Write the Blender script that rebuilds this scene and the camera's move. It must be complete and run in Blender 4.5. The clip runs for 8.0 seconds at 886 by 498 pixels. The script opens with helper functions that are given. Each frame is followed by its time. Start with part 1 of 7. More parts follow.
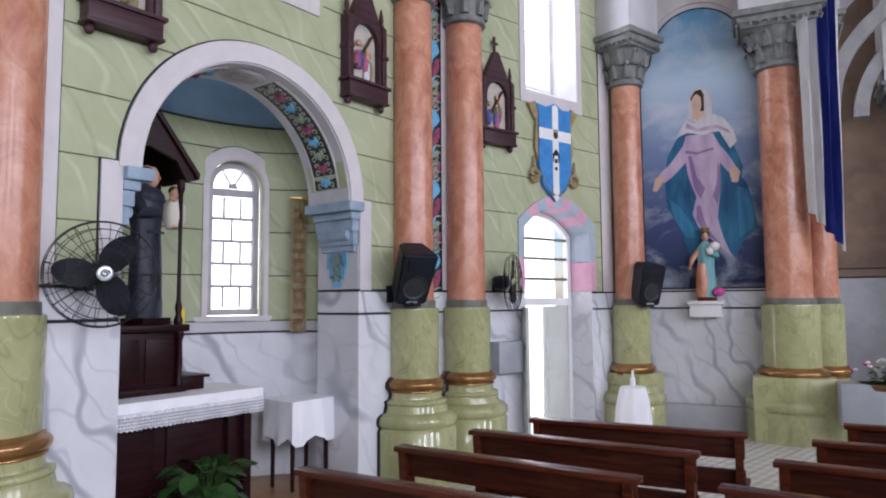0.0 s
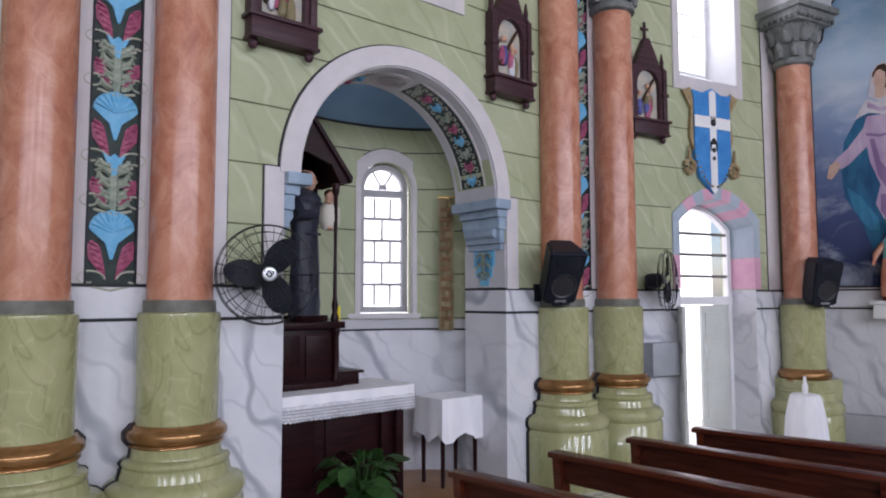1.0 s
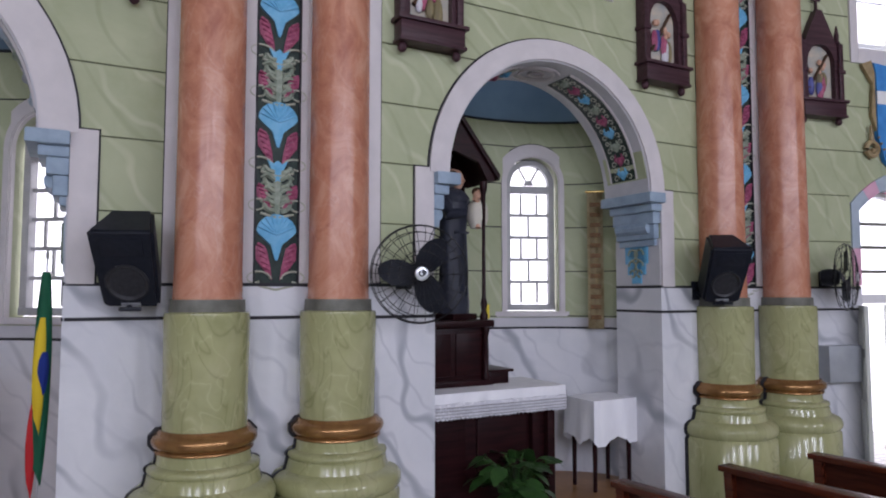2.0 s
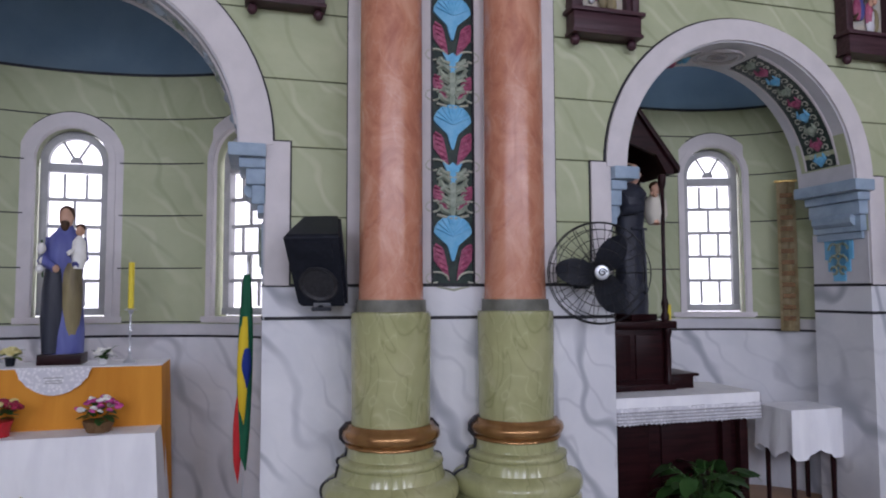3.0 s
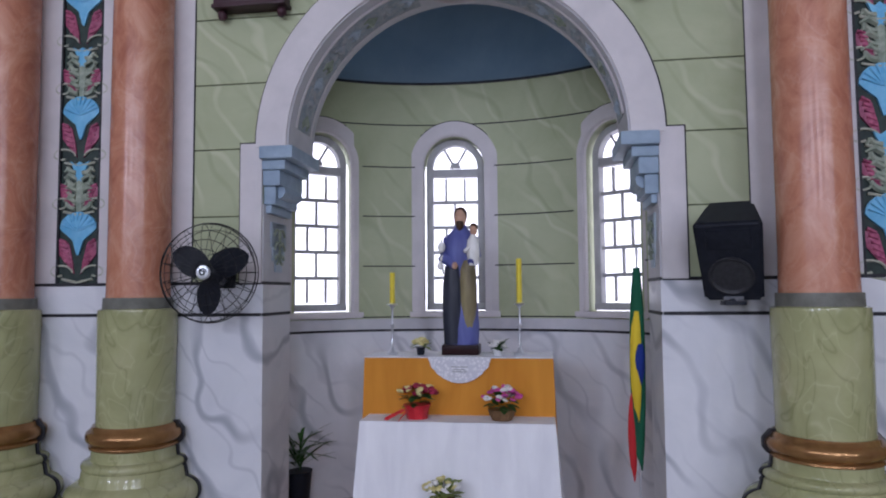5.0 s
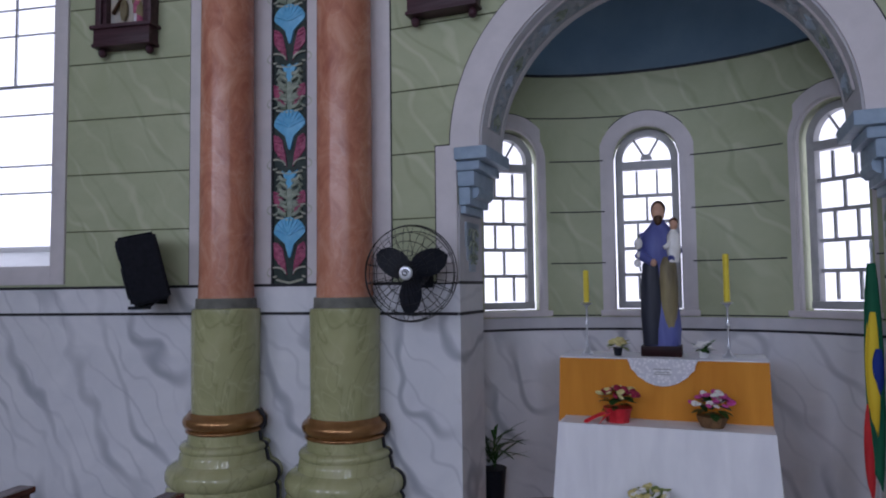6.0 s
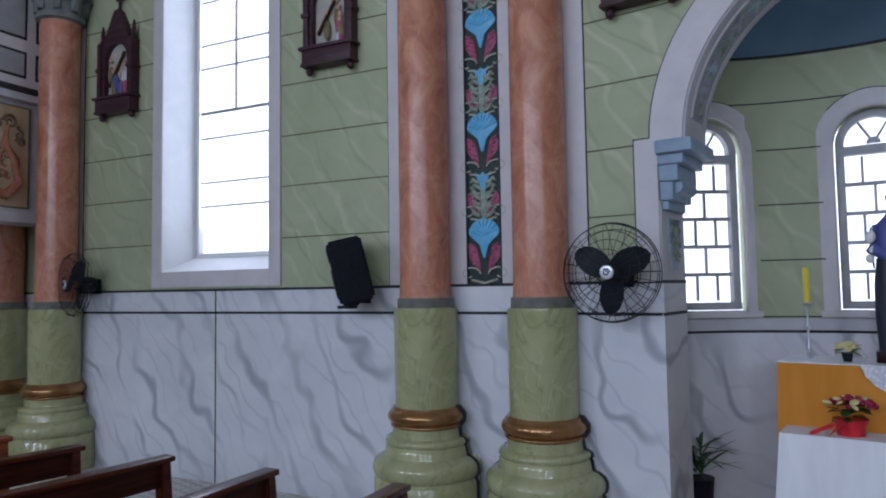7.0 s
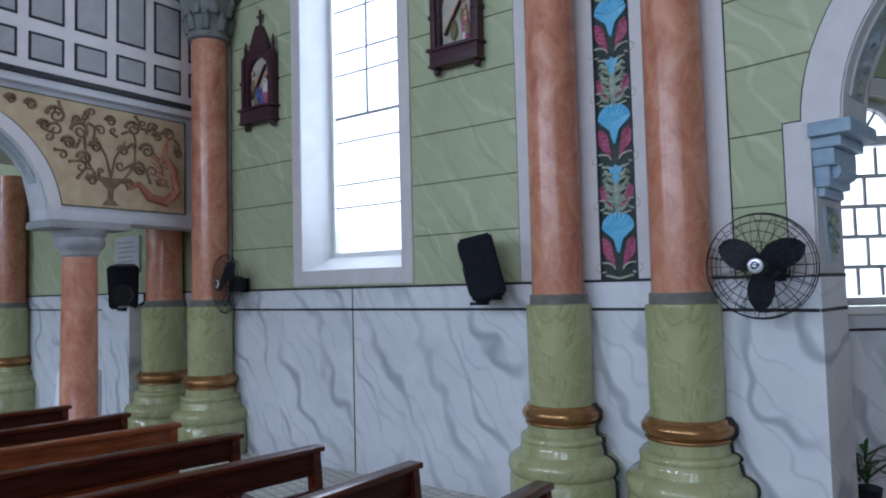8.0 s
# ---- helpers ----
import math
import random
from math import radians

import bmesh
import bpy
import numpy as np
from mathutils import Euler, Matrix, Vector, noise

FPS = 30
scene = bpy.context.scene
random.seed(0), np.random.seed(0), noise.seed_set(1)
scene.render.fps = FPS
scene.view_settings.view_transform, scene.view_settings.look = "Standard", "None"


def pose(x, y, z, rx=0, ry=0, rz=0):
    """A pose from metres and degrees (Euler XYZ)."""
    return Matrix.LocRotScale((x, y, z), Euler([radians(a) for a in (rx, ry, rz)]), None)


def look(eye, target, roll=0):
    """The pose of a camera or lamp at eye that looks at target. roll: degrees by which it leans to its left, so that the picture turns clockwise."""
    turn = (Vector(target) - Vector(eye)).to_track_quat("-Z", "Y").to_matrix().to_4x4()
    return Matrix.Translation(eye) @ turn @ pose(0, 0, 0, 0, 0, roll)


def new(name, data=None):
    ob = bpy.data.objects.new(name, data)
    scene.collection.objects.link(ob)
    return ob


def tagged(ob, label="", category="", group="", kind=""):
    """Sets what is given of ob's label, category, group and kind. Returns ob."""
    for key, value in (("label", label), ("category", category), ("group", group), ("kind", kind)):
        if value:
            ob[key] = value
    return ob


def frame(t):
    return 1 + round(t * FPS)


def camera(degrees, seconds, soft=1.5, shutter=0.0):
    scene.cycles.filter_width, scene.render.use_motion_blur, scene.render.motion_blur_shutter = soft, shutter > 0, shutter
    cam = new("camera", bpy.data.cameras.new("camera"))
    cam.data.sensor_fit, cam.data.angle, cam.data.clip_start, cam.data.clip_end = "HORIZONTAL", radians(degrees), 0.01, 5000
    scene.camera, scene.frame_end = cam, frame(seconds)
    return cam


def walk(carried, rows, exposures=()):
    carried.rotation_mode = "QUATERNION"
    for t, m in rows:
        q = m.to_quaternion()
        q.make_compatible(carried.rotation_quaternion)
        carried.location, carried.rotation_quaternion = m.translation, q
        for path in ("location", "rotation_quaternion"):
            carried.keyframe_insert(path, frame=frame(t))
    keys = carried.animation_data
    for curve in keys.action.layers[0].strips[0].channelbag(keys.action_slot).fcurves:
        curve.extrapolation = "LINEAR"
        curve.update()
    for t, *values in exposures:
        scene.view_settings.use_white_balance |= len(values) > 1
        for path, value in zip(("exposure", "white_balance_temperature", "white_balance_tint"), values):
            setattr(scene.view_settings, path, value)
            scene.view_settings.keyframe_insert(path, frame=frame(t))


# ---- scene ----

# ---------------------------------------------------------------- camera
PATH = [
    (0, (0.484, -4.753, 1.554), (2.248, -2.993, 1.748), -0.4),
    (0.5, (0.501, -4.725, 1.576), (2.08, -2.795, 1.761), -0.2),
    (1, (0.496, -4.661, 1.584), (1.86, -2.574, 1.764), -0.1),
    (1.5, (0.474, -4.606, 1.618), (1.625, -2.394, 1.783), -0.0),
    (3, (0.329, -4.467, 1.618), (0.704, -2.001, 1.778), -0.2),
    (3.5, (0.146, -4.391, 1.609), (0.241, -1.899, 1.765), -0.4),
    (4, (-0.05, -4.357, 1.579), (-0.229, -1.87, 1.746), -0.2),
    (4.5, (-0.224, -4.326, 1.576), (-0.627, -1.864, 1.745), -0.3),
    (6, (-0.654, -4.374, 1.634), (-1.835, -2.175, 1.776), -0.7),
    (6.5, (-0.741, -4.38, 1.641), (-2.178, -2.339, 1.781), -0.8),
    (7, (-0.83, -4.479, 1.64), (-2.509, -2.632, 1.788), -0.9),
    (7.5, (-0.876, -4.495, 1.651), (-2.728, -2.82, 1.789), -1.2),
    (8, (-0.88, -4.535, 1.649), (-2.86, -3.015, 1.79), -1.4),
]
cam = camera(66.0, 8.0, soft=2.0)
walk(cam, [(t, look(eye, target, roll)) for t, eye, target, roll in PATH],
     [(0, 0.36, 6150, 24), (1.5, -0.04, 6150, 25), (3, -0.15, 6050, 26), (4.5, 0.0, 5850, 26), (6, -0.78, 5650, 25), (7, -0.5, 5450, 19), (8, -0.2, 5350, 13)])

# ---------------------------------------------------------------- plan of the curved nave wall
# each bay: corner point of the plan and the direction in which it runs, in degrees
BAY4, BAY3 = ((-4.3, -0.242), 17.0), ((-4.3, -0.242), 6.63)
BAY1, BAY0 = ((0.958, -0.104), 7.0), ((5.08, 0.623), -6.0)
PIL4, PIL2, PIL1 = ((-4.3, -0.242), 12.0), ((1.085, 0.19), 6.7), ((4.965, 0.49), 1.5)
CHANCEL = ((9.335, -0.025), -70.0)
LOFT = ((-9.177, -1.691), -73.0)
WALL_TOP = 7.2
DADO, BAND = 1.45, 1.67
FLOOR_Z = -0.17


def at(bay, u=0.0, d=0.0, z=0.0, turn=0.0):
    (x, y), a = bay
    return pose(x, y, 0, 0, 0, a) @ pose(u, d, z, 0, 0, turn)


# ---------------------------------------------------------------- light
world = bpy.data.worlds.new("sky")
scene.world = world
world.use_nodes = True
wn = world.node_tree.nodes
sky = wn.new("ShaderNodeTexSky")
sky.sky_type = "NISHITA"
sky.sun_disc = False
sky.sun_elevation, sky.sun_rotation = radians(50), radians(200)
world.node_tree.links.new(sky.outputs[0], wn["Background"].inputs[0])
wn["Background"].inputs[1].default_value = 0.12
sun = new("sun", bpy.data.lights.new("sun", "SUN"))
sun.data.energy, sun.data.angle, sun.data.color = 0.8, radians(12), (1, 0.97, 0.92)
sun.matrix_world = look((0, 0, 20), (4, 12, 0))


def window_light(m, w, h, watts, tint=(0.88, 0.94, 1.0)):
    """Daylight that comes in by a window: a lamp in its opening."""
    la = bpy.data.lights.new("window_daylight", "AREA")
    la.shape, la.size, la.size_y, la.energy, la.color = "RECTANGLE", w, h, watts, tint
    ob = new("window_daylight", la)
    ob.matrix_world = m
    return ob


FAR_WATTS, TALL_WATTS = 330.0, 80.0


# ---------------------------------------------------------------- materials
def material(name, color, rough=0.6, metal=0.0, build=None, spec=None):
    ma = bpy.data.materials.new(name)
    ma.use_nodes = True
    b = ma.node_tree.nodes["Principled BSDF"]
    b.inputs["Base Color"].default_value = (*color, 1)
    b.inputs["Roughness"].default_value = rough
    b.inputs["Metallic"].default_value = metal
    b.inputs["Specular IOR Level"].default_value = spec if spec is not None else (0.45 if rough < 0.3 else 0.25)
    if build:
        build(ma.node_tree, b)
    return ma


def node(tree, kind, **inputs):
    n = tree.nodes.new(kind)
    for key, value in inputs.items():
        n.inputs[key.replace("_", " ")].default_value = value
    return n


def place(tree, scale=(1, 1, 1)):
    tc = tree.nodes.new("ShaderNodeTexCoord")
    mp = tree.nodes.new("ShaderNodeMapping")
    mp.inputs["Scale"].default_value = scale
    tree.links.new(tc.outputs["Object"], mp.inputs["Vector"])
    return mp.outputs[0]


def ramp(tree, source, stops):
    r = tree.nodes.new("ShaderNodeValToRGB")
    el = r.color_ramp.elements
    while len(el) < len(stops):
        el.new(0.5)
    for e, (p, c) in zip(el, stops):
        e.position, e.color = p, (*c, 1)
    tree.links.new(source, r.inputs[0])
    return r.outputs[0]


def mix(tree, fac, a, b, mode="MIX"):
    m = tree.nodes.new("ShaderNodeMix")
    m.data_type, m.blend_type = "RGBA", mode
    for sock, v in ((m.inputs[0], fac), (m.inputs[6], a), (m.inputs[7], b)):
        if hasattr(v, "links"):
            tree.links.new(v, sock)
        elif isinstance(v, tuple):
            sock.default_value = (*v, 1)
        else:
            sock.default_value = v
    return m.outputs[2]


def noise_of(tree, vec, scale, detail=4.0, rough=0.6, warp=0.0):
    n = node(tree, "ShaderNodeTexNoise", Scale=scale, Detail=detail, Roughness=rough, Distortion=warp)
    tree.links.new(vec, n.inputs["Vector"])
    return n.outputs[0]


def bump(tree, b, height, strength=0.2, distance=0.01):
    n = node(tree, "ShaderNodeBump", Strength=strength, Distance=distance)
    tree.links.new(height, n.inputs["Height"])
    tree.links.new(n.outputs[0], b.inputs["Normal"])


def veins(tree, vec, scale, width, warp=2.5, detail=3.0):
    """Thin winding veins: the zero line of a warped noise."""
    f = noise_of(tree, vec, scale, detail, 0.5, warp)
    s = node(tree, "ShaderNodeMath")
    s.operation = "SUBTRACT"
    s.inputs[1].default_value = 0.5
    tree.links.new(f, s.inputs[0])
    a = node(tree, "ShaderNodeMath")
    a.operation = "ABSOLUTE"
    tree.links.new(s.outputs[0], a.inputs[0])
    return ramp(tree, a.outputs[0], [(0.0, (1, 1, 1)), (width, (0.25, 0.25, 0.25)), (width * 3.0, (0, 0, 0))])


def strokes(tree, turn, scale, warp, grain, soft):
    """Brushed faux marble strokes: bent diagonal bands, broken up by a second noise."""
    tc = tree.nodes.new("ShaderNodeTexCoord")
    mp = tree.nodes.new("ShaderNodeMapping")
    mp.inputs["Rotation"].default_value = (0, radians(turn), 0)
    tree.links.new(tc.outputs["Object"], mp.inputs["Vector"])
    w = node(tree, "ShaderNodeTexWave", Scale=scale, Distortion=warp, Detail=2.0, Detail_Scale=grain, Detail_Roughness=0.45)
    tree.links.new(mp.outputs[0], w.inputs["Vector"])
    line = ramp(tree, w.outputs[1], [(0.0, (1, 1, 1)), (soft * 0.4, (0.55, 0.55, 0.55)), (soft, (0, 0, 0))])
    gap = ramp(tree, noise_of(tree, mp.outputs[0], 1.3, 2, 0.5), [(0.36, (0, 0, 0)), (0.58, (1, 1, 1))])
    return mix(tree, 1.0, line, gap, "MULTIPLY")


def white_marble(tree, b):
    cloud = ramp(tree, noise_of(tree, place(tree), 2.0, 4, 0.6, 0.8), [(0.3, (0.60, 0.61, 0.65)), (0.75, (0.72, 0.72, 0.75))])
    c = mix(tree, strokes(tree, 28, 0.8, 9.0, 1.5, 0.17), cloud, (0.37, 0.385, 0.43))
    c = mix(tree, mix(tree, 0.55, strokes(tree, 38, 1.5, 9.0, 1.3, 0.09), (0, 0, 0)), c, (0.40, 0.41, 0.46))
    tree.links.new(c, b.inputs["Base Color"])
    bump(tree, b, noise_of(tree, place(tree), 60, 3), 0.05, 0.003)


def green_wall(tree, b):
    v = place(tree)
    cloud = ramp(tree, noise_of(tree, v, 1.6, 5, 0.65, 0.5), [(0.3, (0.35, 0.385, 0.235)), (0.7, (0.44, 0.47, 0.31))])
    c = mix(tree, mix(tree, 0.62, strokes(tree, 35, 1.3, 8.0, 1.2, 0.12), (0, 0, 0)), cloud, (0.60, 0.62, 0.46))
    c = mix(tree, mix(tree, 0.6, strokes(tree, 40, 0.9, 8.0, 1.0, 0.05), (0, 0, 0)), c, (0.25, 0.28, 0.16))
    tree.links.new(c, b.inputs["Base Color"])
    bump(tree, b, noise_of(tree, v, 35, 4), 0.08, 0.004)


def green_stone(tree, b):
    v = place(tree, (1.0, 1.0, 0.6))
    cloud = ramp(tree, noise_of(tree, v, 3.0, 5, 0.6, 0.8), [(0.3, (0.29, 0.30, 0.14)), (0.55, (0.385, 0.385, 0.20)), (0.8, (0.48, 0.46, 0.28))])
    dk = veins(tree, v, 2.1, 0.010, 1.6, 2.0)
    c = mix(tree, mix(tree, 0.62, dk, (0, 0, 0)), cloud, (0.13, 0.15, 0.05))
    c = mix(tree, mix(tree, 0.6, veins(tree, v, 3.7, 0.006, 1.2, 2.0), (0, 0, 0)), c, (0.56, 0.54, 0.33))
    tree.links.new(c, b.inputs["Base Color"])
    bump(tree, b, noise_of(tree, v, 25, 4), 0.06, 0.004)


def salmon_stone(tree, b):
    v = place(tree, (1.0, 1.0, 0.8))
    cloud = ramp(tree, noise_of(tree, v, 4.5, 6, 0.65, 0.8), [(0.3, (0.37, 0.13, 0.08)), (0.5, (0.51, 0.22, 0.135)), (0.7, (0.62, 0.33, 0.225))])
    pale = veins(tree, v, 2.6, 0.012, 1.5, 3.0)
    c = mix(tree, mix(tree, 0.82, pale, (0, 0, 0)), cloud, (0.68, 0.45, 0.35))
    tree.links.new(c, b.inputs["Base Color"])
    bump(tree, b, noise_of(tree, v, 18, 4), 0.05, 0.005)


def mottled(c1, c2, scale=6.0, bumps=0.08, fine=40.0):
    def go(tree, b):
        v = place(tree)
        tree.links.new(ramp(tree, noise_of(tree, v, scale, 5, 0.6, 0.3), [(0.3, c1), (0.7, c2)]), b.inputs["Base Color"])
        if bumps:
            bump(tree, b, noise_of(tree, v, fine, 4), bumps, 0.004)
    return go


def wood_grain(c1, c2, axis=(1.0, 14.0, 14.0)):
    def go(tree, b):
        v = place(tree, axis)
        f = noise_of(tree, v, 2.4, 6, 0.6, 0.6)
        tree.links.new(ramp(tree, f, [(0.3, c1), (0.7, c2)]), b.inputs["Base Color"])
        bump(tree, b, f, 0.08, 0.003)
    return go


def floor_tiles(tree, b):
    v = place(tree)
    br = node(tree, "ShaderNodeTexBrick", Scale=1.0, Mortar_Size=0.006, Brick_Width=0.2, Row_Height=0.2)
    br.offset = 0.0
    br.inputs["Color1"].default_value = (0.62, 0.60, 0.55, 1)
    br.inputs["Color2"].default_value = (0.70, 0.68, 0.63, 1)
    br.inputs["Mortar"].default_value = (0.16, 0.15, 0.13, 1)
    tree.links.new(v, br.inputs["Vector"])
    ch = node(tree, "ShaderNodeTexChecker", Scale=14.1)
    mp = tree.nodes.new("ShaderNodeMapping")
    mp.inputs["Rotation"].default_value = (0, 0, radians(45))
    tree.links.new(v, mp.inputs["Vector"])
    tree.links.new(mp.outputs[0], ch.inputs["Vector"])
    c = mix(tree, ch.outputs[1], br.outputs[0], mix(tree, 0.65, br.outputs[0], (0.24, 0.25, 0.23)))
    c = mix(tree, 0.25, c, ramp(tree, noise_of(tree, v, 3.0), [(0.3, (0.40, 0.39, 0.35)), (0.7, (0.62, 0.60, 0.55))]))
    tree.links.new(c, b.inputs["Base Color"])


def cloudy_sky(tree, b):
    v = place(tree)
    sep = tree.nodes.new("ShaderNodeSeparateXYZ")
    tree.links.new(v, sep.inputs[0])
    rng = tree.nodes.new("ShaderNodeMapRange")
    rng.inputs[1].default_value, rng.inputs[2].default_value = 1.7, 5.7
    tree.links.new(sep.outputs[2], rng.inputs[0])
    base = ramp(tree, rng.outputs[0], [(0.0, (0.012, 0.02, 0.07)), (0.25, (0.06, 0.085, 0.20)), (0.5, (0.20, 0.28, 0.46)), (0.72, (0.48, 0.62, 0.76)), (1.0, (0.06, 0.25, 0.46))])
    cl = ramp(tree, noise_of(tree, place(tree, (1, 1, 1.6)), 1.3, 6, 0.6, 0.6), [(0.46, (0, 0, 0)), (0.72, (0.75, 0.75, 0.75))])
    c = mix(tree, cl, base, (0.62, 0.68, 0.76))
    tree.links.new(c, b.inputs["Base Color"])


def lace(tree, b):
    v = place(tree)
    w = node(tree, "ShaderNodeTexVoronoi", Scale=45.0)
    tree.links.new(v, w.inputs["Vector"])
    tree.links.new(ramp(tree, w.outputs[0], [(0.2, (0.80, 0.79, 0.82)), (0.6, (0.60, 0.60, 0.65))]), b.inputs["Base Color"])
    bump(tree, b, noise_of(tree, v, 120, 3), 0.2, 0.002)


def folds(c1, c2, scale=9.0):
    def go(tree, b):
        v = place(tree, (1, 1, 0.25))
        f = noise_of(tree, v, scale, 4, 0.5, 0.4)
        tree.links.new(ramp(tree, f, [(0.3, c1), (0.7, c2)]), b.inputs["Base Color"])
        bump(tree, b, f, 0.5, 0.02)
    return go


MARBLE = material("white_marble_paint", (0.68, 0.68, 0.7), 0.38, build=white_marble)
GREEN = material("green_marbled_paint", (0.4, 0.45, 0.25), 0.55, build=green_wall)
GREENSTONE = material("olive_marble", (0.36, 0.38, 0.16), 0.13, build=green_stone)
SALMON = material("salmon_marble", (0.53, 0.24, 0.15), 0.24, build=salmon_stone)
TRIM = material("pale_trim_paint", (0.62, 0.58, 0.59), 0.5, build=mottled((0.56, 0.53, 0.54), (0.64, 0.60, 0.61), 5))
TRIM_GREY = material("grey_trim_paint", (0.52, 0.51, 0.54), 0.5, build=mottled((0.47, 0.47, 0.50), (0.56, 0.55, 0.58), 5))
BLUEGREY = material("blue_grey_paint", (0.27, 0.36, 0.46), 0.5, build=mottled((0.22, 0.30, 0.39), (0.33, 0.42, 0.52), 7))
LINE = material("black_line_paint", (0.018, 0.018, 0.022), 0.5, build=mottled((0.012, 0.012, 0.016), (0.03, 0.03, 0.035), 20, 0))
BANDGREY = material("grey_band_paint", (0.16, 0.16, 0.14), 0.5, build=mottled((0.12, 0.12, 0.10), (0.19, 0.19, 0.165), 12))
THIN = material("dark_green_line", (0.10, 0.115, 0.06), 0.6, build=mottled((0.06, 0.07, 0.035), (0.14, 0.155, 0.08), 9, 0))
GOLD = material("old_gold_paint", (0.33, 0.17, 0.06), 0.22, 0.6, mottled((0.24, 0.115, 0.04), (0.40, 0.22, 0.085), 8))
CEILBLUE = material("blue_dome_paint", (0.15, 0.21, 0.27), 0.6, build=mottled((0.13, 0.185, 0.235), (0.18, 0.24, 0.29), 2))
WHITE = material("white_paint", (0.78, 0.78, 0.78), 0.45, build=mottled((0.72, 0.72, 0.73), (0.80, 0.80, 0.80), 4))
# white window joinery; its shade against the bright panes is put into this grey
JOINERY = material("backlit_white_joinery", (0.42, 0.42, 0.43), 0.5, build=mottled((0.36, 0.36, 0.37), (0.47, 0.47, 0.48), 6))
PLASTER = material("cream_plaster", (0.6, 0.56, 0.48), 0.7, build=mottled((0.52, 0.49, 0.42), (0.63, 0.59, 0.51), 2))
DARKWOOD = material("dark_purple_wood", (0.05, 0.022, 0.028), 0.4, build=wood_grain((0.030, 0.012, 0.016), (0.075, 0.032, 0.042)))
ALTARWOOD = material("dark_mahogany", (0.018, 0.005, 0.006), 0.36, spec=0.16, build=wood_grain((0.008, 0.002, 0.003), (0.028, 0.007, 0.008)))
PEWWOOD = material("varnished_pew_wood", (0.07, 0.015, 0.007), 0.25, spec=0.3, build=wood_grain((0.035, 0.007, 0.004), (0.11, 0.024, 0.010), (1.5, 16, 16)))
CLOTH = material("white_cloth", (0.78, 0.78, 0.82), 0.85, build=folds((0.76, 0.76, 0.80), (0.86, 0.86, 0.89)))
LACE = material("white_lace", (0.72, 0.72, 0.76), 0.9, build=lace)
ORANGE = material("orange_cloth", (0.62, 0.25, 0.025), 0.8, build=folds((0.55, 0.21, 0.02), (0.68, 0.29, 0.035), 6))
BLACKPL = material("black_plastic", (0.010, 0.012, 0.018), 0.42, spec=0.2, build=mottled((0.008, 0.010, 0.015), (0.016, 0.018, 0.027), 30, 0.15, 300))
CONE = material("speaker_cone", (0.03, 0.03, 0.034), 0.35, build=mottled((0.02, 0.02, 0.023), (0.04, 0.04, 0.045), 40))
WIRE = material("black_wire", (0.02, 0.02, 0.022), 0.35, 0.4)
SILVER = material("silver_badge", (0.6, 0.62, 0.66), 0.3, 0.7)
STEEL = material("grey_steel", (0.36, 0.38, 0.41), 0.45, 0.3, mottled((0.32, 0.34, 0.37), (0.40, 0.42, 0.45), 3))
BRASS = material("brass", (0.55, 0.38, 0.14), 0.3, 0.9)
GREYDOOR = material("grey_green_door_paint", (0.56, 0.58, 0.54), 0.45, build=mottled((0.52, 0.54, 0.50), (0.60, 0.62, 0.58), 3))
PINK = material("pink_paint", (0.66, 0.36, 0.47), 0.55, build=mottled((0.60, 0.33, 0.44), (0.70, 0.40, 0.51), 5))
PALEBLUE = material("pale_blue_paint", (0.38, 0.45, 0.52), 0.55, build=mottled((0.34, 0.41, 0.48), (0.42, 0.49, 0.56), 5))
SHELLBLUE = material("shell_blue_paint", (0.13, 0.43, 0.68), 0.4, build=mottled((0.10, 0.37, 0.62), (0.20, 0.50, 0.73), 14))
LEAFPINK = material("raspberry_paint", (0.33, 0.05, 0.13), 0.4, build=mottled((0.20, 0.03, 0.08), (0.48, 0.13, 0.22), 26))
ACANTHUS = material("sage_paint", (0.25, 0.30, 0.23), 0.4, build=mottled((0.15, 0.20, 0.15), (0.37, 0.41, 0.33), 18))
CURL = material("cream_sage_curl_paint", (0.42, 0.43, 0.34), 0.4, build=mottled((0.32, 0.34, 0.27), (0.50, 0.50, 0.41), 15))
ORNBACK = material("dark_green_ground", (0.02, 0.035, 0.03), 0.5, build=mottled((0.012, 0.022, 0.02), (0.035, 0.055, 0.045), 15))
FADED = material("faded_fresco", (0.33, 0.37, 0.40), 0.6, build=mottled((0.24, 0.30, 0.34), (0.42, 0.42, 0.43), 12))
FLOOR = material("patterned_floor_tile", (0.4, 0.37, 0.3), 0.3, build=floor_tiles)
WOODFLOOR = material("brown_board_floor", (0.28, 0.13, 0.05), 0.3, build=wood_grain((0.20, 0.09, 0.03), (0.36, 0.19, 0.08), (1, 8, 1)))
STEPGREY = material("grey_step_stone", (0.42, 0.43, 0.46), 0.5, build=mottled((0.37, 0.38, 0.41), (0.46, 0.47, 0.50), 4))
CREAM = material("cream_fresco", (0.46, 0.34, 0.21), 0.6, build=mottled((0.38, 0.28, 0.17), (0.52, 0.40, 0.26), 5))
SCROLL = material("brown_scroll_paint", (0.14, 0.085, 0.05), 0.6, build=mottled((0.10, 0.06, 0.035), (0.24, 0.15, 0.09), 10, 0))
SCROLLRED = material("rust_scroll_paint", (0.32, 0.12, 0.07), 0.6, build=mottled((0.25, 0.09, 0.05), (0.40, 0.17, 0.10), 10, 0))
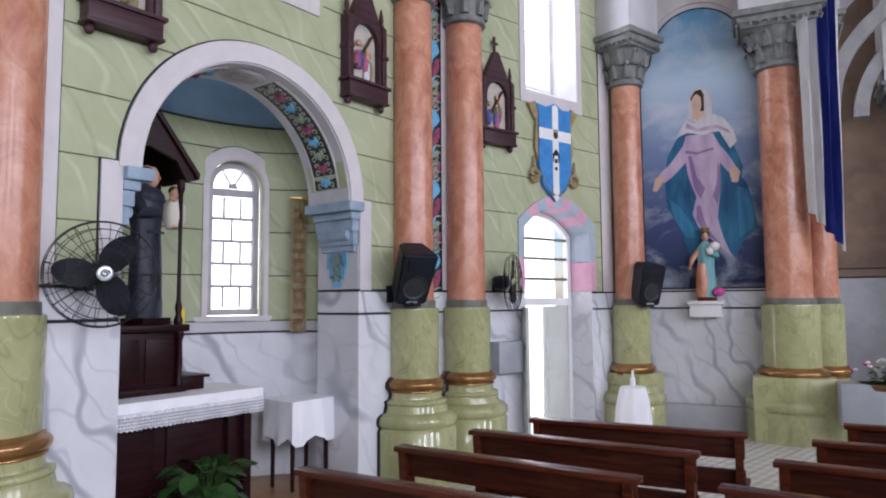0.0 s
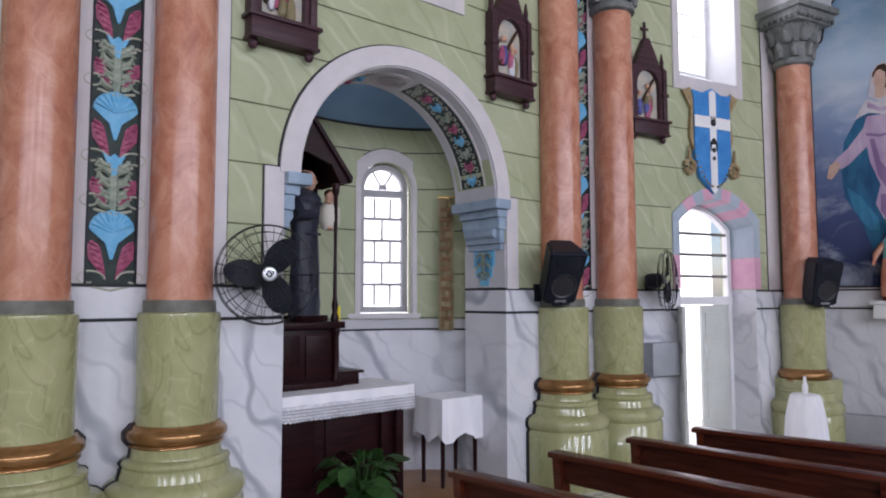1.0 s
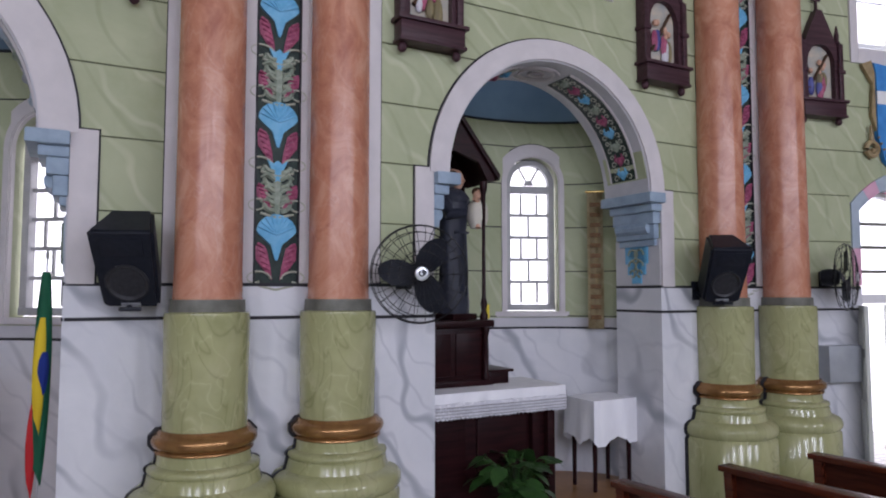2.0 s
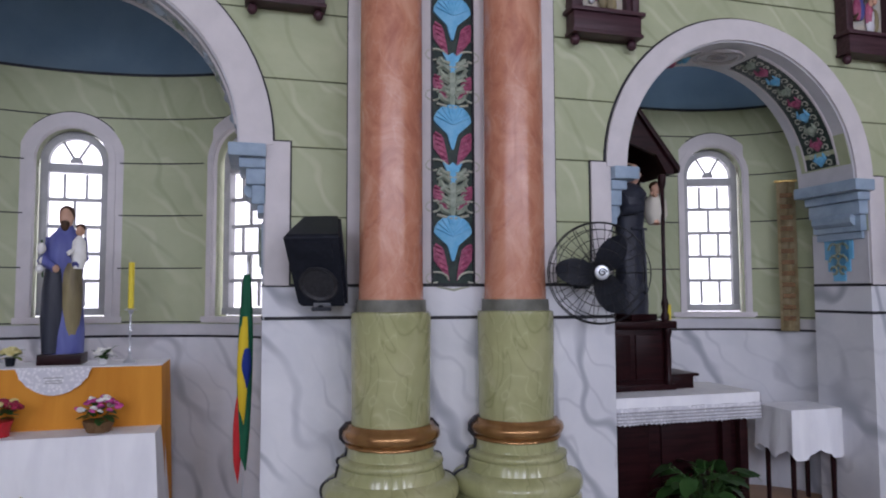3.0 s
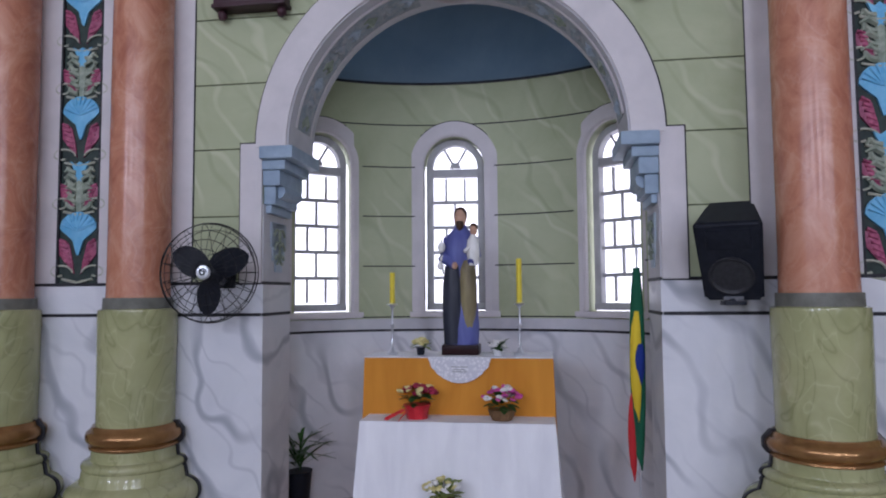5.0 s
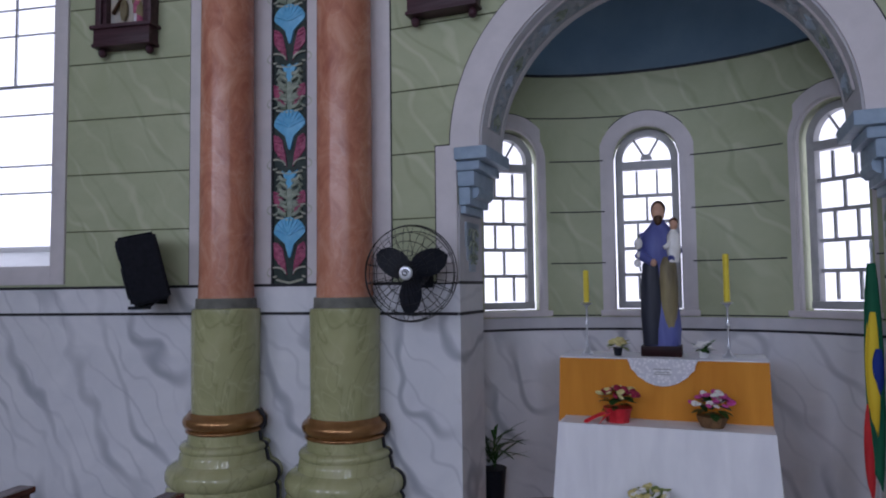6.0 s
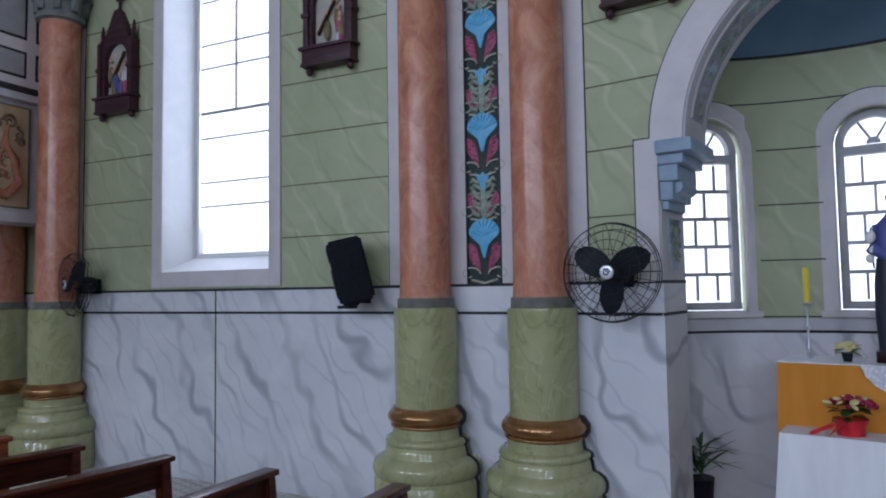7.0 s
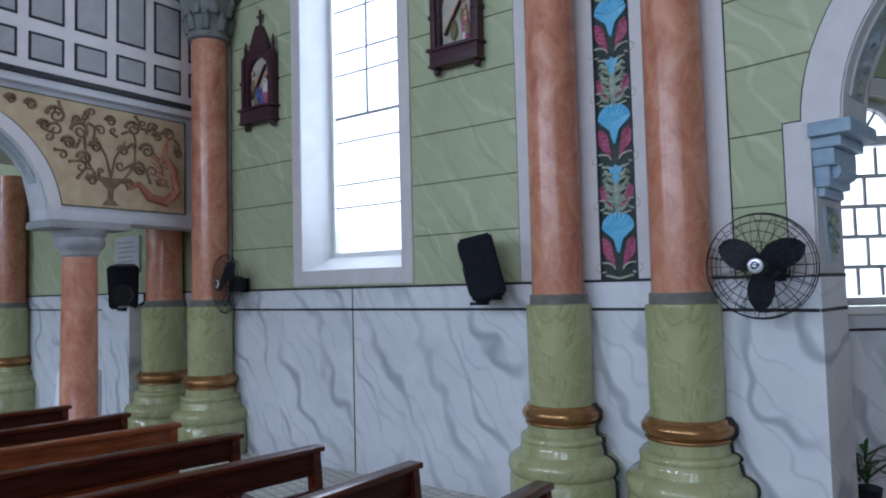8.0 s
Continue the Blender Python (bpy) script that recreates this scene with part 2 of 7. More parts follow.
PARAPET = material("parapet_grey_paint", (0.30, 0.30, 0.31), 0.55, build=mottled((0.26, 0.26, 0.27), (0.35, 0.35, 0.36), 4))
PAINTSKY = material("painted_cloudy_sky", (0.4, 0.5, 0.6), 0.5, build=cloudy_sky)
SKIN = material("painted_skin", (0.55, 0.32, 0.22), 0.5, build=mottled((0.48, 0.27, 0.18), (0.60, 0.37, 0.27), 14, 0))
LILAC = material("lilac_robe_paint", (0.48, 0.36, 0.52), 0.55, build=folds((0.36, 0.25, 0.42), (0.58, 0.47, 0.60), 6))
TEAL = material("deep_blue_mantle_paint", (0.02, 0.12, 0.25), 0.5, build=folds((0.012, 0.06, 0.15), (0.03, 0.19, 0.33), 6))
VEIL = material("white_veil_paint", (0.62, 0.60, 0.64), 0.6, build=folds((0.50, 0.48, 0.54), (0.70, 0.68, 0.70), 9))
HABIT = material("black_habit_paint", (0.022, 0.025, 0.04), 0.4, build=folds((0.014, 0.016, 0.028), (0.05, 0.055, 0.075), 8))
BLUEROBE = material("violet_blue_robe_paint", (0.09, 0.10, 0.32), 0.45, build=folds((0.055, 0.06, 0.22), (0.14, 0.16, 0.40), 10))
OLIVEROBE = material("olive_gold_robe_paint", (0.17, 0.14, 0.07), 0.45, build=folds((0.10, 0.08, 0.045), (0.30, 0.25, 0.13), 10))
HAIR = material("brown_hair_paint", (0.05, 0.025, 0.012), 0.5, build=mottled((0.035, 0.018, 0.01), (0.08, 0.04, 0.02), 20, 0))
AQUA = material("aqua_robe_paint", (0.16, 0.42, 0.44), 0.45, build=folds((0.12, 0.34, 0.37), (0.24, 0.50, 0.50), 10))
CANDLE = material("yellow_candle_wax", (0.75, 0.60, 0.04), 0.4, build=mottled((0.68, 0.52, 0.03), (0.80, 0.66, 0.06), 10, 0))
LEAF = material("dark_leaf_green", (0.03, 0.085, 0.02), 0.35, build=mottled((0.015, 0.05, 0.012), (0.05, 0.12, 0.03), 8, 0))
LEAFPALE = material("pale_leaf_green", (0.22, 0.28, 0.06), 0.5, build=mottled((0.14, 0.20, 0.04), (0.32, 0.36, 0.10), 12, 0))
REDFOIL = material("red_foil_wrap", (0.55, 0.02, 0.035), 0.3, build=mottled((0.42, 0.01, 0.02), (0.65, 0.04, 0.05), 10))
REDFLOWER = material("dark_red_petal", (0.28, 0.015, 0.05), 0.6, build=mottled((0.18, 0.01, 0.03), (0.40, 0.03, 0.08), 20, 0))
MAGENTA = material("magenta_petal", (0.58, 0.06, 0.30), 0.6, build=mottled((0.45, 0.04, 0.22), (0.68, 0.12, 0.40), 20, 0))
PETAL = material("white_petal", (0.80, 0.79, 0.76), 0.6, build=mottled((0.72, 0.70, 0.66), (0.84, 0.83, 0.81), 20, 0))
YELLOWP = material("cream_yellow_petal", (0.70, 0.62, 0.25), 0.6, build=mottled((0.60, 0.50, 0.16), (0.76, 0.70, 0.36), 20, 0))
BASKET = material("brown_basket", (0.17, 0.09, 0.04), 0.7, build=mottled((0.11, 0.055, 0.025), (0.24, 0.14, 0.065), 30, 0.3))
FLAGGREEN = material("flag_green", (0.01, 0.11, 0.055), 0.7, build=folds((0.006, 0.07, 0.035), (0.015, 0.15, 0.075), 7))
FLAGYELLOW = material("flag_yellow", (0.75, 0.52, 0.02), 0.7, build=folds((0.62, 0.42, 0.015), (0.80, 0.60, 0.03), 7))
FLAGBLUE = material("flag_blue", (0.012, 0.03, 0.22), 0.7, build=folds((0.008, 0.02, 0.16), (0.02, 0.05, 0.30), 7))
FLAGRED = material("flag_red", (0.55, 0.025, 0.03), 0.7, build=folds((0.42, 0.015, 0.02), (0.62, 0.04, 0.04), 7))
SHIELDBLUE = material("shield_blue_paint", (0.04, 0.22, 0.55), 0.45, build=mottled((0.03, 0.18, 0.48), (0.06, 0.27, 0.62), 8))
SHIELDGOLD = material("shield_ochre_paint", (0.30, 0.22, 0.11), 0.5, build=mottled((0.22, 0.16, 0.08), (0.38, 0.29, 0.16), 10))
DRAPEBLUE = material("blue_drape", (0.03, 0.05, 0.30), 0.6, build=folds((0.018, 0.03, 0.20), (0.05, 0.08, 0.40), 6))
PAPER = material("white_paper", (0.75, 0.74, 0.70), 0.8, build=mottled((0.68, 0.67, 0.63), (0.78, 0.77, 0.74), 8, 0))
BANNER = material("ochre_banner_cloth", (0.45, 0.36, 0.20), 0.85, build=mottled((0.33, 0.25, 0.13), (0.56, 0.48, 0.31), 9, 0.2))
REDCLOTH = material("red_upholstery", (0.35, 0.01, 0.02), 0.7, build=folds((0.25, 0.008, 0.015), (0.42, 0.015, 0.025), 8))
RELIEF = material("painted_relief_ground", (0.42, 0.40, 0.36), 0.6, build=mottled((0.30, 0.33, 0.34), (0.55, 0.47, 0.36), 9, 0.2))

GLASS = bpy.data.materials.new("window_glass")
GLASS.use_nodes = True
gt = GLASS.node_tree
gt.nodes.remove(gt.nodes["Principled BSDF"])
g_tr = gt.nodes.new("ShaderNodeBsdfTransparent")
g_gl = node(gt, "ShaderNodeBsdfGlossy", Roughness=0.08)
g_mx = node(gt, "ShaderNodeMixShader", Fac=0.06)
gt.links.new(g_tr.outputs[0], g_mx.inputs[1])
gt.links.new(g_gl.outputs[0], g_mx.inputs[2])
gt.links.new(g_mx.outputs[0], gt.nodes["Material Output"].inputs[0])

OUTSIDE = bpy.data.materials.new("bright_overcast_outdoors")
OUTSIDE.use_nodes = True
ot = OUTSIDE.node_tree
ot.nodes.remove(ot.nodes["Principled BSDF"])
o_em = node(ot, "ShaderNodeEmission", Color=(1.0, 1.0, 1.0, 1), Strength=2.7)
ot.links.new(o_em.outputs[0], ot.nodes["Material Output"].inputs[0])


# ---------------------------------------------------------------- mesh tools
def finish(name, bm, mats, smooth=None):
    me = bpy.data.meshes.new(name)
    bmesh.ops.recalc_face_normals(bm, faces=bm.faces[:])
    bm.to_mesh(me)
    bm.free()
    for ma in (mats if isinstance(mats, (list, tuple)) else [mats]):
        me.materials.append(ma)
    if smooth is not None:
        me.polygons.foreach_set("use_smooth", [True] * len(me.polygons))
        me.set_sharp_from_angle(angle=radians(smooth))
    return me


def part(name, bm, ma, parent, label="", m=None, smooth=35):
    me = bm if isinstance(bm, bpy.types.Mesh) else finish(name, bm, ma, smooth)
    ob = new(name, me)
    ob.parent = parent
    if m is not None:
        ob.matrix_basis = m
    return tagged(ob, label)


def thing(name, m, label, category, group="", kind=""):
    ob = new(name)
    ob.empty_display_size = 0.1
    ob.matrix_basis = m
    return tagged(ob, label, category, group, kind)


def solid(name, bm, ma, m, label="", category="", group="", kind="", smooth=35):
    ob = new(name, finish(name, bm, ma, smooth))
    ob.matrix_basis = m
    return tagged(ob, label, category, group, kind)


def box(bm, x0, x1, y0, y1, z0, z1, bevel=0.0, mi=0):
    vs = [bm.verts.new(p) for p in ((x0, y0, z0), (x1, y0, z0), (x1, y1, z0), (x0, y1, z0), (x0, y0, z1), (x1, y0, z1), (x1, y1, z1), (x0, y1, z1))]
    fs = [bm.faces.new([vs[i] for i in q]) for q in ((0, 3, 2, 1), (4, 5, 6, 7), (0, 1, 5, 4), (1, 2, 6, 5), (2, 3, 7, 6), (3, 0, 4, 7))]
    for f in fs:
        f.material_index = mi
    if bevel:
        edges = list({e for f in fs for e in f.edges})
        r = bmesh.ops.bevel(bm, geom=edges, offset=bevel, segments=2, affect="EDGES", profile=0.6)
        for f in r["faces"]:
            f.material_index = mi
    return bm


def lathe(bm, profile, seg=32, cx=0.0, cy=0.0, squash=1.0, mi=0, wob=None):
    rings = []
    for r, z in profile:
        ring = []
        for k in range(seg):
            a = 2 * math.pi * k / seg
            rr = r * (wob(a, z) if wob else 1.0)
            ring.append(bm.verts.new((cx + rr * math.cos(a), cy + rr * squash * math.sin(a), z)))
        rings.append(ring)
    for a, b in zip(rings, rings[1:]):
        for k in range(seg):
            f = bm.faces.new((a[k], a[(k + 1) % seg], b[(k + 1) % seg], b[k]))
            f.material_index = mi
    for ring, flip in ((rings[0], True), (rings[-1], False)):
        f = bm.faces.new(ring[::-1] if flip else ring)
        f.material_index = mi
    return bm


def tube(bm, pts, r, seg=6, mi=0, closed=False):
    pts = [Vector(p) for p in pts]
    n = len(pts)
    rings = []
    for i, p in enumerate(pts):
        a = pts[(i - 1) % n] if (closed or i > 0) else p
        b = pts[(i + 1) % n] if (closed or i < n - 1) else p
        t = (b - a).normalized() if (b - a).length > 1e-9 else Vector((0, 0, 1))
        s = t.cross(Vector((0.13, 0.31, 0.94)))
        if s.length < 1e-3:
            s = t.cross(Vector((1, 0, 0)))
        s.normalize()
        w = t.cross(s)
        rr = r[i] if isinstance(r, (list, tuple)) else r
        rings.append([bm.verts.new(p + rr * (math.cos(2 * math.pi * k / seg) * s + math.sin(2 * math.pi * k / seg) * w)) for k in range(seg)])
    pairs = list(zip(rings, rings[1:])) + ([(rings[-1], rings[0])] if closed else [])
    for a, b in pairs:
        for k in range(seg):
            f = bm.faces.new((a[k], a[(k + 1) % seg], b[(k + 1) % seg], b[k]))
            f.material_index = mi
    if not closed:
        for ring in (rings[0][::-1], rings[-1]):
            f = bm.faces.new(ring)
            f.material_index = mi
    return bm


def ball(bm, c, r, mi=0, seg=12, rows=8):
    rx, ry, rz = r if isinstance(r, (list, tuple)) else (r, r, r)
    rings = []
    for i in range(1, rows):
        a = math.pi * i / rows
        rings.append([bm.verts.new((c[0] + rx * math.sin(a) * math.cos(2 * math.pi * k / seg), c[1] + ry * math.sin(a) * math.sin(2 * math.pi * k / seg), c[2] + rz * math.cos(a))) for k in range(seg)])
    top, bot = bm.verts.new((c[0], c[1], c[2] + rz)), bm.verts.new((c[0], c[1], c[2] - rz))
    fs = []
    for k in range(seg):
        fs.append(bm.faces.new((top, rings[0][k], rings[0][(k + 1) % seg])))
        fs.append(bm.faces.new((bot, rings[-1][(k + 1) % seg], rings[-1][k])))
    for a, b in zip(rings, rings[1:]):
        for k in range(seg):
            fs.append(bm.faces.new((a[k], b[k], b[(k + 1) % seg], a[(k + 1) % seg])))
    for f in fs:
        f.material_index = mi
    return bm


def plate(bm, pts, y0, y1, mi=0, dome=0.0):
    """A flat shape in x and z, from y1 (back) to y0 (front, towards the room); dome raises its middle."""
    back = [bm.verts.new((x, y1, z)) for x, z in pts]
    front = [bm.verts.new((x, y0, z)) for x, z in pts]
    n = len(pts)
    fs = []
    for k in range(n):
        fs.append(bm.faces.new((back[k], back[(k + 1) % n], front[(k + 1) % n], front[k])))
    if dome:
        cx, cz = sum(p[0] for p in pts) / n, sum(p[1] for p in pts) / n
        c = bm.verts.new((cx, y0 - dome, cz))
        for k in range(n):
            fs.append(bm.faces.new((front[k], front[(k + 1) % n], c)))
    else:
        fs.append(bm.faces.new(front))
    fs.append(bm.faces.new(back[::-1]))
    for f in fs:
        f.material_index = mi
    return bm


def arc(cx, cz, r, a0, a1, n=24, rz=None):
    rz = rz or r
    return [(cx + r * math.cos(radians(a0 + (a1 - a0) * k / n)), cz + rz * math.sin(radians(a0 + (a1 - a0) * k / n))) for k in range(n + 1)]


def arch_band(bm, cx, cz, r0, r1, y0, y1, a0=0.0, a1=180.0, n=36, mi=0):
    """Half ring between the radii r0 and r1, from y0 to y1."""
    inn, out = arc(cx, cz, r0, a0, a1, n), arc(cx, cz, r1, a0, a1, n)
    vs = [[bm.verts.new((x, y, z)) for x, z in c] for y in (y0, y1) for c in (inn, out)]
    fi, fo, bi, bo = vs
    for k in range(n):
        for q in ((fi[k], fo[k], fo[k + 1], fi[k + 1]), (bi[k], bi[k + 1], bo[k + 1], bo[k]), (fi[k], fi[k + 1], bi[k + 1], bi[k]), (fo[k], bo[k], bo[k + 1], fo[k + 1])):
            bm.faces.new(q).material_index = mi
    for k in (0, n):
        bm.faces.new((fi[k], bi[k], bo[k], fo[k])).material_index = mi
    return bm


def wall_sheet(bm, s0, s1, z0, z1, openings=(), thick=0.4, plan=None, step=None, mi=0):
    """A wall with real openings. Openings: (a, b, bottom, top), top a function of the place along the wall.
    plan: gives the place and the outward normal along the wall, for curved walls."""
    plan = plan or (lambda s: ((s, 0.0), (0.0, 1.0)))
    cuts = {s0, s1}
    for a, b, *_ in openings:
        cuts |= {max(a, s0), min(b, s1)} | {a + (b - a) * k / 20 for k in range(21) if s0 < a + (b - a) * k / 20 < s1}
    if step:
        n = max(1, round((s1 - s0) / step))
        cuts |= {s0 + (s1 - s0) * k / n for k in range(n + 1)}
    cuts = sorted(cuts)
    cuts = [c for i, c in enumerate(cuts) if i == 0 or c - cuts[i - 1] > 1e-5]

    def vert(s, z, back):
        (x, y), (nx, ny) = plan(s)
        return bm.verts.new((x + nx * thick * back, y + ny * thick * back, z))

    def quad(a, b, lo_a, hi_a, lo_b, hi_b):
        for back in (0, 1):
            q = [vert(a, lo_a, back), vert(b, lo_b, back), vert(b, hi_b, back), vert(a, hi_a, back)]
            bm.faces.new(q if not back else q[::-1]).material_index = mi

    def cap(a, za, b, zb):
        if abs(a - b) + abs(za - zb) > 1e-6:
            bm.faces.new((vert(a, za, 0), vert(b, zb, 0), vert(b, zb, 1), vert(a, za, 1))).material_index = mi

    for a, b in zip(cuts, cuts[1:]):
        mid = (a + b) / 2
        inside = sorted([o for o in openings if o[0] < mid < o[1]], key=lambda o: o[2])
        lo = (z0, z0)
        for oa, ob, zb, top in inside:
            if zb > lo[0] + 1e-4:
                quad(a, b, lo[0], zb, lo[1], zb)
                cap(a, zb, b, zb)
            lo = (top(a), top(b))
            cap(a, lo[0], b, lo[1])
        quad(a, b, lo[0], z1, lo[1], z1)
        cap(a, z1, b, z1)
    for oa, ob, zb, top in openings:
        for s in (oa, ob):
            cap(s, max(zb, z0), s, top(s))
    for s in (s0, s1):
        cap(s, z0, s, z1)
    bmesh.ops.remove_doubles(bm, verts=bm.verts[:], dist=1e-5)
    return bm


def round_top(cx, r, spring):
    return lambda s: spring + math.sqrt(max(r * r - (s - cx) ** 2, 0.0))


def flat_top(z):
    return lambda s: z


rnd = random.Random(7)

# ---------------------------------------------------------------- setting: ground, shell of the hall
bm = bmesh.new()
box(bm, -22, 24, -16, 6, -0.3, 0.0)
solid("floor", bm, FLOOR, pose(0, 0, 0), "patterned grey and cream tiled church floor", "floor", kind="structure", smooth=None)
bm = bmesh.new()
box(bm, -22, 24, -16, 6, WALL_TOP + 0.6, WALL_TOP + 0.9)
solid("ceiling", bm, PLASTER, pose(0, 0, 0), "cream plaster church ceiling", "ceiling", kind="structure", smooth=None)
bm = bmesh.new()
far_windows = [(x - 1.1, x + 1.1, 3.6, flat_top(7.2)) for x in (-13.0, -8.0, -3.0, 2.0, 7.0, 12.0)]
wall_sheet(bm, -22, 24, 0, WALL_TOP + 0.6, far_windows, 0.4)
solid("wall_south", bm, GREEN, pose(0, -15.4, 0), "green painted church wall with tall windows", "wall", kind="structure", smooth=None)
for x, a in ((-21.8, 90), (23.8, 90)):
    bm = bmesh.new()
    wall_sheet(bm, -16, 6, 0, WALL_TOP + 0.6, (), 0.2)
    solid("wall_end", bm, GREEN, pose(x, 0, 0, 0, 0, a), "green painted end wall of the church", "wall", kind="structure", smooth=None)
for x in (-13.0, -8.0, -3.0, 2.0, 7.0, 12.0):
    window_light(look((x, -15.1, 5.4), (x, 0, 2.2)), 2.2, 3.6, FAR_WATTS)


def lines(parent, bits, ma=LINE, y=-0.016, name="painted_line"):
    """Flat strips of paint: (u0, u1, z0, z1)."""
    b = bmesh.new()
    for u0, u1, z0, z1 in bits:
        box(b, u0, u1, y - 0.002, y + 0.012, z0, z1)
    return part(name, b, ma, parent, smooth=None)


COURSES = [2.14, 2.62, 3.09, 3.57, 4.05, 4.53, 5.01, 5.49, 5.97, 6.45]


def nave_bay(name, bay, u0, u1, openings, dado, greens, label):
    """A bay of the nave wall with its marbled dado, black lines and painted courses."""
    b = bmesh.new()
    wall_sheet(b, u0, u1, 0, WALL_TOP + 0.6, openings, 0.5)
    wall = solid(name, b, GREEN, at(bay), label, "wall", kind="structure", smooth=None)
    for a, c in dado:
        b = bmesh.new()
        box(b, a, c, -0.012, 0.004, 0.0, DADO)
        box(b, a, c, -0.012, 0.004, DADO + 0.001, BAND)
        part("marbled_dado", b, MARBLE, wall, "white faux marble dado with grey veins", smooth=None)
    lines(wall, [(a, c, z - 0.011, z + 0.011) for a, c in dado for z in (DADO, BAND)])
    lines(wall, [(a, c, z - 0.005, z + 0.005) for a, c, z in greens], THIN, -0.002, "course_line")
    return wall


def courses(u0, u1, blocks, heights=COURSES):
    """Course lines from u0 to u1, left out where blocks(z) gives spans that are covered."""
    out = []
    for z in heights:
        spans = [(u0, u1)]
        for a, c in blocks(z):
            nxt = []
            for p, q in spans:
                if c <= p or a >= q:
                    nxt.append((p, q))
                    continue
                if a > p:
                    nxt.append((p, a))
                if c < q:
                    nxt.append((c, q))
            spans = nxt
        out += [(p, q, z) for p, q in spans if q - p > 0.02]
    return out


def arch_blocks(c, half, trim, r, spring, top=None):
    def go(z):
        if z < spring + 0.02:
            return [(c - half - trim, c + half + trim)]
        if z < spring + r:
            w = math.sqrt(r * r - (z - spring) ** 2)
            return [(c - w, c + w)]
        return [] if not top or z < top[2] else [(top[0], top[1])]
    return go


def niche_arch(bay, wall, c, half, spring, r_in, r_out, trim, deep):
    """Trim, archivolt, soffit panels and corbels of one side chapel arch."""
    for s in (-1, 1):
        b = bmesh.new()
        a0, a1 = sorted((c + s * half, c + s * (half + trim)))
        box(b, a0, a1, -0.022, 0.002, BAND, spring + 0.03, 0.004)
        part("jamb_trim", b, TRIM, wall, "pale lilac painted jamb trim")
        e = c + s * (half + trim)
        lines(wall, [tuple(sorted((e, e + s * 0.012))) + (BAND, spring + 0.04), tuple(sorted((c + s * (r_out - 0.02), e + s * 0.012))) + (spring + 0.03, spring + 0.042)], LINE, -0.004)
        # marbled lining of the jamb
        b = bmesh.new()
        x = c + s * half
        box(b, *sorted((x, x - s * 0.012)), -0.012, deep, 0, DADO)
        box(b, *sorted((x, x - s * 0.012)), -0.012, deep, DADO + 0.001, BAND)
        part("marbled_jamb", b, MARBLE, wall, smooth=None)
        b = bmesh.new()
        for z in (DADO, BAND):
            box(b, *sorted((x - s * 0.006, x - s * 0.016)), -0.016, deep, z - 0.011, z + 0.011)
        part("painted_line", b, LINE, wall, smooth=None)
        b = bmesh.new()
        box(b, *sorted((x, x - s * 0.010)), 0.0, deep, BAND + 0.012, spring - 0.4)
        part("jamb_lining", b, TRIM_GREY, wall, smooth=None)
        # corbel: stepped mouldings that carry the arch
        b = bmesh.new()
        for k, (z0, z1, w) in enumerate(((spring - 0.09, spring, half - r_in + 0.07), (spring - 0.16, spring - 0.09, half - r_in), (spring - 0.27, spring - 0.16, (half - r_in) * 0.74), (spring - 0.40, spring - 0.27, (half - r_in) * 0.52), (spring - 0.46, spring - 0.40, (half - r_in) * 0.3))):
            g = 0.0 if k else 0.03
            box(b, *sorted((x + s * 0.0, x - s * w)), -0.05 - g + 0.02 * k, deep - 0.03 + g - 0.01 * k, z0, z1, 0.012)
        cx = x - s * (half - r_in) * 0.5
        tube(b, [(cx, 0.06, spring - 0.3), (cx, deep - 0.1, spring - 0.3)], 0.055, 10)
        part("corbel", b, BLUEGREY, wall, "blue-grey moulded corbel")
        # painted pendant below the corbel
        b = bmesh.new()
        ym = deep * 0.5
        pz = -0.10 if bay is BAY1 else -0.05
        for y0, y1, z0 in ((ym - 0.14, ym + 0.14, 1.98), (ym - 0.11, ym + 0.11, 1.88), (ym - 0.06, ym + 0.06, 1.80)):
            box(b, *sorted((x - s * 0.008, x - s * 0.022)), y0, y1, z0 + pz, 2.16 + pz, 0.003)
        pend = part("pendant_panel", b, SHELLBLUE if bay is BAY1 else PALEBLUE, wall, "painted acanthus pendant on pale blue ground")
        b = bmesh.new()
        for q in (-1, 1):
            for zz, rr in ((2.06, 0.05), (1.96, 0.045), (1.89, 0.03)):
                tube(b, [(x - s * 0.026, ym + q * (0.045 + rr * math.cos(t)), zz + pz + rr * math.sin(t)) for t in [k * 0.5 for k in range(11)]], 0.011, 5)
        ball(b, (x - s * 0.026, ym, 2.07 + pz), (0.012, 0.03, 0.045), seg=8, rows=6)
        part("acanthus_scroll", b, ACANTHUS, pend, "sage green acanthus scroll")
    b = bmesh.new()
    arch_band(b, c, spring, r_in, r_out, -0.03, 0.0)
    part("archivolt", b, TRIM, wall, "pale painted archivolt")
    b = bmesh.new()
    arch_band(b, c, spring, r_out, r_out + 0.014, -0.012, 0.0)
    part("arch_outline", b, LINE, wall, smooth=None)
    # soffit: bands along both edges, painted panels and a medallion between them
    b = bmesh.new()
    arch_band(b, c, spring, r_in - 0.012, r_in, -0.01, deep)
    part("soffit", b, TRIM_GREY, wall, "grey painted soffit")
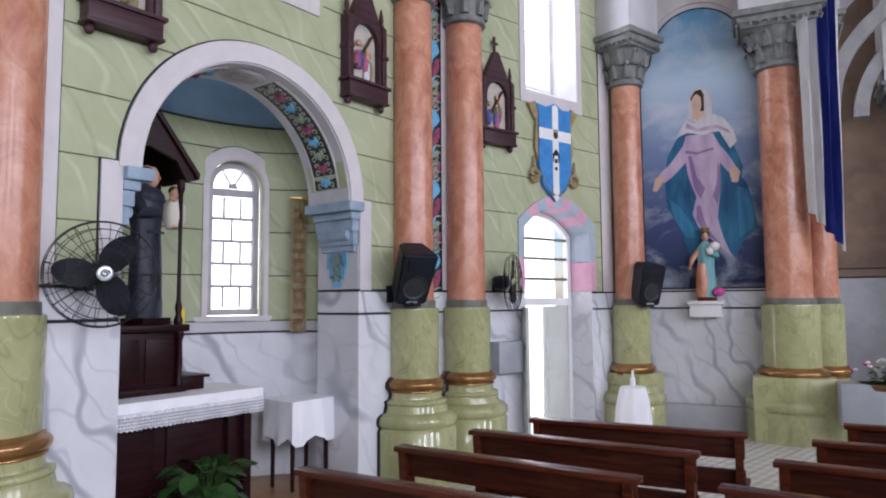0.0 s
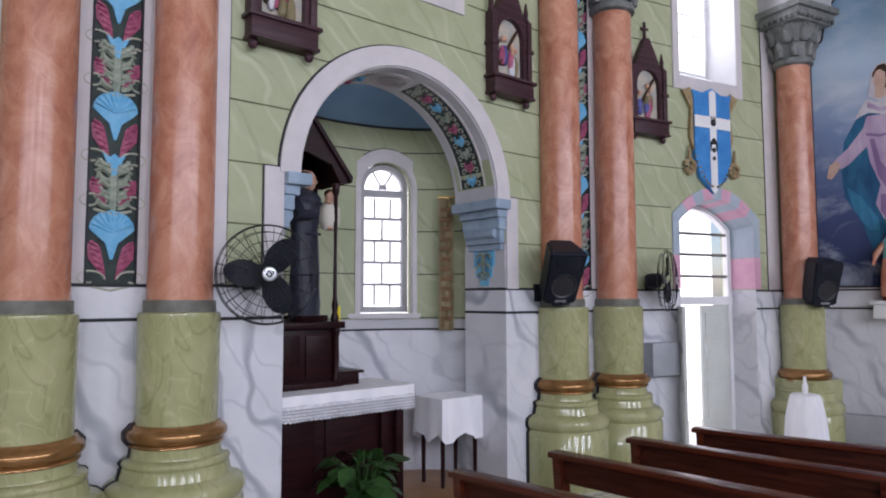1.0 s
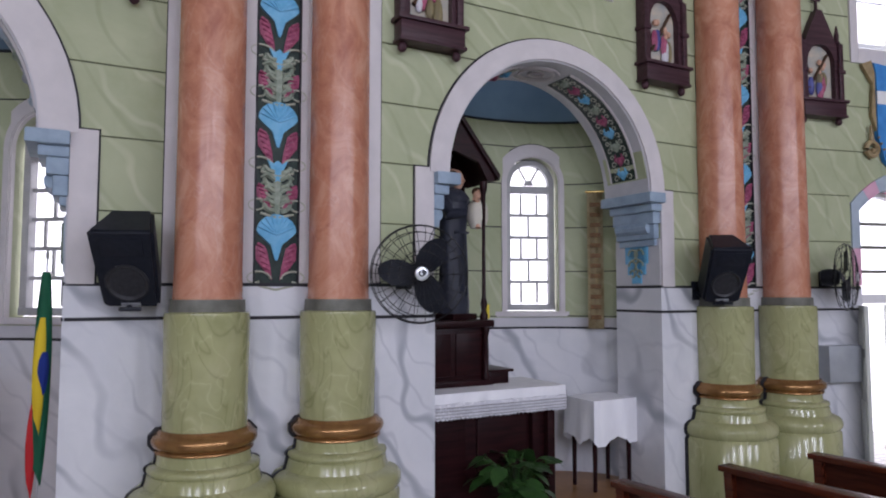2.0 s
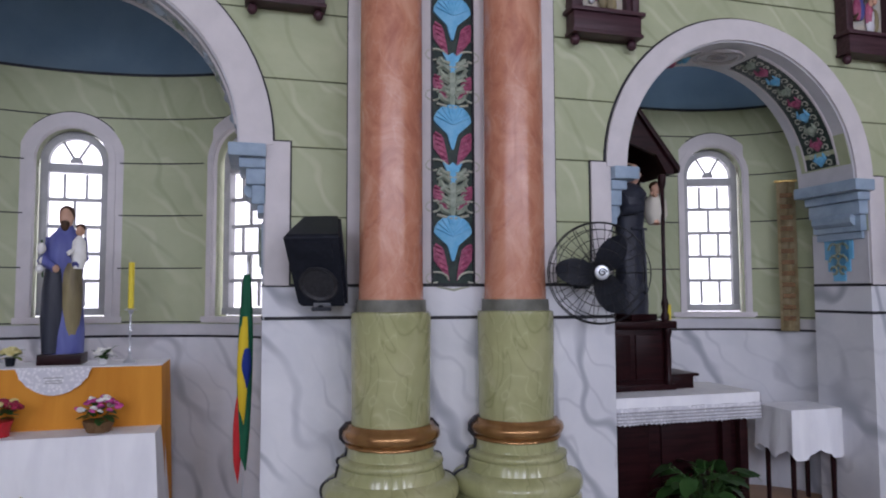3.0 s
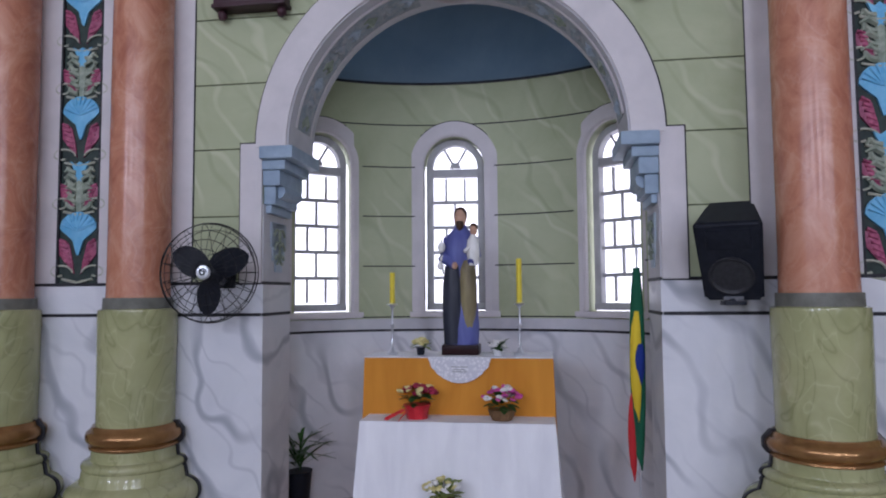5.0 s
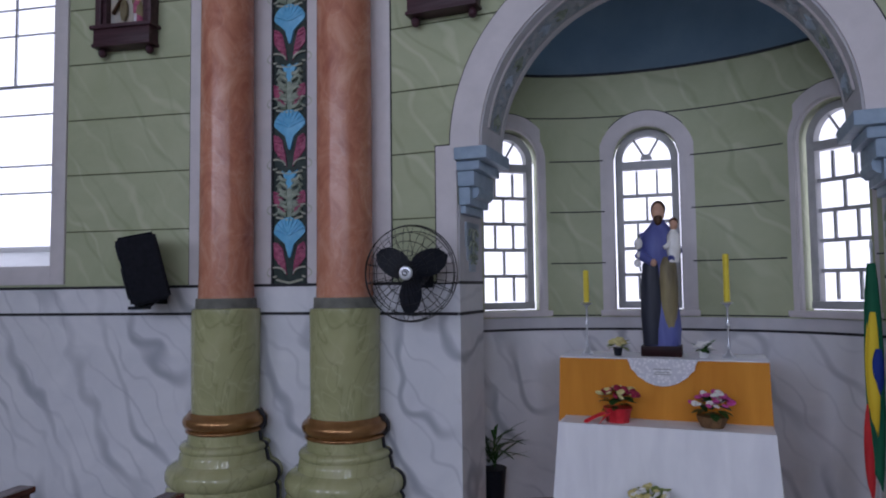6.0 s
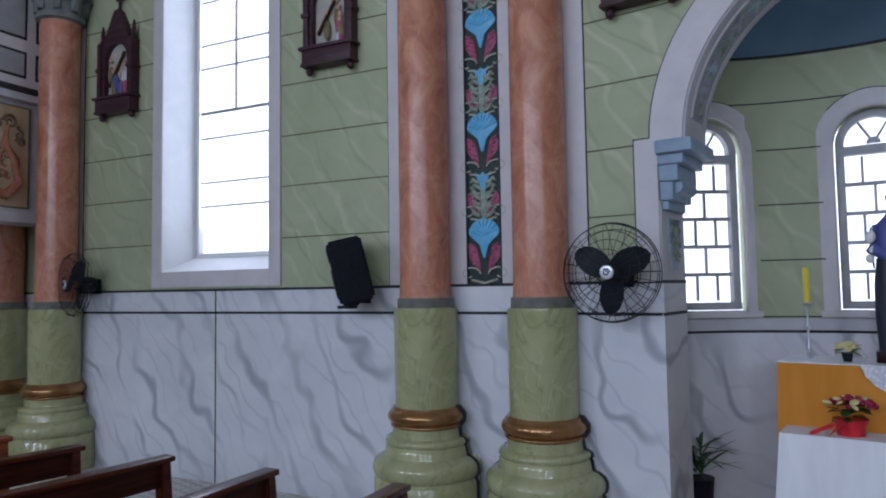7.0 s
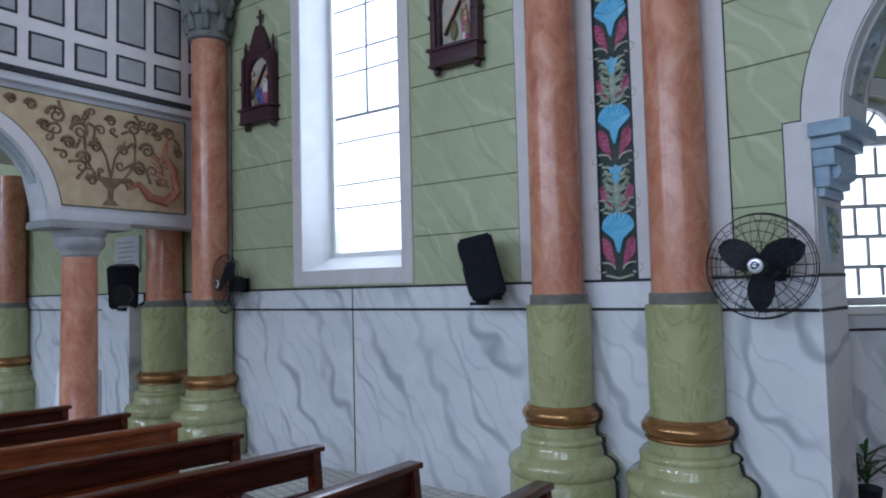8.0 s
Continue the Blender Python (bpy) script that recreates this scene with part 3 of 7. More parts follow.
    for a0, a1 in ((8, 76), (104, 172)):
        b = bmesh.new()
        arch_band(b, c, spring, r_in - 0.020, r_in - 0.010, deep * 0.22, deep * 0.78, a0, a1, 20)
        pan = part("soffit_panel", b, ORNBACK if bay is BAY1 else FADED, wall, "painted floral soffit panel")
        b = bmesh.new()
        for y0 in (deep * 0.19, deep * 0.78):
            arch_band(b, c, spring, r_in - 0.026, r_in - 0.010, y0, y0 + deep * 0.03, a0, a1, 20)
        part("panel_border", b, TRIM, pan)
        bright = (SHELLBLUE, LEAFPINK, ACANTHUS) if bay is BAY1 else (PALEBLUE, FADED, ACANTHUS)
        for k in range(9):
            a = radians(a0 + (a1 - a0) * (k + 0.5) / 9)
            rr = r_in - 0.022
            p = Vector((c + rr * math.cos(a), deep * 0.5, spring + rr * math.sin(a)))
            t = Vector((-math.sin(a), 0, math.cos(a)))
            side = Vector((0, 1, 0))
            b = bmesh.new()
            for q in (-1, 1):
                for off, size in ((-0.035, 0.034), (0.035, 0.026)):
                    tube(b, [p + t * (off + size * (1 - j / 16) * math.sin(j * 0.5)) + side * (q * (0.085 - size * (1 - j / 16) * math.cos(j * 0.5))) for j in range(13)], 0.006, 5)
            part("scroll_motif", b, CURL if bay is BAY1 else FADED, pan, smooth=60)
            b = bmesh.new()
            ball(b, p, (0.030, 0.040, 0.034), seg=8, rows=6)
            for q in (-1, 1):
                tube(b, [p - t * 0.05, p + t * 0.01 + side * (q * 0.05), p + t * 0.06 + side * (q * 0.035)], [0.008, 0.020, 0.006], 5)
            part("flower_motif", b, bright[k % 3], pan, smooth=60)
    b = bmesh.new()
    for rr in (0.06, 0.13, 0.17):
        tube(b, [(c + rr * 1.25 * math.cos(a), deep * 0.5 + rr * math.sin(a), spring + r_in - 0.03) for a in [k * math.pi / 12 for k in range(24)]], 0.010, 6, closed=True)
    part("medallion", b, TRIM, wall, "oval medallion at the crown of the arch", smooth=60)


def lattice_window(parent_m, w, z0, spring, label, group, fan=True, deep=0.12, rows=5):
    """Small arched chapel window: frame, fanlight, muntins, panes."""
    win = thing("arched_window", parent_m, label, "window", group, "structure")
    h = w / 2
    b = bmesh.new()
    arch_band(b, 0, spring, h, h + 0.06, deep - 0.03, deep + 0.05)
    for s in (-1, 1):
        box(b, *sorted((s * h, s * (h + 0.06))), deep - 0.03, deep + 0.05, z0, spring, 0.004)
    box(b, -h - 0.06, h + 0.06, deep - 0.04, deep + 0.05, z0 - 0.06, z0, 0.004)
    box(b, -h, h, deep - 0.035, deep + 0.05, spring - 0.085, spring - 0.015, 0.004)
    part("window_frame", b, JOINERY, win, "white wooden window frame, coloured grey for backlit shade")
    hh = spring - 0.085 - z0

    def bar(x0, x1, za, zb, y0=0.0, y1=0.03):
        bb = bmesh.new()
        box(bb, x0, x1, deep + y0, deep + y1, za, zb)
        part("muntin", bb, JOINERY, win, smooth=None)

    def pane(bb):
        g = part("pane", bb, GLASS, win, smooth=None)
        g.visible_shadow = False

    for k in range(1, rows):
        z = z0 + hh * k / rows
        bar(-h, h, z - 0.015, z + 0.015)
    for k in range(rows):
        za, zb = z0 + hh * k / rows, z0 + hh * (k + 1) / rows
        cuts = (-h * 0.42, h * 0.42) if k % 2 == 0 else (-0.004,)
        for x in cuts:
            bar(x - 0.010, x + 0.010, za + 0.012, zb - 0.012, 0.004, 0.026)
        for xa, xb in zip((-h,) + cuts, cuts + (h,)):
            bb = bmesh.new()
            box(bb, xa, xb, deep + 0.030, deep + 0.034, za, zb)
            pane(bb)
    for a in (60, 120):
        bb = bmesh.new()
        tube(bb, [(0.25 * h * math.cos(radians(a)), deep + 0.015, spring + 0.25 * h * math.sin(radians(a))), (h * math.cos(radians(a)), deep + 0.015, spring + h * math.sin(radians(a)))], 0.011, 6)
        part("fan_bar", bb, JOINERY, win)
    bb = bmesh.new()
    arch_band(bb, 0, spring, 0.004, h * 0.25, deep, deep + 0.03, n=10)
    part("fan_hub", bb, JOINERY, win, smooth=None)
    for k in range(3):
        bb = bmesh.new()
        plate(bb, [(0.0, spring - 0.02)] + arc(0, spring - 0.02, h, 60 * k, 60 * k + 60, 6), deep + 0.030, deep + 0.034)
        pane(bb)
    return win


def surround(win, half, z0, spring, ma=TRIM, width=0.13, y0=-0.03):
    b = bmesh.new()
    arch_band(b, 0, spring, half, half + width, y0, 0.01)
    arch_band(b, 0, spring, half + 0.01, half + width * 0.45, y0 - 0.015, y0 + 0.005)
    for s in (-1, 1):
        box(b, *sorted((s * half, s * (half + width))), y0, 0.01, z0, spring, 0.003)
        box(b, *sorted((s * (half + 0.01), s * (half + width * 0.45))), y0 - 0.015, y0 + 0.005, z0, spring)
    box(b, -half - width, half + width, y0 - 0.02, 0.03, z0 - 0.05, z0, 0.004)
    part("surround", b, ma, win, "pale moulded window surround")
    b = bmesh.new()
    arch_band(b, 0, spring, half + width, half + width + 0.010, y0 + 0.012, 0.006)
    for s in (-1, 1):
        box(b, *sorted((s * (half + width), s * (half + width + 0.010))), y0 + 0.012, 0.006, z0, spring)
    part("outline", b, LINE, win, smooth=None)


def chapel(name, bay, c, a, bdep, d0, wins, label, top=3.47):
    """A half round chapel behind an arch, with a blue half dome."""
    L = math.pi * (a + bdep) / 2

    def plan(s):
        t = math.pi * s / L
        n = Vector((-math.cos(t) / a, math.sin(t) / bdep)).normalized()
        return (c - a * math.cos(t), d0 + bdep * math.sin(t)), (n.x, n.y)

    def rate(s):
        t = math.pi * s / L
        return math.pi / L * math.hypot(a * math.sin(t), bdep * math.cos(t))

    ops, half = [], 0.265
    for f in wins:
        s = f * L
        hs = half / rate(s)
        ops.append((s - hs, s + hs, 1.43, (lambda s0, k: lambda q: 2.72 + math.sqrt(max(half * half - ((q - s0) * k) ** 2, 0)))(s, rate(s))))
    b = bmesh.new()
    wall_sheet(b, 0, L, 0, top, ops, 0.25, plan, 0.1)
    wall = solid(name, b, GREEN, at(bay), label, "wall", kind="structure", smooth=30)

    def strip(z0, z1, off, thick, ma, nm, gaps=()):
        b = bmesh.new()
        n = 60
        pts = [plan(L * k / n) for k in range(n + 1)]
        for k in range(n):
            s = L * (k + 0.5) / n
            if any(p < s < q for p, q in gaps):
                continue
            q = []
            for (p, nn) in (pts[k], pts[k + 1]):
                for o in (off, off - thick):
                    q.append([p[0] + nn[0] * o, p[1] + nn[1] * o])
            vs = [bm_v for x, y in q for bm_v in (b.verts.new((x, y, z0)), b.verts.new((x, y, z1)))]
            for f in ((2, 6, 7, 3), (0, 1, 5, 4), (1, 3, 7, 5), (0, 4, 6, 2)):
                b.faces.new([vs[i] for i in f])
        bmesh.ops.remove_doubles(b, verts=b.verts[:], dist=1e-5)
        return part(nm, b, ma, wall, smooth=30)

    strip(0, 1.27, 0.004, 0.014, MARBLE, "marbled_dado")
    strip(1.26, 1.28, 0.0, 0.014, LINE, "painted_line")
    strip(1.28, 1.37, 0.0, 0.010, TRIM_GREY, "grey_band")
    strip(top - 0.015, top + 0.005, 0.0, 0.012, LINE, "painted_line")
    gaps = [(s * L - 0.31 / rate(s * L), s * L + 0.31 / rate(s * L)) for s in wins]
    for z in (1.385, 1.83, 2.27, 2.71):
        strip(z - 0.005, z + 0.005, 0.0, 0.005, LINE, "course_line", gaps)
    strip(3.09 - 0.005, 3.09 + 0.005, 0.0, 0.005, LINE, "course_line")
    # half dome
    b = bmesh.new()
    rows = []
    for j in range(13):
        e = radians(90 * j / 12)
        rows.append([b.verts.new((c - a * math.cos(e) * math.cos(math.pi * k / 36), d0 + bdep * math.cos(e) * math.sin(math.pi * k / 36), top + 1.0 * math.sin(e))) for k in range(37)])
    for p, q in zip(rows, rows[1:]):
        for k in range(36):
            if (p[k].co - p[k + 1].co).length > 1e-4:
                b.faces.new((p[k], p[k + 1], q[k + 1], q[k]) if (q[k].co - q[k + 1].co).length > 1e-4 else (p[k], p[k + 1], q[k]))
    bmesh.ops.solidify(b, geom=b.faces[:], thickness=-0.08)
    part("half_dome", b, CEILBLUE, wall, "blue painted half dome", smooth=60)
    b = bmesh.new()
    plate(b, [(c - a - 0.1, -0.001)] + [(c + (a + 0.1) * -math.cos(math.pi * k / 24), d0 + (bdep + 0.1) * math.sin(math.pi * k / 24)) for k in range(25)] + [(c + a + 0.1, 0.0)], 0.0, 0.03)
    fl = part("board_floor", b, WOODFLOOR, wall, "brown varnished chapel floor", Matrix.Rotation(radians(90), 4, "X") @ Matrix.Diagonal((1, 1, 1, 1)), smooth=None)
    fl.matrix_basis = Matrix(((1, 0, 0, 0), (0, 0, 1, 0), (0, -1, 0, 0.034), (0, 0, 0, 1)))
    for f in wins:
        s = f * L
        (x, y), (nx, ny) = plan(s)
        m = at(bay) @ pose(x, y, 0, 0, 0, math.degrees(math.atan2(-nx, ny)))
        win = lattice_window(m, 0.40, 1.50, 2.72, "white arched chapel window with small panes and fanlight", "chapel windows")
        surround(win, 0.265, 1.43, 2.72)
        bb = bmesh.new()
        box(bb, -1.0, 1.0, 0.55, 0.58, 0.2, 4.2)
        glow = solid("backdrop", bb, OUTSIDE, m, "bright overcast daylight outside", "backdrop", kind="structure", smooth=None)
    return wall, plan, L


# ---- bays of the nave wall
C3, H3, S3 = 2.815, 1.345, 2.62
op3 = (C3 - H3, C3 + H3, -0.01, lambda s: S3 + math.sqrt(max(1.17 ** 2 - (s - C3) ** 2, 0)))
wall3 = nave_bay("wall_middle_bay", BAY3, 0.0, 5.42, [op3], [(0.3, C3 - H3), (C3 + H3, 5.2)], courses(0.948, 4.712, arch_blocks(C3, H3, 0.16, 1.39, S3)), "green faux marble nave wall with chapel arch")
niche_arch(BAY3, wall3, C3, H3, S3, 1.17, 1.39, 0.16, 0.5)
chapel("chapel_wall_middle", BAY3, 2.76, 1.55, 0.95, 0.5, (0.211, 0.475, 0.789), "green curved chapel wall with three arched windows")

C1, H1, S1 = 2.385, 1.135, 2.495
op1 = (C1 - H1, C1 + H1, -0.01, lambda s: S1 + math.sqrt(max(1.01 ** 2 - (s - C1) ** 2, 0)))
up1 = (1.94, 2.86, 4.29, flat_top(6.9))
wall1 = nave_bay("wall_right_bay", BAY1, 0.57, 4.3, [op1, up1], [(0.57, C1 - H1), (C1 + H1, 4.28)], courses(0.83, 4.016, arch_blocks(C1, H1, 0.15, 1.17, S1, (1.75, 3.06, 4.07)), [2.10 + 0.43 * k for k in range(11)]), "green faux marble nave wall with chapel arch")
niche_arch(BAY1, wall1, C1, H1, S1, 1.01, 1.17, 0.15, 0.55)
chapel("chapel_wall_right", BAY1, 2.42, 1.22, 0.78, 0.55, (0.665,), "green curved chapel wall with arched window", 3.35)

op4 = (-3.478, -2.102, 1.86, flat_top(6.8))
wall4 = nave_bay("wall_left_bay", BAY4, -5.2, 0.0, [op4], [(-5.1, -0.3)], courses(-4.75, -0.81, lambda z: [(-3.61, -1.96)]), "green faux marble nave wall with tall window")
lines(wall4, [(-2.758, -2.746, 0.0, BAND)], THIN, -0.015)
door_top = lambda s: 2.50 + 0.30 * math.sqrt(max(1 - ((s - 2.62) / 0.72) ** 2, 0))
op0 = (1.98, 3.26, -0.01, lambda s: 2.46 + 0.30 * max(0.0, 1 - ((s - 2.62) / 0.64) ** 2))
up0 = (2.06, 3.03, 4.20, flat_top(6.9))
wall0 = nave_bay("wall_door_bay", BAY0, 0.94, 4.4, [op0, up0], [(0.9, 1.98), (3.26, 4.3)], courses(1.25, 3.5, lambda z: [(1.88, 3.36)] if z < 2.9 else ([(1.95, 3.15)] if z > 4.05 else [])), "green faux marble nave wall with side door")

# wall beyond the loft
bm = bmesh.new()
wall_sheet(bm, -12.0, -5.2, 0, WALL_TOP + 0.6, [], 0.5)
wall5 = solid("wall_under_loft", bm, GREEN, at(BAY4), "green faux marble wall under the organ loft", "wall", kind="structure", smooth=None)
bm = bmesh.new()
box(bm, -12.0, -5.2, -0.012, 0.004, 0, DADO)
box(bm, -12.0, -5.2, -0.012, 0.004, DADO + 0.001, BAND)
part("marbled_dado", bm, MARBLE, wall5, smooth=None)
lines(wall5, [(-12.0, -5.2, z - 0.011, z + 0.011) for z in (DADO, BAND)])


def pale_strips(wall, spans):
    b = bmesh.new()
    for a, c in spans:
        box(b, a, c, -0.014, 0.002, BAND + 0.011, WALL_TOP, 0.002)
    part("column_trim", b, TRIM, wall, "pale lilac strip beside the columns")
    lines(wall, [(x - 0.006, x + 0.006, BAND, WALL_TOP) for a, c in spans for x in (a, c)], LINE, -0.008)


pale_strips(wall3, [(0.62, 0.948), (4.712, 5.0)])
pale_strips(wall1, [(0.58, 0.83), (4.016, 4.28)])
pale_strips(wall4, [(-0.81, -0.45), (-5.0, -4.68)])
pale_strips(wall0, [(3.5, 3.72)])


def tall_window(bay, a, c, z0, z1, trim, label, watts, slope=0.18, deep=0.30, panes=5):
    """Tall nave window: splayed reveal, sloping sill, frame, muntins, panes."""
    win = thing("tall_window", at(bay, (a + c) / 2), label, "window", "tall nave windows", "structure")
    h = (c - a) / 2
    b = bmesh.new()
    for s in (-1, 1):
        box(b, *sorted((s * h, s * (h + trim))), -0.02, 0.004, z0 - 0.16, z1, 0.003)
    box(b, -h, h, -0.02, 0.004, z0 - 0.16, z0, 0.003)
    part("surround", b, TRIM, win, "pale painted window surround")
    b = bmesh.new()
    for s in (-1, 1):
        q = [(s * h, -0.015), (s * (h - 0.004), -0.015), (s * (h - 0.19), deep + 0.05), (s * h, deep + 0.05)]
        vs = [b.verts.new((x, y, z)) for z in (z0, z1) for x, y in q]
        for f in ((0, 1, 2, 3), (4, 7, 6, 5), (0, 4, 5, 1), (1, 5, 6, 2), (2, 6, 7, 3), (3, 7, 4, 0)):
            b.faces.new([vs[i] for i in f])
    vs = [b.verts.new(p) for x in (-h, h) for p in ((x, -0.015, z0), (x, deep + 0.05, z0 + slope), (x, deep + 0.05, z0 - 0.02), (x, -0.015, z0 - 0.02))]
    for f in ((0, 4, 5, 1), (0, 1, 2, 3), (4, 7, 6, 5), (1, 5, 6, 2), (3, 2, 6, 7), (0, 3, 7, 4)):
        b.faces.new([vs[i] for i in f])
    part("splayed_reveal", b, WHITE, win, "white splayed window reveal", smooth=None)
    g = h - 0.19
    b = bmesh.new()
    for s in (-1, 1):
        box(b, *sorted((s * g, s * (g - 0.03))), deep - 0.03, deep + 0.04, z0 + slope - 0.03, z1, 0.004)
    box(b, -g, g, deep - 0.03, deep + 0.04, z0 + slope - 0.04, z0 + slope + 0.01, 0.004)
    part("window_frame", b, WHITE, win, "thin grey-white window frame")
    b = bmesh.new()
    box(b, -0.011, 0.011, deep, deep + 0.02, z0 + slope + 1.49, z1)
    part("muntin", b, PARAPET, win, "thin grey glazing bar", smooth=None)
    lo_z = z0 + slope
    for k, dz in enumerate((0.50, 0.75, 1.22, 1.49, 1.97, 2.22, 2.69, 2.96, 3.43, 3.68, 4.15, 4.42, 9.0)):
        z = min(z0 + slope + dz, z1)
        b = bmesh.new()
        box(b, -g, g, deep + 0.022, deep + 0.026, lo_z, z)
        p = part("pane", b, GLASS, win, smooth=None)
        p.visible_shadow = False
        lo_z = z
        if z >= z1:
            break
        t = 0.015 if k % 4 == 3 else 0.008
        b = bmesh.new()
        box(b, -g + 0.03, g - 0.03, deep - 0.003, deep + 0.018, z - t, z + t)
        part("muntin", b, PARAPET, win, "thin grey glazing bar", smooth=None)
    b = bmesh.new()
    box(b, -2.2, 2.2, 1.6, 1.65, z0 - 1.2, z1 + 1.0)
    solid("backdrop", b, OUTSIDE, at(bay, (a + c) / 2), "bright overcast daylight outside", "backdrop", kind="structure", smooth=None)
    window_light(at(bay, (a + c) / 2, deep + 0.06, (z0 + z1) / 2 + 0.2) @ pose(0, 0, 0, 90, 0, 180), g * 2, z1 - z0 - 0.5, watts)
    return win


tall_window(BAY4, -3.478, -2.102, 1.86, 6.8, 0.135, "tall narrow nave window with white splayed reveal", TALL_WATTS)
tall_window(BAY0, 2.06, 3.03, 4.20, 6.9, 0.10, "tall narrow nave window above the side door", TALL_WATTS * 0.5)
tall_window(BAY1, 1.94, 2.86, 4.29, 6.9, 0.14, "tall narrow nave window above the chapel arch", TALL_WATTS * 0.4)


# ---------------------------------------------------------------- columns and pilaster panels
def column(m, r=0.205, top=4.62, label="", cap=True, wall_line=False, low=1.0):
    col = thing("column", m, label or "salmon marble column on an olive marble pedestal with gilt ring", "column", "nave columns")
    b = bmesh.new()
    lathe(b, [(r * 1.02, 1.57), (r, 1.75), (r * 0.99, 3.0), (r * 0.97, top)], 40)
    part("shaft", b, SALMON, col, "glossy salmon marble shaft", smooth=40)
    k = r / 0.205
    dz = 1.45 * (1 - low)
    lower = lambda pts: [(q, z if z <= 0.0 or z > 1.45 else dz + z * low) for q, z in pts]
    b = bmesh.new()
    lathe(b, [(0.218 * k, 1.57), (0.225 * k, 1.575), (0.228 * k, 1.50), (0.226 * k, 1.48)][::-1], 40)
    part("neck_band", b, BANDGREY, col, "dark grey neck band", smooth=40)
    b = bmesh.new()
    lathe(b, lower([(0.252 * k, 0.725), (0.254 * k, 1.0), (0.258 * k, 1.46), (0.255 * k, 1.492), (0.235 * k, 1.50)]), 40)
    part("drum", b, GREENSTONE, col, "olive marble drum", smooth=40)
    b = bmesh.new()
    lathe(b, lower([(0.27 * k, 0.57)] + [(k * (0.272 + 0.042 * math.cos(radians(a))), 0.652 + 0.048 * math.sin(radians(a))) for a in range(-75, 76, 15)] + [(0.27 * k, 0.725)]), 40)
    lathe(b, lower([(0.28 * k, 0.571), (0.292 * k, 0.578), (0.292 * k, 0.592), (0.28 * k, 0.60)]), 40)
    part("gilt_ring", b, GOLD, col, "gilt torus ring", smooth=60)
    b = bmesh.new()
    prof = [(0.425, 0.0), (0.425, 0.17), (0.415, 0.185)] + [(0.39 + 0.045 * math.cos(radians(a)), 0.265 + 0.07 * math.sin(radians(a))) for a in range(-70, 71, 20)] + [(0.385, 0.345), (0.345, 0.36), (0.335, 0.40), (0.33, 0.43)] + [(0.305 + 0.03 * math.cos(radians(a)), 0.465 + 0.03 * math.sin(radians(a))) for a in range(-60, 61, 30)] + [(0.282, 0.50), (0.276, 0.53), (0.274, 0.572)]
    lathe(b, lower([(q * k, z) for q, z in prof]), 40)
    part("base", b, GREENSTONE, col, "moulded olive marble base", smooth=40)
    if wall_line:
        # black painted outline of the base on the wall behind
        edge = [(q * k + 0.010, z) for q, z in prof] + [(0.30 * k, 0.585), (0.315 * k + 0.010, 0.62), (0.315 * k + 0.010, 0.68), (0.28 * k, 0.735)]
        edge = lower(edge)
        b = bmesh.new()
        plate(b, edge + [(-x, z) for x, z in edge[::-1]], 0.02, 0.05)
        part("painted_outline", b, LINE, col, "black outline painted on the wall", smooth=None)
    if cap:
        b = bmesh.new()
        lathe(b, [(r, top - 0.02), (r * 1.18, top), (r * 1.18, top + 0.05), (r * 1.05, top + 0.06), (r * 1.15, top + 0.3), (r * 1.5, top + 0.5)], 32)
        for row, (zz, n, rr) in enumerate(((top + 0.08, 8, r * 1.08), (top + 0.26, 8, r * 1.2))):
            for j in range(n):
                a = 2 * math.pi * (j + 0.5 * row) / n
                pts = [(rr * math.cos(a), rr * math.sin(a), zz), (rr * 1.06 * math.cos(a), rr * 1.06 * math.sin(a), zz + 0.12), (rr * 1.3 * math.cos(a), rr * 1.3 * math.sin(a), zz + 0.2), (rr * 1.36 * math.cos(a), rr * 1.36 * math.sin(a), zz + 0.15)]
                tube(b, pts, [0.05, 0.05, 0.035, 0.02], 6)
        w = r * 1.75
        box(b, -w * 0.92, w * 0.92, -w * 0.92, w * 0.92, top + 0.48, top + 0.54, 0.01)
        box(b, -w, w, -w, w, top + 0.54, top + 0.62, 0.012)
        for j in range(9):
            for s in (-1, 1):
                x = -w + 2 * w * (j + 0.5) / 9
                ball(b, (x, s * w, top + 0.52), 0.025, seg=6, rows=4)
                ball(b, (s * w, x, top + 0.52), 0.025, seg=6, rows=4)
        box(b, -w * 1.12, w * 1.12, -w * 1.12, w * 1.12, top + 0.62, top + 0.70, 0.012)
        part("capital", b, CAPSTONE, col, "grey carved foliate capital", smooth=40)
        b = bmesh.new()
        box(b, -w * 0.95, w * 0.95, -w * 0.95, w * 0.95, top + 0.70, WALL_TOP + 0.6, 0.01)
        part("impost_block", b, TRIM_GREY, col)
    return col


CAPSTONE = material("grey_carved_stone", (0.17, 0.18, 0.18), 0.6, build=mottled((0.12, 0.13, 0.13), (0.24, 0.25, 0.24), 9, 0.3))

for pil, ul, ur, low in ((PIL4, -0.385, 0.612, 1.0), (PIL2, -0.45, 0.405, 0.9), (PIL1, 0.155, 0.96, 0.87)):
    for u in (ul, ur):
        column(at(pil, u, -0.19), wall_line=True, low=low)


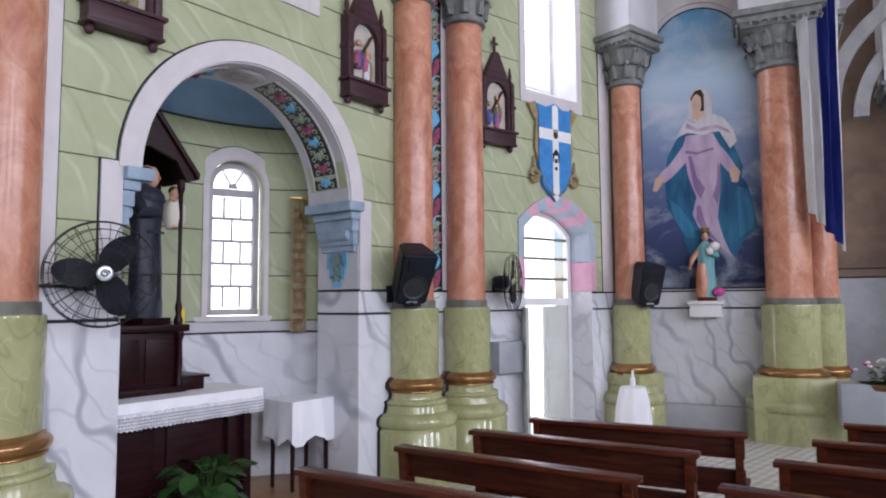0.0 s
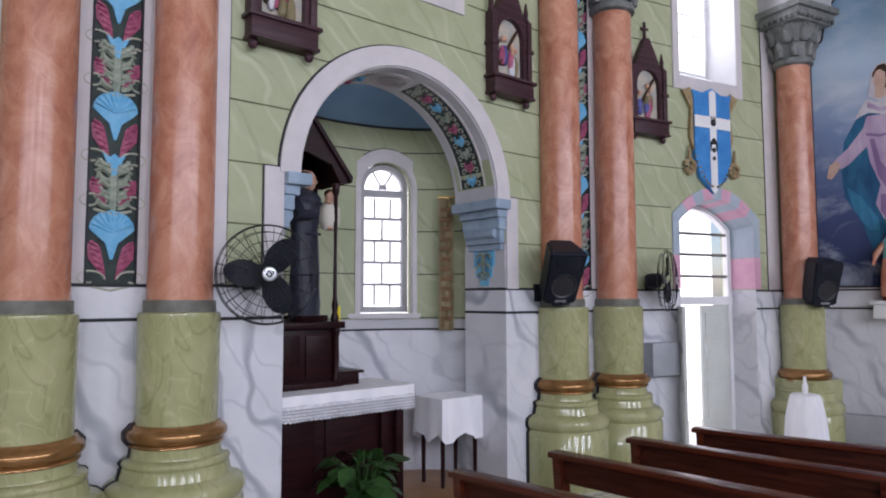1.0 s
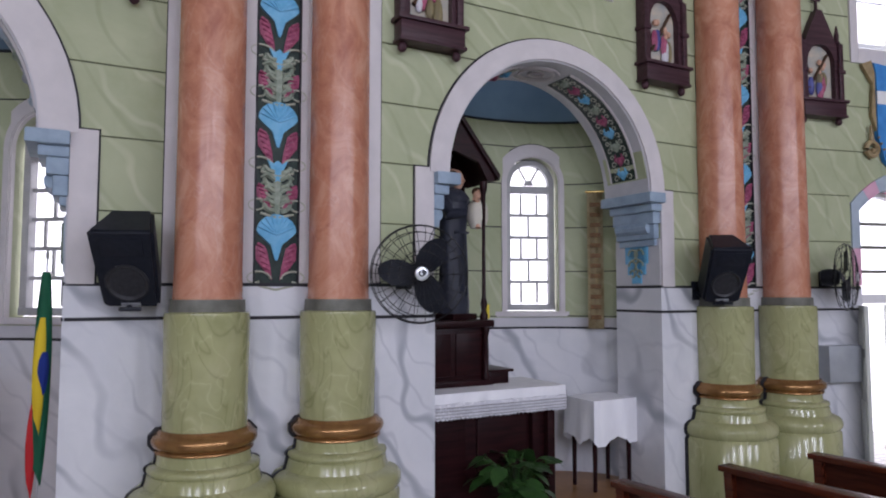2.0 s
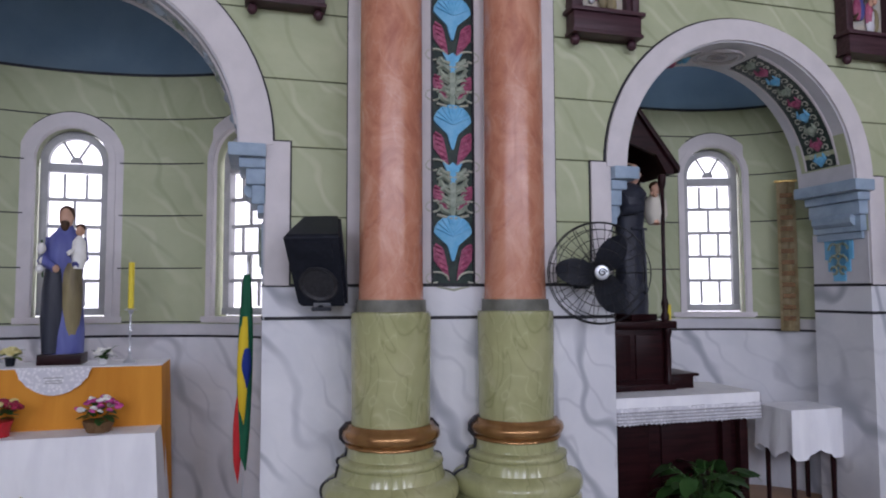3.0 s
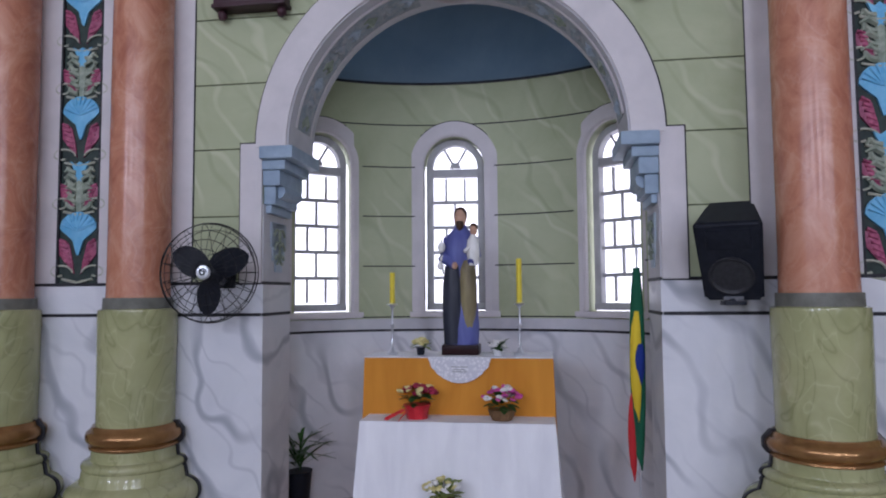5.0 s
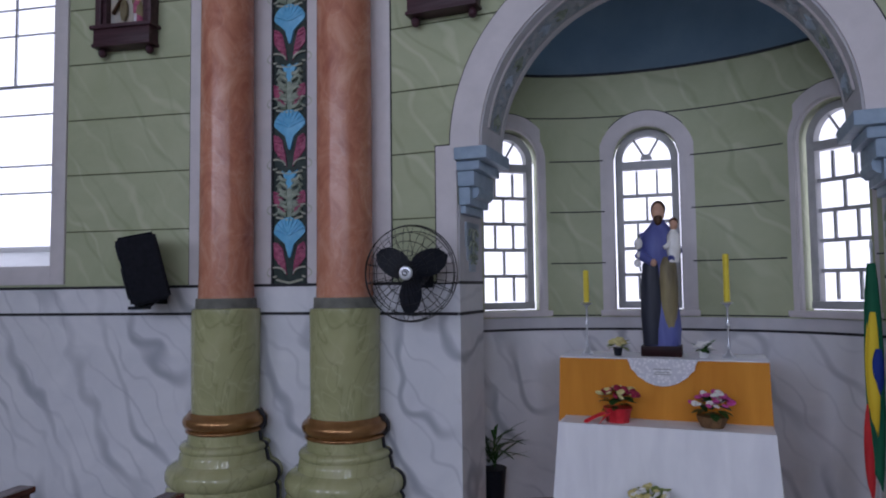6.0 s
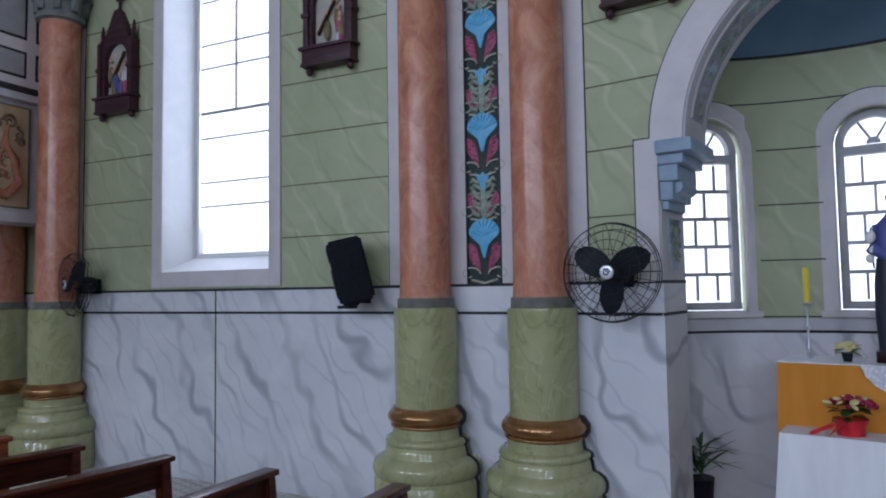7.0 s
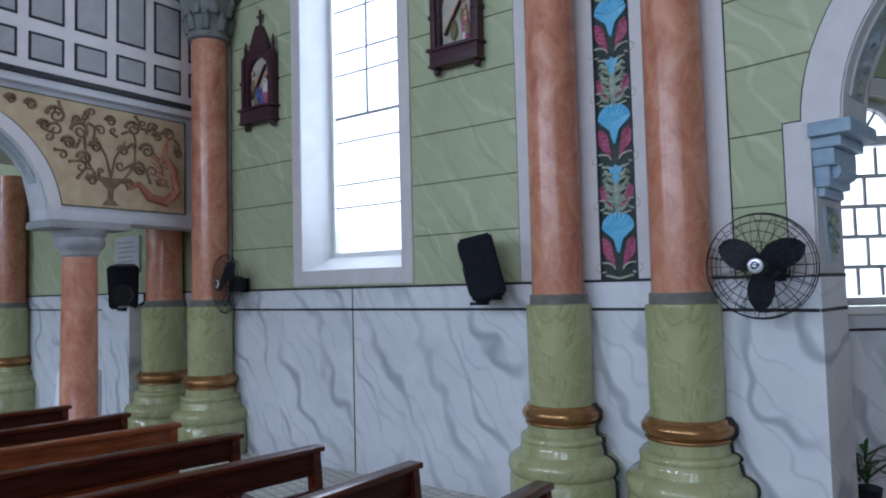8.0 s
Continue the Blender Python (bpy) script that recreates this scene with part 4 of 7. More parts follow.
def shell_mesh(w, h):
    b = bmesh.new()
    pts = [(-0.03 * w, -0.55 * h), (0.03 * w, -0.55 * h), (0.14 * w, -0.2 * h), (0.42 * w, 0.02 * h)]
    for k in range(9):
        a = radians(10 + 160 * k / 8)
        for q in (-0.5, 0.5):
            aa = a + q * radians(13)
            pts.append((0.5 * w * math.cos(aa), 0.08 * h + 0.42 * h * math.sin(aa)))
    pts += [(-0.42 * w, 0.02 * h), (-0.14 * w, -0.2 * h)]
    plate(b, pts, -0.016, 0.0, dome=0.022)
    for k in range(9):
        a = radians(18 + 144 * k / 8)
        tube(b, [(0.03 * w * math.cos(a), -0.034, 0.02 * h), (0.46 * w * math.cos(a), -0.022, 0.08 * h + 0.40 * h * math.sin(a))], [0.004, 0.010], 5)
    return finish("shell", b, SHELLBLUE, 50)


def feather_mesh(w, h, s):
    b = bmesh.new()
    plate(b, [(0, 0), (s * 0.35 * w, 0.2 * h), (s * 0.95 * w, 0.55 * h), (s * w, 0.9 * h), (s * 0.7 * w, h), (s * 0.35 * w, 0.85 * h), (s * 0.12 * w, 0.4 * h)][::s], -0.012, 0.0, dome=0.014)
    for k in range(5):
        f = 0.28 + 0.15 * k
        tube(b, [(s * w * f * 0.55, -0.02, h * f), (s * w * min(1.0, f * 0.55 + 0.42), -0.016, h * (f + 0.1))], [0.009, 0.014], 5)
    return finish("pink_leaf", b, LEAFPINK, 50)


def acanthus_mesh(w, h):
    b = bmesh.new()
    plate(b, [(-0.05 * w, 0), (0.05 * w, 0), (0.12 * w, 0.5 * h), (0.05 * w, h), (-0.05 * w, h), (-0.12 * w, 0.5 * h)], -0.014, 0.0, dome=0.012)
    for s in (-1, 1):
        for z, rr in ((0.12, 0.15), (0.38, 0.13), (0.62, 0.15), (0.9, 0.12)):
            pts = [(s * (0.08 * w + 0.36 * w * (k / 10) ** 0.8 + rr * w * 0.5 * math.sin(k * 0.55)), -0.012, h * z + rr * h * 0.55 * (1 - math.cos(k * 0.55))) for k in range(11)]
            tube(b, pts, [0.021 - 0.0013 * k for k in range(11)], 5)
        for z in (0.25, 0.5, 0.75):
            tube(b, [(s * 0.06 * w, -0.01, h * z), (s * 0.25 * w, -0.018, h * (z + 0.1)), (s * 0.4 * w, -0.01, h * (z + 0.04))], [0.016, 0.022, 0.008], 5)
    return finish("acanthus", b, ACANTHUS, 50)


def bell_mesh(w, h):
    b = bmesh.new()
    plate(b, [(-0.03 * w, 0), (0.03 * w, 0), (0.12 * w, 0.6 * h), (0.2 * w, h), (0.08 * w, 0.86 * h), (0, h), (-0.08 * w, 0.86 * h), (-0.2 * w, h), (-0.12 * w, 0.6 * h)], -0.018, 0.0, dome=0.012)
    return finish("bell_flower", b, SHELLBLUE, 50)


def curl_mesh(w, h):
    b = bmesh.new()
    for s in (-1, 1):
        tube(b, [(s * (0.46 * w - 0.34 * w * math.cos(k * 0.33) * (1 - k / 26)), -0.012, 0.5 * h * math.sin(k * 0.33) * (1 - k / 26)) for k in range(17)], 0.008, 5)
    tube(b, [(-0.4 * w, -0.012, -0.4 * h), (0, -0.016, -0.62 * h), (0.4 * w, -0.012, -0.4 * h)], 0.010, 5)
    return finish("cream_curl", b, CURL, 50)


OW = 0.285
SHELL_ME, BELL_ME, ACAN_ME, CURL_ME = shell_mesh(OW * 0.96, 0.30), bell_mesh(OW * 1.25, 0.16), acanthus_mesh(OW, 0.34), curl_mesh(OW, 0.12)
PINK_ME = {s: feather_mesh(0.115, 0.25, s) for s in (-1, 1)}
PINKLOW_ME = {s: feather_mesh(0.112, 0.18, s) for s in (-1, 1)}


def ornament_panel(pil, u, wide, first, period):
    """Stucco panel between two columns, with a repeating shell and acanthus relief."""
    pan = thing("ornament_panel", at(pil, u, 0.0), "painted stucco panel of blue shells, pink leaves and sage acanthus", "wall panel", "pilaster panels")
    b = bmesh.new()
    box(b, -wide, wide, -0.045, 0.42, 0.0, DADO)
    box(b, -wide, wide, -0.045, 0.42, DADO + 0.001, BAND)
    part("marbled_dado", b, MARBLE, pan, smooth=None)
    b = bmesh.new()
    for z in (DADO, BAND):
        box(b, -wide, wide, -0.05, -0.03, z - 0.011, z + 0.011)
    part("painted_line", b, LINE, pan, smooth=None)
    b = bmesh.new()
    for s in (-1, 1):
        box(b, *sorted((s * wide, s * (OW / 2 + 0.012))), -0.045, 0.42, BAND + 0.011, WALL_TOP, 0.003)
    part("side_strip", b, TRIM, pan, "pale lilac strip")
    b = bmesh.new()
    for s in (-1, 1):
        box(b, *sorted((s * (OW / 2 + 0.014), s * OW / 2)), -0.048, 0.0, BAND + 0.011, WALL_TOP)
    part("border_line", b, LINE, pan, smooth=None)
    b = bmesh.new()
    box(b, -OW / 2, OW / 2, -0.028, 0.42, BAND + 0.011, WALL_TOP)
    part("ground", b, ORNBACK, pan, "dark green ground", smooth=None)
    y = -0.028
    for k in range(7):
        z = first + period * k
        part("shell", SHELL_ME, None, pan, m=pose(0, y, z))
        for s in (-1, 1):
            part("pink_leaf", PINK_ME[s], None, pan, m=pose(s * 0.026, y, z - 0.30))
            if k < 6:
                part("pink_leaf", PINKLOW_ME[s], None, pan, m=pose(s * 0.032, y, z + 0.17))
        part("cream_curl", CURL_ME, None, pan, m=pose(0, y, z - 0.29))
        if k < 6:
            part("acanthus", ACAN_ME, None, pan, m=pose(0, y, z + 0.13))
            part("bell_flower", BELL_ME, None, pan, m=pose(0, y, z + 0.36))
            part("cream_curl", CURL_ME, None, pan, m=pose(0, y, z + 0.20))
    return pan


ornament_panel(PIL4, 0.075, 0.42, 2.05, 0.85)
ornament_panel(PIL2, 0.012, 0.52, 2.0, 0.776)
ornament_panel(PIL1, 0.575, 0.34, 1.95, 0.776)

# ---------------------------------------------------------------- side door bay
def side_door():
    door = thing("door_side", at(BAY0, 2.62), "grey double side door standing half open under a glazed fanlight", "door", kind="structure")
    # painted voussoirs round the opening, alternately pink and grey
    n = 9
    for k in range(n):
        b = bmesh.new()
        ts = [-1 + 2 * (k + j / 4) / n for j in range(5)]
        inn = [(0.64 * t, 2.46 + 0.30 * (1 - t * t)) for t in ts]
        out = [(0.74 * t, 2.50 + 0.36 * (1 - t * t) + 0.04) for t in ts]
        plate(b, inn + out[::-1], -0.02, 0.0)
        for (x0, z0), (x1, z1) in zip(inn, inn[1:]):
            vs = [b.verts.new(p) for p in ((x0, -0.02, z0), (x1, -0.02, z1), (x1, 0.36, z1 - 0.03), (x0, 0.36, z0 - 0.03))]
            b.faces.new(vs)
        part("voussoir", b, PINK if k % 2 else PALEBLUE, door, "painted voussoir", smooth=None)
    for s in (-1, 1):
        for k, z in enumerate((1.69, 2.08)):
            b = bmesh.new()
            box(b, *sorted((s * 0.628, s * 0.645)), -0.018, 0.36, z, z + (0.385 if k == 0 else 0.42))
            box(b, *sorted((s * 0.64, s * 0.73)), -0.018, 0.0, z, z + (0.385 if k == 0 else 0.45))
            part("jamb_block", b, PALEBLUE if k else PINK, door, "painted jamb block", smooth=None)
        b = bmesh.new()
        box(b, *sorted((s * 0.628, s * 0.641)), -0.012, 0.36, 0, 1.68)
        part("marbled_jamb", b, MARBLE, door, smooth=None)
    b = bmesh.new()
    for s in (-1, 1):
        box(b, *sorted((s * 0.63, s * 0.57)), 0.34, 0.42, 0, 2.5, 0.004)
    box(b, -0.63, 0.63, 0.33, 0.42, 1.50, 1.60, 0.004)
    inn = [(0.57 * t, 2.42 + 0.26 * (1 - t * t)) for t in [-1 + k / 8 for k in range(17)]]
    plate(b, inn + [(0.66, 2.9), (-0.66, 2.9)], 0.34, 0.42)
    part("door_frame", b, WHITE, door, "white painted door frame", smooth=None)
    b = bmesh.new()
    for z in (1.85, 2.12, 2.38):
        box(b, -0.57, 0.57, 0.36, 0.385, z - 0.018, z + 0.018)
    part("glazing_bar", b, BANDGREY, door, smooth=None)
    b = bmesh.new()
    box(b, -0.57, 0.57, 0.388, 0.392, 1.6, 2.68)
    p = part("fanlight_pane", b, GLASS, door, smooth=None)
    p.visible_shadow = False
    for side in (0, 1):
        b = bmesh.new()
        box(b, 0, 0.47 if side == 0 else 0.40, -0.02, 0.02, 0.01, 1.49, 0.004)
        for z0, z1 in ((0.12, 0.55), (0.65, 0.98), (1.06, 1.40)):
            box(b, 0.06, 0.36, -0.032, -0.018, z0, z1, 0.006)
            box(b, 0.09, 0.33, -0.024, -0.010, z0 + 0.03, z1 - 0.03)
        m = pose(0.10, 0.38, 0) if side == 0 else pose(-0.60, 0.06, 0, 0, 0, -128)
        leaf = part("door_leaf", b, GREYDOOR, door, "grey panelled door leaf", m)
        b = bmesh.new()
        tube(b, [(0.03, -0.03, 0.86), (0.03, -0.06, 0.86), (0.03, -0.06, 1.0), (0.03, -0.03, 1.0)], 0.008, 6)
        part("handle", b, SILVER, leaf, "metal pull handle")
    b = bmesh.new()
    box(b, -1.6, 1.6, 1.5, 1.55, -0.1, 3.6)
    solid("backdrop", b, OUTSIDE, at(BAY0, 2.62), "bright overcast daylight outside", "backdrop", kind="structure", smooth=None)


side_door()


def shield():
    sh = thing("heraldic_shield", at(BAY0, 2.535, -0.01, 2.82), "blue heraldic shield with white cross and gilt scrolls on the wall", "emblem")
    out = [(0, 0), (0.22, 0.18), (0.30, 0.42), (0.30, 1.12), (0.33, 1.22), (0.16, 1.20), (0, 1.27), (-0.16, 1.20), (-0.33, 1.22), (-0.30, 1.12), (-0.30, 0.42), (-0.22, 0.18)]
    b = bmesh.new()
    plate(b, out, -0.05, 0.0)
    part("field", b, SHIELDBLUE, sh, "bright blue field")
    b = bmesh.new()
    plate(b, [(-0.055, 0.05), (0, -0.01), (0.055, 0.05), (0.055, 1.22), (0, 1.25), (-0.055, 1.22)], -0.058, -0.045)
    plate(b, [(-0.30, 0.78), (-0.055, 0.78), (0.055, 0.78), (0.30, 0.78), (0.30, 0.92), (-0.30, 0.92)], -0.0565, -0.045)
    part("white_cross", b, WHITE, sh, "white cross", smooth=None)
    b = bmesh.new()
    for z, r in ((0.85, 0.045), (0.62, 0.035), (0.52, 0.03), (0.42, 0.025)):
        plate(b, arc(0, z, r, 0, 330, 8), -0.064, -0.055, dome=0.01)
    for s in (-1, 1):
        tube(b, [(0, -0.06, 0.66), (s * 0.045, -0.062, 0.60), (s * 0.05, -0.06, 0.5)], [0.012, 0.014, 0.004], 5)
    for k in range(3):
        tube(b, [((k - 1) * 0.025, -0.062, 0.87), ((k - 1) * 0.035, -0.062, 0.93)], [0.010, 0.004], 5)
    part("charge", b, LINE, sh, "black painted charge")
    for s in (-1, 1):
        b = bmesh.new()
        plate(b, [(s * 0.30, 0.5), (s * 0.36, 0.66), (s * 0.33, 1.0), (s * 0.47, 1.2), (s * 0.34, 1.25), (s * 0.30, 1.12)][::s], -0.035, 0.0)
        tube(b, [(s * (0.37 + 0.075 * math.cos(k * 0.6)), -0.03, 0.30 + 0.075 * math.sin(k * 0.6)) for k in range(11)], 0.028, 6)
        tube(b, [(s * 0.37, -0.03, 0.38), (s * 0.38, -0.035, 0.55)], [0.03, 0.012], 6)
        ball(b, (s * 0.36, -0.03, 0.28), 0.035, seg=8, rows=6)
        part("gilt_scroll", b, SHIELDGOLD, sh, "ochre scrollwork")
    for s in (-1, 1):
        for k in range(9):
            b = bmesh.new()
            t = k / 8
            ball(b, (s * (0.31 - 0.27 * t), -0.062, 0.42 - 0.34 * math.sin(t * 1.5)), 0.014, seg=6, rows=4)
            part("bead", b, SHIELDGOLD, sh)


shield()

bm = bmesh.new()
box(bm, -0.20, 0.20, -0.15, 0.0, 0.0, 0.36, 0.008)
cab = thing("wall_cabinet", at(BAY0, 1.60, -0.012, 0.735), "small grey steel wall cabinet with paper sheets beside the door", "cabinet")
part("body", bm, STEEL, cab, "grey steel body")
bm = bmesh.new()
for k in range(6):
    box(bm, 0.20, 0.206, -0.14 + 0.005 * (k % 2), -0.02, 0.03 + 0.052 * k, 0.075 + 0.052 * k)
part("paper_sheet", bm, PAPER, cab, "white paper notices", smooth=None)


# ---------------------------------------------------------------- wall fans and loudspeakers
def fan_blade():
    b = bmesh.new()
    rows = []
    for k in range(9):
        t = k / 8
        w = 0.032 + 0.058 * math.sin(math.pi * min(1, t * 0.9 + 0.12)) ** 0.7
        if k == 8:
            w *= 0.55
        z = 0.045 + 0.235 * t
        rows.append([b.verts.new((x * w + 0.02 * t, 0.03 * x * (1 - 0.4 * t) + q, z)) for q in (0.0, 0.006) for x in (-1, -0.4, 0.3, 1)])
    for a, c in zip(rows, rows[1:]):
        for i, j in ((0, 1), (1, 2), (2, 3), (3, 7), (7, 6), (6, 5), (5, 4), (4, 0)):
            b.faces.new((a[i], a[j], c[j], c[i]))
    for r in (rows[0], rows[-1]):
        b.faces.new((r[0], r[1], r[2], r[3], r[7], r[6], r[5], r[4]))
    return finish("blade", b, BLACKPL, 50)


BLADE_ME = fan_blade()


def wire(name, pts, r, closed=False):
    b = bmesh.new()
    tube(b, pts, r, 4, closed=closed)
    return finish(name, b, WIRE, 60)


GUARD_RINGS = [wire("guard_ring", [(r * math.cos(2 * math.pi * k / 48), y, r * math.sin(2 * math.pi * k / 48)) for k in range(48)], 0.0042 if r > 0.32 else 0.0028, True)
               for r, y in ((0.33, -0.01), (0.322, -0.04), (0.275, -0.08), (0.215, -0.097), (0.15, -0.108), (0.07, -0.113), (0.29, 0.045), (0.13, 0.078))]
GUARD_WIRE = wire("guard_wire", [(r, y, 0) for r, y in ((0.05, -0.114), (0.16, -0.107), (0.25, -0.088), (0.31, -0.052), (0.33, -0.01))], 0.0020)
BACK_WIRE = wire("back_wire", [(r, y, 0) for r, y in ((0.33, -0.01), (0.29, 0.045), (0.19, 0.07), (0.07, 0.082))], 0.0026)


def wall_fan(m, turn, spin, label="black wall fan with wire guard and three blades"):
    fan = thing("wall_fan", m, label, "fan", "wall fans")
    head = pose(0, -0.26, 0.0, 0, 0, turn)
    b = bmesh.new()
    box(b, -0.06, 0.06, -0.03, 0.0, -0.10, 0.06, 0.008)
    tube(b, [(0, -0.02, -0.02), (0, -0.10, -0.07), (0, -0.16, -0.05)], 0.022, 8)
    part("bracket", b, BLACKPL, fan, "black wall bracket")
    b = bmesh.new()
    lathe(b, [(0.03, -0.10), (0.075, -0.085), (0.085, -0.02), (0.075, 0.055), (0.05, 0.07)], 20)
    bmesh.ops.rotate(b, verts=b.verts[:], cent=(0, 0, 0), matrix=Matrix.Rotation(radians(90), 3, "X"))
    part("motor", b, BLACKPL, fan, "black motor housing", head @ pose(0, 0.11, 0))
    for k in range(3):
        part("blade", BLADE_ME, None, fan, m=head @ pose(0, -0.01, 0, 0, spin + 120 * k, 0))
    b = bmesh.new()
    lathe(b, [(0.045, 0.0), (0.048, 0.012), (0.04, 0.02), (0.02, 0.022)], 20)
    bmesh.ops.rotate(b, verts=b.verts[:], cent=(0, 0, 0), matrix=Matrix.Rotation(radians(90), 3, "X"))
    part("hub", b, SILVER, fan, "round silver badge", head @ pose(0, -0.10, 0))
    b = bmesh.new()
    tube(b, [(0.026 * (1 - k / 30) * math.cos(k * 0.42), -0.124, 0.026 * (1 - k / 30) * math.sin(k * 0.42)) for k in range(22)], 0.005, 5)
    part("badge_swirl", b, BLACKPL, fan, m=head)
    for me in GUARD_RINGS:
        part("guard_ring", me, None, fan, m=head)
    for k in range(30):
        part("guard_wire", GUARD_WIRE, None, fan, m=head @ pose(0, 0, 0, 0, 12 * k, 0))
        if k % 2 == 0:
            part("back_wire", BACK_WIRE, None, fan, m=head @ pose(0, 0, 0, 0, 12 * k, 0))
    return fan


wall_fan(at(BAY3, 1.225, -0.015, 1.735), 5, 178)
wall_fan(at(BAY1, 1.005, -0.015, 1.742), -18, 30)
wall_fan(at(BAY0, 1.50, -0.015, 1.77), 38, 20, "black wall fan turned sideways beside the door")
wall_fan(at(BAY4, -4.42, -0.015, 1.75), -14, 30, "black wall fan turned sideways by the corner column")


def loudspeaker(m, turn, tilt, label="black trapezoid loudspeaker on a wall bracket"):
    sp = thing("loudspeaker", m, label, "loudspeaker", "wall loudspeakers")
    head = pose(0, -0.30, 0, tilt, 0, turn)
    b = bmesh.new()
    pts = [(-0.19, -0.12), (0.19, -0.12), (0.125, 0.17), (-0.125, 0.17)]
    vs = [b.verts.new((x * (0.88 if z < 0 else 1.0), y, z)) for z in (-0.265, 0.265) for x, y in pts]
    for f in ((0, 3, 2, 1), (4, 5, 6, 7), (0, 1, 5, 4), (1, 2, 6, 5), (2, 3, 7, 6), (3, 0, 4, 7)):
        b.faces.new([vs[i] for i in f])
    bmesh.ops.bevel(b, geom=b.edges[:], offset=0.022, segments=3, affect="EDGES")
    cab = part("cabinet", b, BLACKPL, sp, "black moulded cabinet", head)
    b = bmesh.new()
    lathe(b, [(0.125, 0.0), (0.128, 0.010), (0.118, 0.012), (0.105, 0.002), (0.05, -0.03), (0.04, -0.022), (0.0, -0.016)][::-1], 28)
    bmesh.ops.rotate(b, verts=b.verts[:], cent=(0, 0, 0), matrix=Matrix.Rotation(radians(90), 3, "X"))
    part("woofer", b, CONE, cab, "black speaker cone", pose(0, -0.121, -0.08))
    b = bmesh.new()
    box(b, -0.12, 0.12, -0.128, -0.118, 0.10, 0.22, 0.006)
    part("horn", b, BLACKPL, cab, "black horn mouth")
    b = bmesh.new()
    box(b, -0.055, 0.055, -0.128, -0.12, -0.245, -0.225)
    part("badge", b, SILVER, cab, "silver maker's bar", smooth=None)
    b = bmesh.new()
    box(b, -0.05, 0.05, -0.02, 0.0, -0.27, -0.10, 0.006)
    tube(b, [(0, -0.01, -0.2), (0, -0.16, -0.27), (0, -0.30, -0.285)], 0.018, 8)
    box(b, -0.06, 0.06, -0.36, -0.24, -0.305, -0.28, 0.004)
    part("bracket", b, BLACKPL, sp, "black steel bracket")
    return sp


loudspeaker(at(BAY3, 4.51, -0.0, 1.81), -20, 33)
loudspeaker(at(BAY1, 3.94, -0.0, 1.82), -26, 30)
loudspeaker(at(BAY0, 3.72, -0.25, 1.775), -18, 16)
loudspeaker(at(BAY4, -1.05, -0.0, 1.80), -55, 14, "black loudspeaker turned towards the nave on a wall bracket")
loudspeaker(at(BAY4, -6.15, -0.20, 1.76), 55, 10, "black loudspeaker under the loft")


